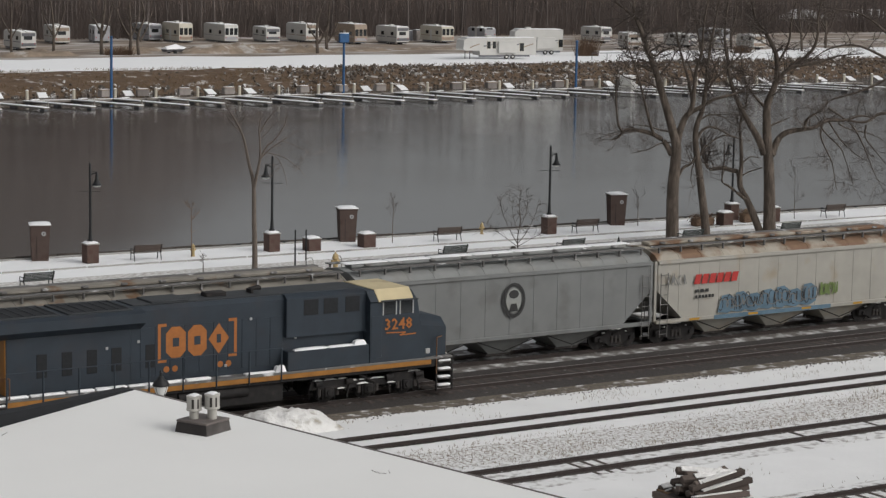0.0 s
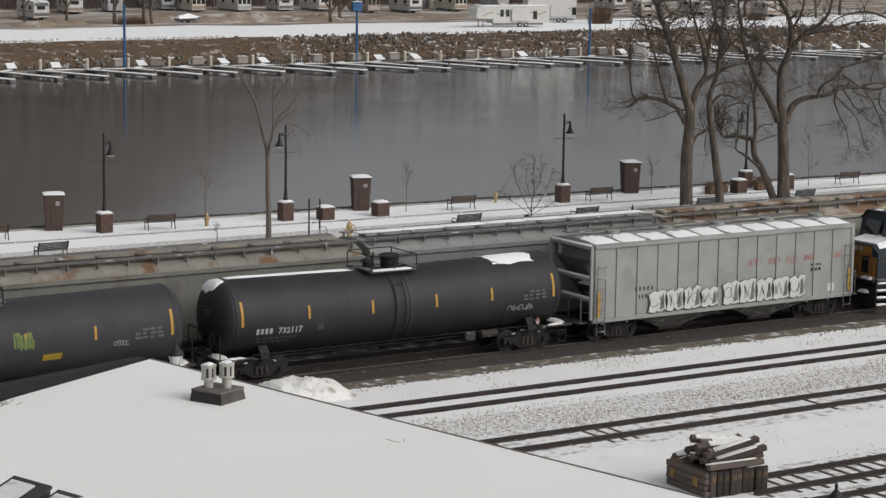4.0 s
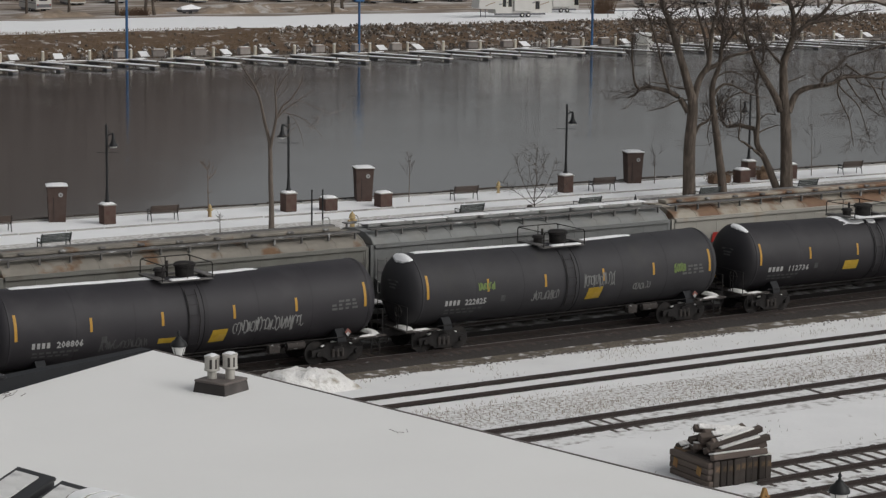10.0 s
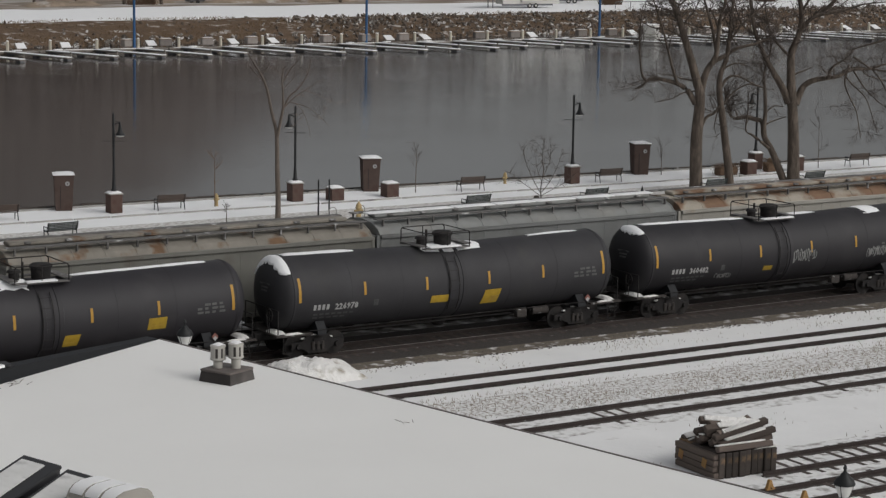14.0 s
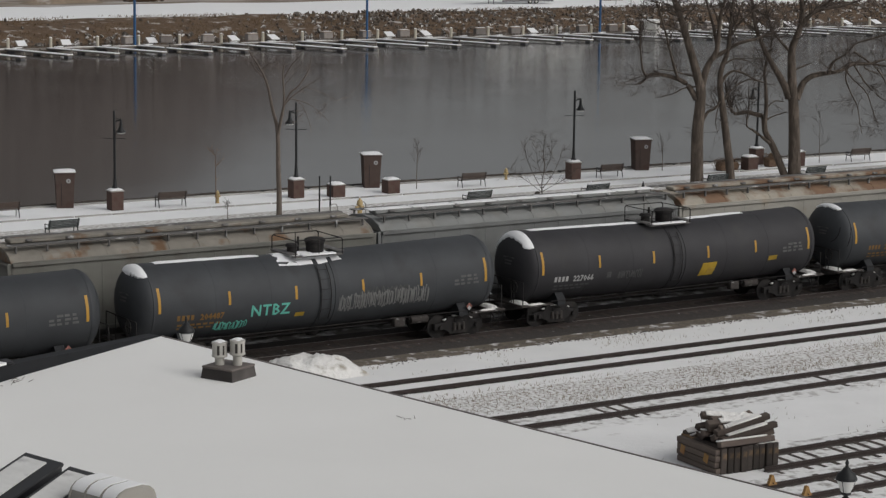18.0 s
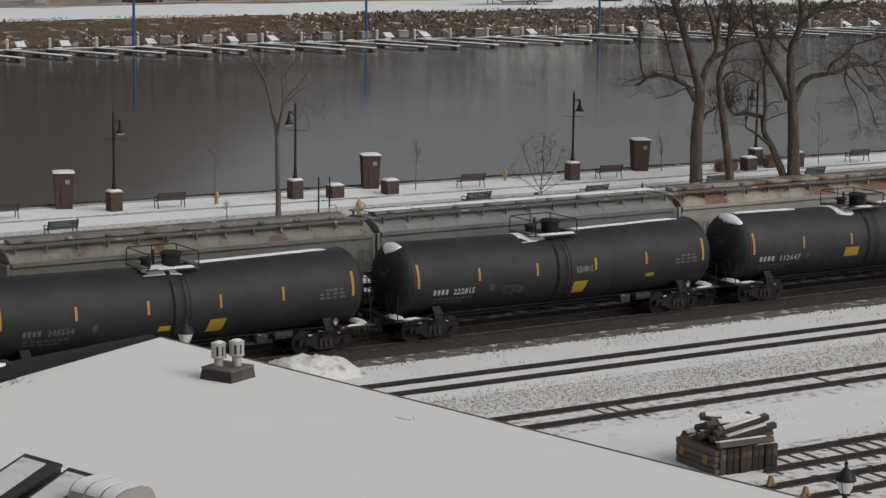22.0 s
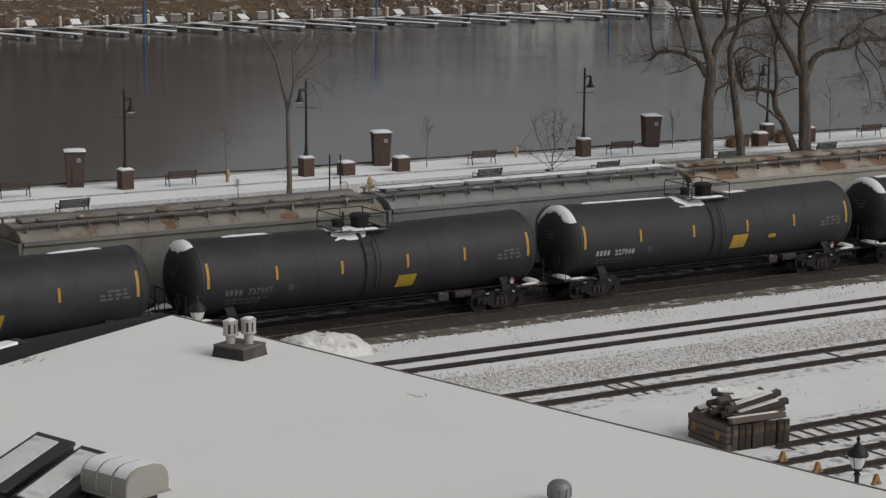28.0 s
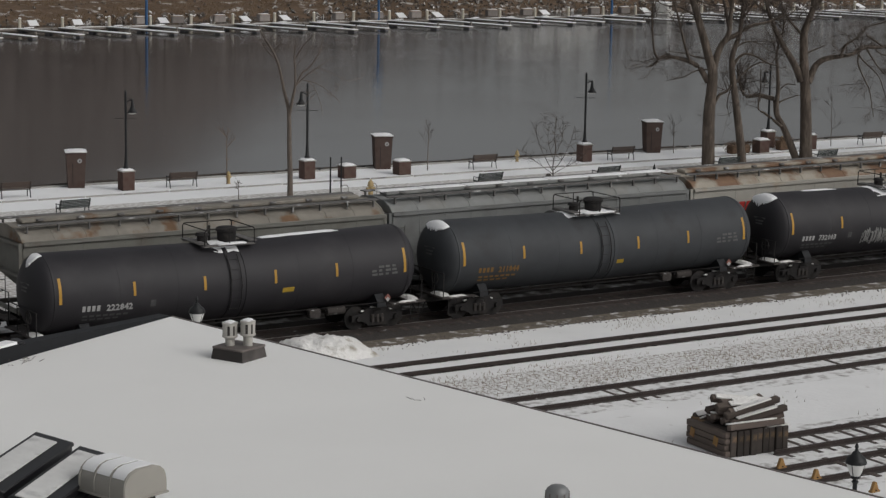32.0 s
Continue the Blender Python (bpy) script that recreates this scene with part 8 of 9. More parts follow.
def camper(x, y, length, width, height, turn, paint, trim, seed, bay=True, label="white camper trailer parked in the snow", slide=False):
    """A travel trailer: rounded body, bay window end, side windows, door, wheels, roof unit, awning roll."""
    rg_ = random.Random(seed)
    t = thing("camper_trailer", label, "camper", "parked campers", pose(x, y, 0.62, 0, 0, turn))
    l, w, f = length / 2, width / 2, 0.55
    r = 0.28
    o = [(-l, f), (l, f), (l, height - r), (l - r * 0.5, height - 0.06), (l - r * 1.3, height), (-l + r, height), (-l + 0.08, height - r * 0.5), (-l, height - r)]
    body = part("body", B().prism(o, -w, w, "y"), paint, t, smooth=30)
    part("roof_snow", B().box(-0.1, 0, height + 0.03, length - 0.8, width - 0.1, 0.10, 0.04), SNOW, body)
    part("roof_unit", B().box(0.3, 0, height + 0.17, 0.85, 0.7, 0.28, 0.06), RV_WHITE, body)
    for s in (-1, 1):
        part("stripe", B().box(0, s * (w + 0.006), f + 0.85, length * 0.92, 0.02, 0.12, 0.004), trim, body)
        part("skirt", B().box(0, s * (w - 0.05), f - 0.12, length * 0.8, 0.05, 0.28, 0.01), RV_TRIM, body)
        for k in (-0.55, 0.35):
            part("window", B().box(k * l, s * (w + 0.012), f + 1.45, 0.9, 0.03, 0.62, 0.01), GLASS_DARK, body)
        for k in (-0.35, 0.35):
            wh = part("wheel", B().cyl((-0.2 * l + k * 1.1, s * (w - 0.28), 0.33), (-0.2 * l + k * 1.1, s * (w - 0.02), 0.33), 0.34, n=14), TYRE, t)
            part("hub", B().cyl((-0.2 * l + k * 1.1, s * (w - 0.03), 0.33), (-0.2 * l + k * 1.1, s * (w + 0.01), 0.33), 0.16, n=10), RV_WHITE, wh)
    part("roof_vent", B().box(-0.55 * l, 0.25, height + 0.13, 0.4, 0.4, 0.16, 0.03), RV_WHITE, body)
    part("awning_roll", B().cyl((-0.75 * l, -w - 0.07, height - 0.22), (0.7 * l, -w - 0.07, height - 0.22), 0.07, n=8), RV_TRIM, body)
    part("end_trim", B().box(-l - 0.008, 0, f + 0.45, 0.03, width * 0.96, 0.5, 0.01), trim, body)
    part("rear_lamp", B().box(-l - 0.03, w * 0.82, f + 0.62, 0.04, 0.12, 0.22, 0.01).box(-l - 0.03, -w * 0.82, f + 0.62, 0.04, 0.12, 0.22, 0.01), RED_PAINT, body)
    part("door", B().box(0.02 * l, w + 0.014, f + 1.0, 0.66, 0.03, 1.85, 0.01), RV_WHITE, body)
    if bay:
        for k in (-0.72, 0.0, 0.72):
            part("end_window", B().box(-l - 0.012, k * w * 0.92, f + 1.6, 0.03, w * 0.52, 1.15, 0.01), GLASS_DARK, body)
        part("bumper", B().box(-l - 0.08, 0, f - 0.02, 0.14, width * 0.95, 0.16, 0.03), RV_TRIM, body)
    else:
        part("end_window", B().box(-l - 0.012, 0.1, f + 1.5, 0.03, w * 1.1, 0.6, 0.01), GLASS_DARK, body)
        part("end_cap", B().box(-l - 0.02, 0, height - 0.45, 0.06, width * 0.9, 0.5, 0.03), trim, body)
    if slide:
        part("slide_out", B().box(-0.3 * l, -w - 0.35, f + 1.15, length * 0.4, 0.8, 1.8, 0.05), paint, body)
    part("hitch", B().tube([(l, -0.5, 0.55), (l + 1.1, 0, 0.5)], 0.06).tube([(l, 0.5, 0.55), (l + 1.1, 0, 0.5)], 0.06), RV_TRIM, t)
    for a in (-0.8, 0.8):
        part("jack", B().cyl((a * l, 0, 0.0), (a * l, 0, f), 0.05, n=6), RV_TRIM, t)
    return t


# nose up to the river: the bay-window end looks at the water
CAMPS = [
    (133.2, 324.5, 7.0, 2.5, 3.0, 90, "w", 0, "white camper trailer parked on the snowy camp ground"), (146.1, 340.0, 8.0, 2.5, 3.1, 80, "w", 0, "white camper trailer with small dark windows"),
    (154.6, 342.0, 6.5, 2.5, 3.0, 75, "g", 0, "camper trailer under a grey cover"), (165.3, 346.0, 6.5, 2.4, 3.1, 92, "g", 0, "pale grey camper trailer behind bare trunks"),
    (168.4, 340.5, 7.0, 2.5, 3.5, 88, "c", 1, "cream camper with three tall end windows"), (176.2, 339.5, 8.5, 2.5, 3.3, 88, "w", 1, "white camper with a bay of end windows"),
    (184.3, 338.0, 7.5, 2.5, 2.8, 80, "w", 0, "white trailer with a striped flank"), (191.5, 338.0, 7.5, 2.5, 3.4, 88, "w", 0, "white fifth-wheel camper with a rounded nose"),
    (197.2, 331.0, 6.5, 2.5, 3.6, 92, "t", 1, "tan camper with dark end windows"), (204.8, 329.5, 7.0, 2.5, 3.2, 90, "w", 0, "white camper with a tall front cap"),
    (215.8, 332.0, 7.5, 2.5, 3.1, 88, "c", 1, "cream camper with end windows and a dark tow bar"), (231.6, 341.0, 6.0, 2.4, 2.3, 88, "g", 0, "low grey trailer half hidden behind others"),
    (247.0, 326.0, 6.0, 2.5, 3.0, 92, "w", 0, "white camper with one broad dark window"), (241.0, 307.0, 6.0, 2.4, 2.8, 70, "w", 0, "white trailer seen through bare branches"),
    (252.5, 296.5, 5.0, 2.3, 2.3, 60, "c", 0, "small cream trailer near the shore"), (255.0, 310.0, 6.0, 2.4, 2.4, 100, "w", 0, "white trailer among bare trees"),
    (263.0, 300.0, 6.0, 2.4, 2.6, 80, "w", 0, "white trailer parked by the shore trees"), (272.0, 322.0, 6.5, 2.4, 2.7, 95, "g", 0, "grey trailer among bare trees"),
]
for i, (x, y, l, w, h, turn, col, bay, lab) in enumerate(CAMPS):
    camper(x + (1.1 if y > 320 else 0), y, l, w, h, turn, {"w": RV_WHITE, "c": RV_CREAM, "g": RV_GREY, "t": RV_TAN}[col], (RV_TRIM, RV_TAN, RV_GREY)[i % 3], i, bool(bay), lab)


def long_camper(x, y, turn, length, height, label, seed):
    """A fifth-wheel with its long side to the river: stepped nose, windows, swooping stripes, slide-outs."""
    t = thing("fifth_wheel_camper", label, "camper", "parked campers", pose(x, y, 0.6, 0, 0, turn))
    l, w, f = length / 2, 1.25, 0.6
    o = [(-l, f + 1.0), (-l + 0.5, f + 0.75), (-l + 2.9, f + 0.75), (-l + 3.0, f), (l, f), (l, height), (-l + 0.9, height), (-l + 0.15, height - 0.35)]
    body = part("body", B().prism(o, -w, w, "y"), RV_WHITE, t, smooth=0)
    part("roof_snow", B().box(0.2, 0, height + 0.04, length - 1.2, 2.4, 0.1, 0.04), SNOW, body)
    part("roof_unit", B().box(-1.5, 0, height + 0.2, 0.9, 0.7, 0.3, 0.06), RV_WHITE, body)
    for k, (wx, ww, wz, wh) in enumerate(((-2.0, 0.62, f + 1.6, 1.1), (-1.0, 0.62, f + 1.6, 1.1), (3.9, 0.75, f + 1.25, 1.25))):
        part("window", B().box(wx, -w - 0.012, wz, ww, 0.03, wh, 0.02), GLASS_DARK, body)
        part("window_frame", B().box(wx, -w - 0.004, wz, ww + 0.12, 0.02, wh + 0.12, 0.01), RV_CREAM, body)
    rg_ = random.Random(seed)
    for k in range(5):
        sx = -l + 1.2 + k * length / 5.4
        sw = B()
        stroke(sw, [(sx, f + 1.2 + 0.25 * k % 0.9), (sx + 0.7, f + 1.5), (sx + 1.6, f + 1.75)], 0.16)
        part("swoosh", flat(sw, -w - 0.012), RV_TRIM if k % 2 else RV_TAN, body)
    part("slide_out", B().box(1.2, -w - 0.18, f + 1.3, 3.2, 0.36, 1.9, 0.04), RV_WHITE, body)
    part("skirt", B().box(0.8, -w + 0.02, f - 0.1, length * 0.7, 0.06, 0.3, 0.01), RV_TRIM, body)
    for k in (1.2, 2.3):
        wh = part("wheel", B().cyl((k, -w + 0.25, 0.36), (k, -w - 0.02, 0.36), 0.37, n=14), TYRE, t)
        part("hub", B().cyl((k, -w - 0.01, 0.36), (k, -w - 0.04, 0.36), 0.18, n=10), RV_WHITE, wh)
    part("jack", B().cyl((-l + 1.4, -0.8, 0), (-l + 1.4, -0.8, f + 0.8), 0.07, n=6).cyl((-l + 1.4, 0.8, 0), (-l + 1.4, 0.8, f + 0.8), 0.07, n=6), RV_TRIM, t)
    part("end_window", B().box(l + 0.01, 0, f + 1.5, 0.03, 1.3, 0.8, 0.01), GLASS_DARK, body)
    return t


for x, y, s, m_, lab in ((214.6, 338.5, (1.9, 1.2, 1.9), RV_TRIM, "dark utility cabinet between the campers"), (217.0, 338.5, (1.7, 1.2, 2.0), BOX_GREY, "grey weathered storage box between the campers")):
    t = thing("utility_cabinet", lab, "cabinet", "utility cabinets", pose(x, y, 0.62, 0, 0, 8))
    part("body", B().box(0, 0, s[2] / 2, *s, 0.05), m_, t)
    part("lid", B().box(0, 0, s[2] + 0.05, s[0] + 0.12, s[1] + 0.12, 0.1, 0.03), RV_TRIM, t)
    part("door", B().box(0, -s[1] / 2 - 0.01, s[2] * 0.48, s[0] * 0.8, 0.03, s[2] * 0.8, 0.01), m_, t)
    part("lid_snow", B().box(0, 0, s[2] + 0.13, s[0] * 0.9, s[1] * 0.9, 0.06, 0.025), SNOW, t)
long_camper(197.6, 285.4, -6, 13.0, 3.3, "long white fifth-wheel camper with dark windows and swoops", 1)
long_camper(212.5, 295.5, -14, 8.6, 4.1, "tall white fifth-wheel camper parked behind a longer one", 2)

boat = thing("covered_boat", "small boat on a trailer under a snowy cover", "boat", at=pose(153.6, 309.6, 0.62, 0, 0, 8))
part("hull", B().add([(-1.9, -0.85, 0.7), (1.2, -0.85, 0.75), (2.2, 0, 0.95), (1.2, 0.85, 0.75), (-1.9, 0.85, 0.7), (-1.8, -0.55, 0.3), (1.0, -0.45, 0.3), (1.9, 0, 0.55), (1.0, 0.45, 0.3), (-1.8, 0.55, 0.3)],
                     [(0, 1, 2, 3, 4), (9, 8, 7, 6, 5), (0, 5, 6, 1), (1, 6, 7, 2), (2, 7, 8, 3), (3, 8, 9, 4), (4, 9, 5, 0)]), RV_TRIM, boat, smooth=0)
part("cover", B().add([(-1.95, -0.9, 0.72), (1.25, -0.9, 0.77), (2.25, 0, 0.97), (1.25, 0.9, 0.77), (-1.95, 0.9, 0.72), (-1.6, 0, 1.15), (0.3, 0, 1.5), (1.5, 0, 1.15)],
                      [(0, 1, 6, 5), (1, 2, 7, 6), (2, 3, 7), (3, 6, 7), (3, 4, 5, 6), (4, 0, 5), (1, 7, 6)]), SNOW, boat, "snow-laden boat cover", smooth=0)
part("trailer_wheel", B().cyl((-0.4, -0.95, 0.28), (-0.4, -0.75, 0.28), 0.28, n=12).cyl((-0.4, 0.75, 0.28), (-0.4, 0.95, 0.28), 0.28, n=12), TYRE, boat)
cruiser = thing("moored_cruiser", "white cabin boat moored among the docks", "boat", at=pose(193.5, 246.5, -2.1, 0, 0, 40))
part("hull", B().add([(-2.6, -1.1, 1.0), (1.8, -1.1, 1.1), (3.2, 0, 1.3), (1.8, 1.1, 1.1), (-2.6, 1.1, 1.0), (-2.5, -0.8, 0), (1.5, -0.6, 0), (2.4, 0, 0.1), (1.5, 0.6, 0), (-2.5, 0.8, 0)],
                     [(0, 1, 2, 3, 4), (9, 8, 7, 6, 5), (0, 5, 6, 1), (1, 6, 7, 2), (2, 7, 8, 3), (3, 8, 9, 4), (4, 9, 5, 0)]), RV_WHITE, cruiser, smooth=0)
part("cabin", B().box(-0.3, 0, 1.75, 2.8, 1.8, 1.3, 0.15), RV_WHITE, cruiser)
for k in (-1.1, -0.2, 0.7):
    part("cabin_window", B().box(k, -0.905, 1.85, 0.6, 0.03, 0.5, 0.01), GLASS_DARK, cruiser)
part("cabin_snow", B().box(-0.3, 0, 2.45, 2.8, 1.8, 0.12, 0.05), SNOW, cruiser)

rail_f = thing("shore_railing", "thin dark pipe railing on the far shore", "railing", at=pose(212, 279.5, 0.5))
for k in range(4):
    part("post", B().cyl((k * 3.0, 0, 0), (k * 3.0, 0, 1.1), 0.05, n=6), RV_TRIM, rail_f)
part("rail", B().tube([(0, 0, 1.1), (9.0, 0, 1.1)], 0.05), RV_TRIM, rail_f)

for x, y, w in ((332, 362, 11), (356, 366, 12)):
    t = thing("camp_shelter", "open park shelter with a snow-covered roof", "shelter", "park shelters", pose(x, y, 1.2))
    part("roof", B().prism([(-w / 2, 2.4), (w / 2, 2.4), (0, 4.3)], -3, 3, "y"), SNOW, t, smooth=0)
    part("wall", B().box(0, 1.5, 1.2, w * 0.8, 2.4, 2.4, 0.02), RV_TRIM, t)


# low ridges of bare earth and dead grass along the edge of the camp ground
EARTH = mat("bare_earth_ridge", (0.235, 0.185, 0.14), 0.95, vary=0.35, scale=0.6, stain=(0.42, 0.39, 0.36), stain_at=0.60, stain_scale=0.4, bump=0.1, bump_scale=2.0)
for k, (x, y, l, w, h) in enumerate(((131, 309, 13, 5, 0.9), (147, 311, 8, 4, 0.6), (163, 312, 17, 7, 1.25), (176, 309, 11, 6, 1.1), (152, 318, 16, 6, 0.8), (188, 312, 14, 6, 0.6), (172, 322, 22, 7, 0.8), (203, 314, 16, 5, 0.4))):
    eb = B()
    for i in range(25):
        for j in range(11):
            u, v = i / 12 - 1, j / 5 - 1
            e = max(0.0, 1 - u * u) ** 0.7 * max(0.0, 1 - v * v)
            eb.v.append((x + u * l / 2, y + v * w / 2 + 0.8 * noise.noise((x + u * 2, k, 0.0)), 0.5 + h * e * (1 + 0.55 * noise.noise((u * 5, v * 2, k * 3.0)))))
    for i in range(24):
        for j in range(10):
            a_ = i * 11 + j
            eb.f.append((a_, a_ + 11, a_ + 12, a_ + 1))
    tagged(part("earth_ridge", eb, EARTH, smooth=80, mend=False), "low ridge of bare brown earth dusted with snow", "earth ridge", "earth ridges")


# ---- woods ----
def far_tree(b, tw, x, y, z, h, rg_, limbs=9):
    lean = Vector((rg_.uniform(-0.06, 0.06), rg_.uniform(-0.06, 0.06), 1))
    r = h * rg_.uniform(0.006, 0.013)
    p0 = Vector((x, y, z - 0.3))
    pts = [p0 + lean * (h * k) + Vector((rg_.uniform(-0.1, 0.1), 0, 0)) for k in (0, 0.35, 0.7, 1.0)]
    limb_tube(b, pts, [r * 1.2, r, r * 0.6, r * 0.15], 5)
    for k in range(limbs):
        u = rg_.uniform(0.3, 0.97)
        s = p0 + lean * (h * u)
        a = rg_.uniform(0, 6.28)
        d = Vector((math.cos(a), math.sin(a) * 0.6, rg_.uniform(0.5, 1.6)))
        sprout(tw, s, d, h * rg_.uniform(0.12, 0.28) * (1.15 - u * 0.5), r * 0.42, 1, rg_, 0.0, 4)


rw = random.Random(77)
trunks, twigs = B(), B()
for i in range(640):
    y = 350 + 60 * rw.random() ** 1.5
    x = rw.uniform(0.36 * y - 4, 1.06 * y + 12)
    far_tree(trunks, twigs, x, y, 0.9 + max(0, (y - 352)) * 0.03, rw.uniform(11, 19), rw)
tagged(part("woods", trunks, FAR_BARK, smooth=60, mend=False), "bare winter woods behind the camp ground", "woods", kind="stuff")
tagged(part("wood_twigs", twigs, FAR_TWIG, smooth=0, mend=False), "fine bare twigs of the winter woods", "woods", kind="stuff")
brush = B()
for i in range(24000):
    y = rw.uniform(349, 385)
    x = rw.uniform(0.36 * y - 4, 1.06 * y + 12)
    h = rw.uniform(0.8, 9.0)
    q = Vector((rw.uniform(-0.4, 0.4), rw.uniform(-0.3, 0.3), 1)) * h
    brush.cyl((x, y, 0.8), (x + q.x, y + q.y, 0.8 + q.z), 0.06, 0.012, 3, False)
tagged(part("undergrowth", brush, BRUSH, smooth=0, mend=False), "russet undergrowth at the wood's edge", "undergrowth", kind="stuff")
# backdrop behind the woods: its unseen top, high upstream, low downstream, darkens the river's reflection
wood_screen = B()
hx = [-200 + 16 * k for k in range(101)]
for k, x in enumerate(hx):
    u = max(0.0, min(1.0, (x - 100) / 270))
    top = 100 - 80 * u * u * (3 - 2 * u) + 5 * noise.noise((x * 0.02, 0.0, 4.0))
    wood_screen.v += [(x, 470, 1.0), (x, 476 + 3 * noise.noise((x * 0.05, 2.0, 0.0)), 16), (x, 490, 16 + (top - 16) * 0.55), (x, 506, top)]
for k in range(100):
    for q_ in range(3):
        wood_screen.f.append((4 * k + q_, 4 * k + 4 + q_, 4 * k + 5 + q_, 4 * k + 1 + q_))
tagged(part("wood_backdrop", wood_screen, mat("distant_woods", (0.094, 0.080, 0.074), 1.0, vary=0.35, scale=0.5, stain=(0.145, 0.126, 0.117), stain_at=0.55, stain_scale=0.25, stretch=(1, 1, 0.2), soft=0.12), smooth=60, mend=False),
       "backdrop of distant brown woods, raised unseen upstream to darken the water", "woods", kind="structure")

# single bare trees on the camp ground
for i, (x, y, h, r) in enumerate(((133.7, 310.1, 12, 0.28), (140.9, 308.5, 13, 0.36), (145.0, 307.6, 12, 0.33), (146.6, 307.3, 11, 0.30), (177.0, 305.5, 9, 0.34), (181.3, 309.9, 9, 0.36), (129.0, 315, 12, 0.25), (238, 299, 12, 0.3), (262, 304, 12, 0.3), (268, 292, 11, 0.28), (281, 300, 12, 0.3), (292, 312, 13, 0.3), (276, 330, 14, 0.3))):
    r_ = random.Random(300 + i)
    big_tree(x, y, "bare tree on the snowy camp ground", [
        ([(0, 0), (r_.uniform(-0.3, 0.3), h * 0.3), (r_.uniform(-0.8, 0.8), h * 0.65), (r_.uniform(-1.2, 1.2), h)], r, 0.06, 0.35),
        ([(0, h * 0.25), (1.0, h * 0.42), (1.9, h * 0.7)], r * 0.6, 0.05, 0.2),
        ([(0, h * 0.3), (-1.1, h * 0.45), (-2.1, h * 0.66)], r * 0.6, 0.05, 0.2)], 400 + i, twig=2.0, per_m=0.9, depth=1, kids=4, group="camp trees")
for i, (x, y, w) in enumerate(((143.0, 307.0, 4.5), (218.5, 289.5, 3.6), (252, 290, 3.0))):
    r_ = random.Random(500 + i)
    b = B()
    for k in range(500):
        p = Vector((x + r_.uniform(-w, w) / 2, y + r_.uniform(-1, 1), 0.55))
        d = Vector((r_.uniform(-0.5, 0.5), r_.uniform(-0.3, 0.3), 1)) * r_.uniform(0.5, 1.5 if i != 1 else 3.4)
        b.cyl(p, p + d, 0.03, 0.01, 3, False)
    tagged(part("dry_brush", b, HEDGE, smooth=0, mend=False), "clump of dry russet brush in the snow", "brush", "dry brush clumps")

# ---- on and beyond the foreground roof ----
GALV = mat("galvanised_steel", (0.45, 0.435, 0.40), 0.45, 0.3, vary=0.1, scale=3.0, stain=(0.36, 0.36, 0.35), stain_at=0.6, stain_scale=2.0)
TAR = mat("dark_roof_curb", (0.045, 0.04, 0.038), 0.8, vary=0.2, scale=4.0, stain=(0.10, 0.09, 0.085), stain_at=0.6)
CURB_TOP = mat("brown_metal_curb", (0.15, 0.13, 0.12), 0.6, 0.3, vary=0.15, scale=3.0)
BEIGE_METAL = mat("beige_painted_metal", (0.296, 0.284, 0.256), 0.5, vary=0.06, scale=2.0)
COPING_BLACK = mat("black_coping_metal", (0.013, 0.014, 0.016), 0.6, vary=0.15, scale=3.0, spec=0.2)
FRAME_BLACK = mat("black_skylight_frame", (0.014, 0.014, 0.016), 0.45, vary=0.15, scale=3.0)
OLD_TIMBER = mat("weathered_timber", (0.115, 0.092, 0.078), 0.9, vary=0.25, scale=3.0, stain=(0.07, 0.055, 0.048), stain_at=0.5, stain_scale=1.2, per=0.35, stretch=(0.25, 1, 1))
TIMBER_END = mat("creosote_timber", (0.042, 0.035, 0.031), 0.9, vary=0.3, scale=4.0, stain=(0.14, 0.09, 0.05), stain_at=0.6, stain_scale=1.5, per=0.4)
STOP_YELLOW = mat("worn_yellow_steel", (0.27, 0.155, 0.055), 0.7, vary=0.25, scale=4.0, stain=(0.22, 0.11, 0.05), stain_at=0.58, stain_scale=2.0)


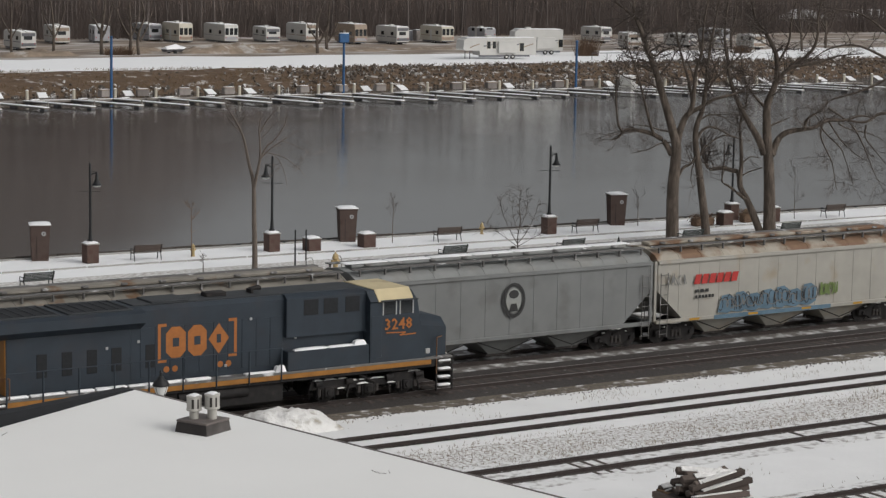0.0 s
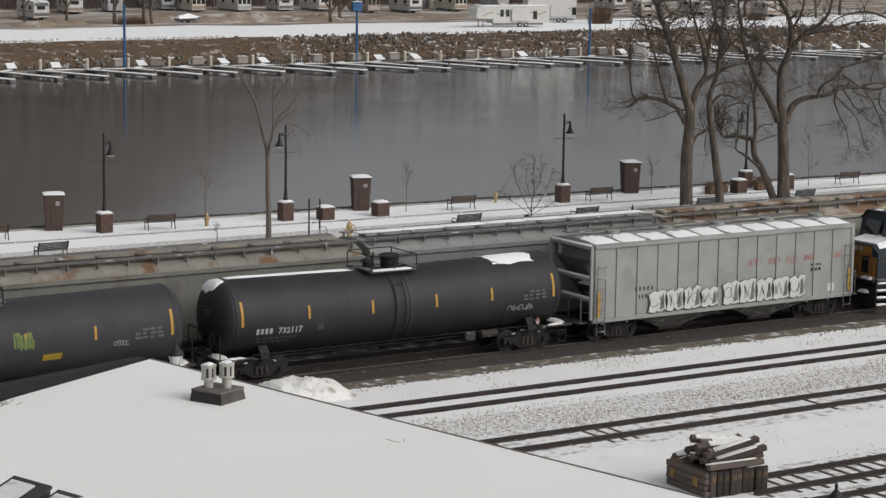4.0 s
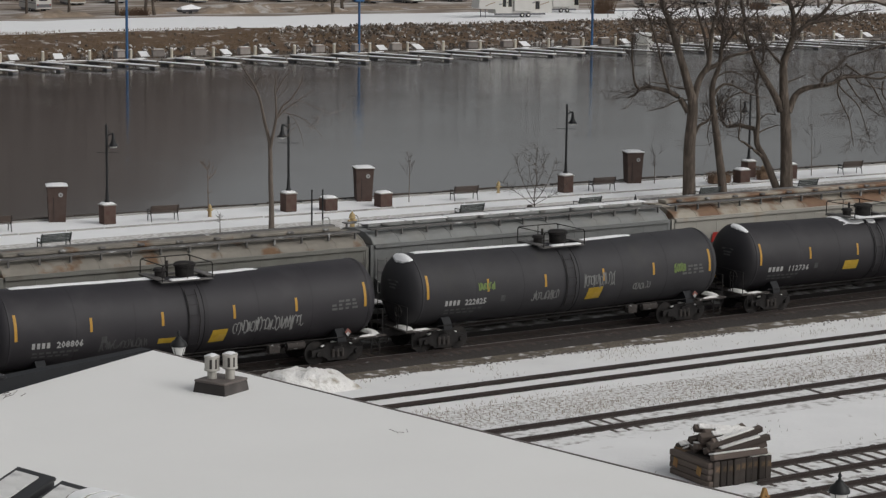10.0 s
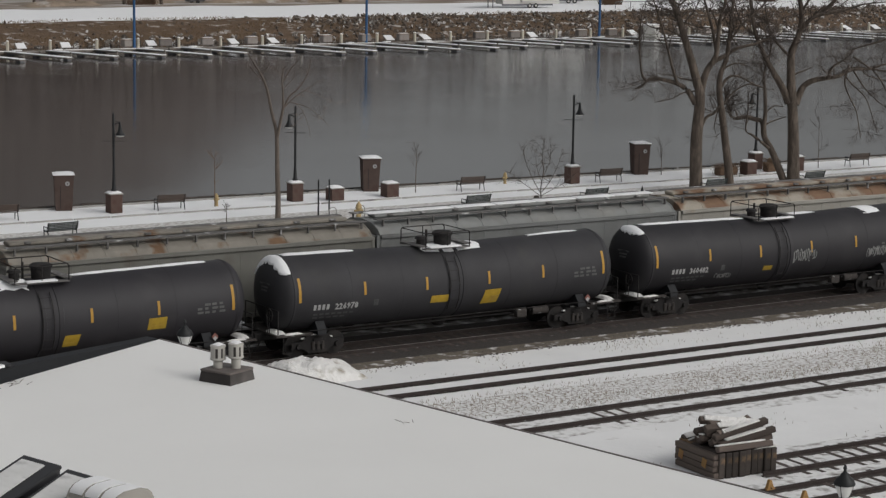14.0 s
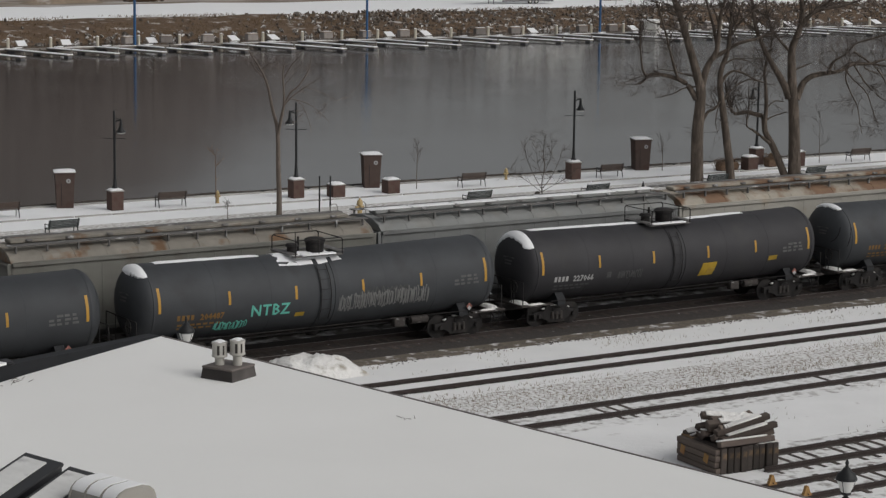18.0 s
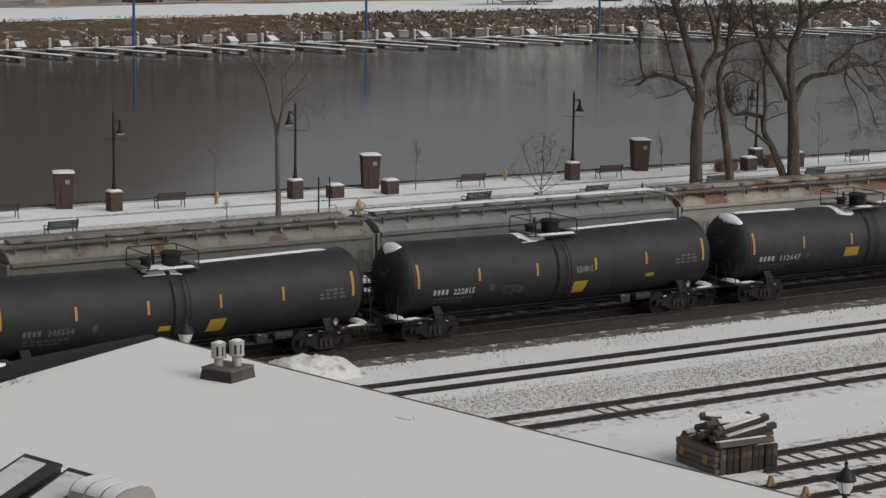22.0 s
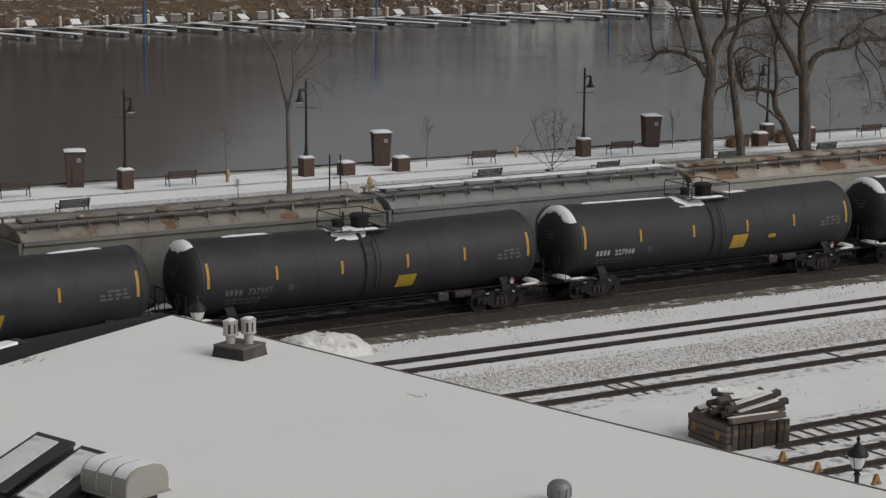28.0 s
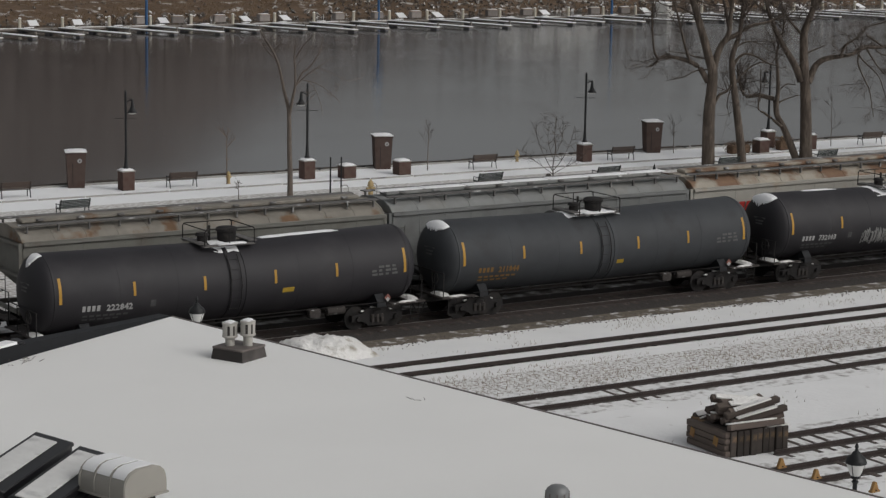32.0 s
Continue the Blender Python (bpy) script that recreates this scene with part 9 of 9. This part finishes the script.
def roof_edge_board():
    """The dark coping that rises towards the building's far corner, with lying snow on its top."""
    t = thing("parapet_coping", "dark metal parapet coping with a strip of snow", "parapet")
    a, c = Vector((18.02, 38.06, ROOF_Z)), Vector((4.4, 30.8, ROOF_Z))
    d = (c - a).normalized()
    out = Vector((-d.y, d.x, 0)) * (1 if -d.y * 0 + d.x * 1 < 0 else -1)
    out = Vector((d.y, -d.x, 0))
    if out.y < 0:
        out = -out
    def p(s, o, z):
        return a + d * s + out * o + Vector((0, 0, z))
    def h(s):
        return min(0.26, 0.02 + s * 0.05)
    vs, fs = [], []
    ss = [0.0, 1.0, 2.0, 3.0, 4.0, 5.0, 9.0, 15.4]
    for s in ss:
        vs += [p(s, -0.03, -0.1), p(s, 0.0, h(s)), p(s, 0.24, h(s) + 0.01), p(s, 0.30, -0.3)]
    for i in range(len(ss) - 1):
        k = 4 * i
        fs += [(k + j, k + 4 + j, k + 4 + (j + 1) % 4, k + (j + 1) % 4) for j in range(4)]
    fs += [(0, 1, 2, 3), tuple(range(len(vs) - 4, len(vs)))]
    part("coping", B().add(vs, fs), COPING_BLACK, t, smooth=0)
    sn = B()
    for s0, s1, w in ((4.45, 9.0, 0.24), (9.0, 15.3, 0.24)):
        q = [p(s0, 0.24 - w, h(s0) + 0.012), p(s1, 0.24 - w, h(s1) + 0.012), p(s1, 0.25, h(s1) + 0.012), p(s0, 0.25, h(s0) + 0.012)]
        e = [v + Vector((0, 0, 0.045)) for v in q]
        sn.add(q + e, [(0, 3, 2, 1), (4, 5, 6, 7), (0, 1, 5, 4), (1, 2, 6, 5), (2, 3, 7, 6), (3, 0, 4, 7)])
    part("coping_snow", sn, SNOW, t)
    part("joint_clip", B().box(*p(4.3, 0.12, h(4.3) + 0.03), 0.16, 0.34, 0.06, 0.02), FRAME_BLACK, t)


roof_edge_board()
# thin dark metal drip edge along the long eave
a, c = Vector((18.06, 38.04, ROOF_Z)), Vector((23.9, 10.0, ROOF_Z))
d = (c - a).normalized()
n_out = Vector((-d.y, d.x, 0))
q = [a - n_out * 0.01, c - n_out * 0.01, c + n_out * 0.035, a + n_out * 0.035]
tagged(part("drip_edge", B().add([v + Vector((0, 0, -0.11)) for v in q] + [v + Vector((0, 0, 0.012)) for v in q], [(0, 3, 2, 1), (4, 5, 6, 7), (0, 1, 5, 4), (1, 2, 6, 5), (2, 3, 7, 6), (3, 0, 4, 7)]), CURB_TOP), "brown metal drip edge of the roof", "trim", kind="structure")

vent = thing("roof_vent", "twin galvanised flue caps on a dark roof curb", "roof vent", at=pose(17.56, 34.22, ROOF_Z, 0, 0, 25))
vs = [(s * 0.355, t_ * 0.355, -0.02) for s, t_ in ((-1, -1), (1, -1), (1, 1), (-1, 1))] + [(s * 0.325, t_ * 0.325, 0.19) for s, t_ in ((-1, -1), (1, -1), (1, 1), (-1, 1))]
part("curb", B().add(vs, [(3, 2, 1, 0), (4, 5, 6, 7), (0, 1, 5, 4), (1, 2, 6, 5), (2, 3, 7, 6), (3, 0, 4, 7)]), TAR, vent, smooth=0)
part("curb_cap", B().box(0, 0, 0.205, 0.68, 0.68, 0.04, 0.012), CURB_TOP, vent)
for x, y, dz in ((-0.085, 0.135, -0.01), (0.085, -0.135, 0.03)):
    fl = part("flue", B().cyl((x, y, 0.2), (x, y, 0.44), 0.085, n=20), GALV, vent)
    part("flue_cap", B().lathe([(0.085, 0.36), (0.14, 0.385), (0.14, 0.41), (0.132, 0.415), (0.132, 0.61), (0.14, 0.615), (0.14, 0.64), (0.10, 0.655)], (x, y, dz), 24), GALV, fl)
    part("cap_slot", B().box(0, -0.130, 0.51 + dz, 0.045, 0.012, 0.17, 0.003, Matrix.Translation((x, y, 0)) @ Matrix.Rotation(radians(-62), 4, "Z")).box(0, -0.130, 0.51 + dz, 0.035, 0.012, 0.17, 0.003, Matrix.Translation((x, y, 0)) @ Matrix.Rotation(radians(-20), 4, "Z")), TAR, fl)
part("cap_snow", heap(heap(B(), -0.085, 0.135, 0.64, 0.2, 0.2, 0.03, 4, 1), 0.085, -0.135, 0.68, 0.2, 0.2, 0.03, 4, 2), SNOW, vent)

# a barrel-shaped beige ventilation hood on its curb
hood_v = thing("ventilation_hood", "beige barrel-shaped roof ventilation hood with snow on its ribs", "ventilation hood", at=pose(11.98, 26.80, ROOF_Z + 0.05, 0, 0, 108) @ Matrix.Diagonal((0.97, 0.97, 0.93, 1)))
part("curb", B().box(0, 0, 0.03, 0.74, 0.58, 0.26, 0.01), TAR, hood_v)
part("base_flange", B().box(0, 0, 0.17, 1.02, 0.84, 0.03, 0.008), BEIGE_METAL, hood_v)
arch = [(-0.39, 0.18), (-0.39, 0.36), (-0.375, 0.43), (-0.34, 0.50), (-0.27, 0.56), (-0.15, 0.60), (0.15, 0.60), (0.27, 0.56), (0.34, 0.50), (0.375, 0.43), (0.39, 0.36), (0.39, 0.18)]
part("barrel", B().prism(arch, -0.48, 0.48), BEIGE_METAL, hood_v, smooth=50)
for x in (-0.455, -0.16, 0.16, 0.455):
    oo = [(y * 1.035, 0.2 + (z - 0.2) * 1.045) for y, z in arch]
    part("rib", B().prism(oo, x - 0.014, x + 0.014), BEIGE_METAL, hood_v, smooth=50)
for x0, x1 in ((-0.44, -0.19), (-0.13, 0.13), (0.19, 0.44)):
    part("hood_snow", B().prism([(-0.345, 0.505), (-0.27, 0.565), (-0.15, 0.602), (0.15, 0.602), (0.27, 0.565), (0.36, 0.48), (0.345, 0.525), (0.26, 0.595), (0.14, 0.628), (-0.15, 0.628), (-0.26, 0.592), (-0.335, 0.53)], x0, x1), SNOW, hood_v)


THIN_SNOW = mat("thin_wet_snow", (0.56, 0.56, 0.55), 0.7, vary=0.12, scale=3.0, stain=(0.42, 0.42, 0.42), stain_at=0.62, stain_scale=2.5)


def skylight(x, y, turn, l, w):
    t = thing("roof_skylight", "black-framed tilted skylight under snow", "skylight", "roof skylights", pose(x, y, ROOF_Z, 0, 0, turn))
    o = [(-w / 2, 0.0), (w / 2, 0.0), (w / 2, 0.34), (-w / 2, 0.22)]
    part("curb", B().prism(o, -l / 2, l / 2), FRAME_BLACK, t, smooth=0)
    part("frame", B().box(0, 0, 0.0, l + 0.06, w + 0.06, 0.07, 0.02, Matrix.Translation((0, 0, 0.30)) @ Matrix.Rotation(radians(12), 4, "X")), FRAME_BLACK, t)
    part("snow_cover", B().box(-0.02, 0.055, 0.045, l - 0.24, w * 0.66, 0.03, 0.012, Matrix.Translation((-0.08, 0, 0.30)) @ Matrix.Rotation(radians(12), 4, "X")), THIN_SNOW, t, "thin wet layer of snow on the glass")
    part("flashing", B().box(0, -w / 2 - 0.06, 0.06, l + 0.04, 0.14, 0.16, 0.02), FRAME_BLACK, t)


skylight(11.18, 28.49, 46.5, 2.6, 0.56)
skylight(11.42, 27.46, 46.5, 2.6, 0.54)

ZINC = mat("dull_zinc", (0.20, 0.205, 0.205), 0.5, 0.3, vary=0.2, scale=6.0)
turb = thing("turbine_vent", "small dull grey turbine vent peeking over the snow", "roof vent", at=pose(17.15, 23.85, ROOF_Z))
part("neck", B().cyl((0, 0, 0), (0, 0, 0.06), 0.13, n=16), ZINC, turb)
part("dome", B().lathe([(0.15, 0.04), (0.165, 0.09), (0.17, 0.13), (0.17, 0.20), (0.15, 0.26), (0.10, 0.30), (0.04, 0.315)], (0, 0, 0), 20), ZINC, turb)
for k in range(10):
    a_ = k * 0.628
    part("vane", B().box(0, 0.171, 0.155, 0.014, 0.012, 0.12, 0.0, Matrix.Rotation(a_, 4, "Z")), CURB_TOP, turb)
scr = B()
rg = random.Random(2)
for x, y in ((14.0, 35.5), (13.9, 35.6), (14.12, 35.62), (18.6, 29.9)):
    for k in range(4):
        p = Vector((x + rg.uniform(-0.2, 0.2), y + rg.uniform(-0.2, 0.2), ROOF_Z + 0.02))
        scr.cyl(p, p + Vector((rg.uniform(-0.22, 0.22), rg.uniform(-0.1, 0.1), 0.03)), 0.006, 0.003, 5)
tagged(part("dead_twigs", scr, YOUNG), "few dead twigs lying on the roof snow", "twigs", kind="stuff")


def lantern_post(x, y, top, label):
    t = thing("street_lantern", label, "street lamp", "acorn lanterns", pose(x, y, 0))
    z = top - 1.12
    part("pole", B().lathe([(0.16, 0.0), (0.16, 0.4), (0.08, 0.6), (0.06, z - 0.1), (0.10, z - 0.05), (0.05, z)], (0, 0, 0), 12), BLACK_IRON, t)
    part("fitter", B().lathe([(0.05, z), (0.14, z + 0.06), (0.13, z + 0.12)], (0, 0, 0), 12), BLACK_IRON, t)
    part("globe", B().lathe([(0.12, z + 0.10), (0.18, z + 0.22), (0.24, z + 0.40), (0.25, z + 0.46)], (0, 0, 0), 16), LAMP_GLASS, t, "pale tapered glass globe")
    part("cap", B().lathe([(0.28, z + 0.44), (0.28, z + 0.49), (0.23, z + 0.60), (0.13, z + 0.67), (0.10, z + 0.74), (0.05, z + 0.77), (0.035, z + 0.83), (0.055, z + 0.88), (0.02, z + 0.97)], (0, 0, 0), 16), BLACK_IRON, t, "black stepped cap with finial")
    for k in range(4):
        a_ = k * math.pi / 2 + 0.4
        part("strap", B().tube([(0.135 * math.cos(a_), 0.135 * math.sin(a_), z + 0.1), (0.255 * math.cos(a_), 0.255 * math.sin(a_), z + 0.46)], 0.012), BLACK_IRON, t)


lantern_post(31.66, 64.74, 4.50, "black street lantern with pale glass beside the yard")
lantern_post(38.62, 40.60, 4.26, "black street lantern with pale glass below the roof")

# stacked ties at the end of the stub track
pile = thing("timber_stack", "stack of old railway ties with snow on the tumbled top", "timber stack", at=pose(45.92, 53.8, 0, 0, 0, -4))
rg = random.Random(6)
tb = mesh_of("timber", B().box(0, 0, 0, 2.15, 0.23, 0.19, 0.02), OLD_TIMBER, 0)
te = mesh_of("timber_block", B().box(0, 0, 0, 0.238, 2.3, 0.86, 0.02), TIMBER_END, 0)
for k in range(9):
    part("timber_block", te, None, pile, at=pose(-1.0 + k * 0.252 + rg.uniform(-0.01, 0.01), rg.uniform(-0.06, 0.06), 0.43 + rg.uniform(-0.03, 0.03), 0, 0, rg.uniform(-1, 1)))
for k in range(4):
    part("timber", tb, None, pile, at=pose(-1.20, rg.uniform(-0.05, 0.05), 0.11 + k * 0.205, 0, 0, 90 + rg.uniform(-1, 1)))
for k in range(19):
    lv = 0 if k < 9 else 1 if k < 15 else 2
    u = (k if lv == 0 else k - 9 if lv == 1 else k - 15)
    x = rg.uniform(-0.12, 0.28)
    y = -1.05 + u * (0.26 if lv == 0 else 0.29 if lv == 1 else 0.26) + lv * 0.22
    z = 0.98 + lv * 0.235 + rg.uniform(-0.02, 0.05)
    tr = rg.uniform(-16, 11)
    ob = part("timber", tb, None, pile, at=pose(x, y, z, rg.uniform(-35, 35), rg.uniform(-13, 9), tr))
    if k % 6 != 5 or lv == 2:
        part("timber_snow", B().box(rg.uniform(-0.2, 0.2), 0, 0.125, rg.uniform(1.3, 2.0), 0.225, 0.05, 0.02), DIRTY_SNOW, ob)
part("edge_snow", heap(B(), 0.75, -0.95, 0.86, 1.05, 0.36, 0.06, 5, 8), DIRTY_SNOW, pile)
part("snow_pad", heap(B(), 0.30, 0.05, 1.40, 1.25, 0.85, 0.13, 7, 4), SNOW, pile)
for x, y in ((-1.32, -0.55), (-1.32, 0.75)):
    part("timber_chock", B().box(x, y, 0.45, 0.03, 0.24, 0.30, 0.01, Matrix.Translation((x, y, 0.45)) @ Matrix.Rotation(radians(14), 4, "X") @ Matrix.Translation((-x, -y, -0.45))), STOP_YELLOW, pile, "yellow-painted timber end")


def wheel_stop(x, y, turn):
    t = thing("wheel_stop", "worn yellow steel wheel stop on the rails", "wheel stop", "wheel stops", pose(x, y, 0.06, 0, 0, turn) @ Matrix.Diagonal((0.60, 0.60, 0.60, 1)))
    part("shoe", B().prism([(-0.28, 0.16), (0.28, 0.16), (0.20, 0.26), (0.05, 0.62), (-0.08, 0.62), (-0.2, 0.3)], -0.09, 0.09, "y"), STOP_YELLOW, t)
    part("clamp", B().box(0, 0, 0.14, 0.62, 0.26, 0.10, 0.02), STOP_YELLOW, t)
    part("bolt", B().cyl((0, -0.16, 0.2), (0, 0.16, 0.2), 0.035, n=8), UNDER, t)


for x, y in ((45.1, 50.753), (45.2, 49.247), (45.8, 47.3)):
    wheel_stop(x, y, 4)

# ploughed heap beside the main track
mound = B()
nm, mm = 26, 18
vs, fs = [], []
for i in range(nm + 1):
    for j in range(mm + 1):
        u, w = 2 * i / nm - 1, 2 * j / mm - 1
        e = max(0.0, 1 - u * u) * max(0.0, 1 - w * w)
        z = 0.92 * e ** 0.65 * (0.84 + 0.24 * noise.noise((i * 0.33, j * 0.4, 5.0)) + 0.10 * noise.noise((i * 0.9, j * 0.9, 1.0)))
        vs.append((40.3 + u * 2.2, 72.0 + w * 1.3, max(-0.05, z) - 0.03 * (e <= 0)))
for i in range(nm):
    for j in range(mm):
        k = i * (mm + 1) + j
        fs.append((k, k + mm + 1, k + mm + 2, k + 1))
tagged(part("snow_mound", mound.add(vs, fs), DIRTY_SNOW, smooth=80, mend=False), "ploughed heap of grimy snow beside the track", "snow heap")

# stubble poking through the snow between the yard tracks
STRAW = mat("dry_stubble", (0.25, 0.21, 0.165), 0.95, vary=0.3, scale=1.0)
st = B()
rg = random.Random(12)
for i in range(16000):
    x, y = rg.uniform(34, 92), rg.choice((rg.uniform(62.9, 66.6), rg.uniform(62.9, 66.6), rg.uniform(69.6, 72.8), rg.uniform(54.6, 60.2)))
    dens = 0.30 + 1.5 * noise.noise((x * 0.3, y * 0.7, 9.0)) - (0.75 if y < 61 else 0.55 if y > 69 else 0)
    if rg.random() > dens + 0.25:
        continue
    h = rg.uniform(0.04, 0.16)
    st.add([(x - 0.022, y, -0.01), (x + 0.022, y + 0.01, -0.01), (x + rg.uniform(-0.1, 0.1), y + rg.uniform(-0.06, 0.06), h)], [(0, 1, 2)])
for i in range(1900):
    x, y = 74 + rg.gauss(0, 3.6), 65.2 + rg.gauss(0, 0.7)
    h = rg.uniform(0.2, 0.65)
    st.add([(x - 0.02, y, 0), (x + 0.02, y, 0), (x + rg.uniform(-0.3, 0.3), y + rg.uniform(-0.15, 0.15), h)], [(0, 1, 2)])
tagged(part("stubble", st, STRAW, smooth=0, mend=False), "dry grass stubble poking through yard snow", "grass", kind="stuff")


# loose gravel thrown from the ballast over the snow
GRAVEL = mat("loose_dark_gravel", (0.085, 0.075, 0.068), 0.95, vary=0.3, scale=3.0)
gr = B()
rg = random.Random(41)
for i in range(9000):
    x = rg.uniform(36, 100)
    y = 72.95 - abs(rg.gauss(0, 0.42))
    if noise.noise((x * 0.5, y * 0.9, 6.0)) < -0.05 and rg.random() < 0.75:
        continue
    r = rg.uniform(0.02, 0.065)
    a_ = rg.uniform(0, 6.28)
    c_, s_ = math.cos(a_) * r, math.sin(a_) * r
    gr.add([(x + c_ * 1.5, y + s_, -0.005), (x - s_, y + c_ * 0.8, -0.005), (x - c_, y - s_ * 1.2, -0.005), (x + s_, y - c_, -0.005), (x, y, 0.02 + r * 0.5)], [(0, 1, 4), (1, 2, 4), (2, 3, 4), (3, 0, 4)])
tagged(part("gravel", gr, GRAVEL, smooth=0, mend=False), "loose dark gravel scattered over the snow edge", "gravel", kind="stuff")
motions(rail_vehicles())
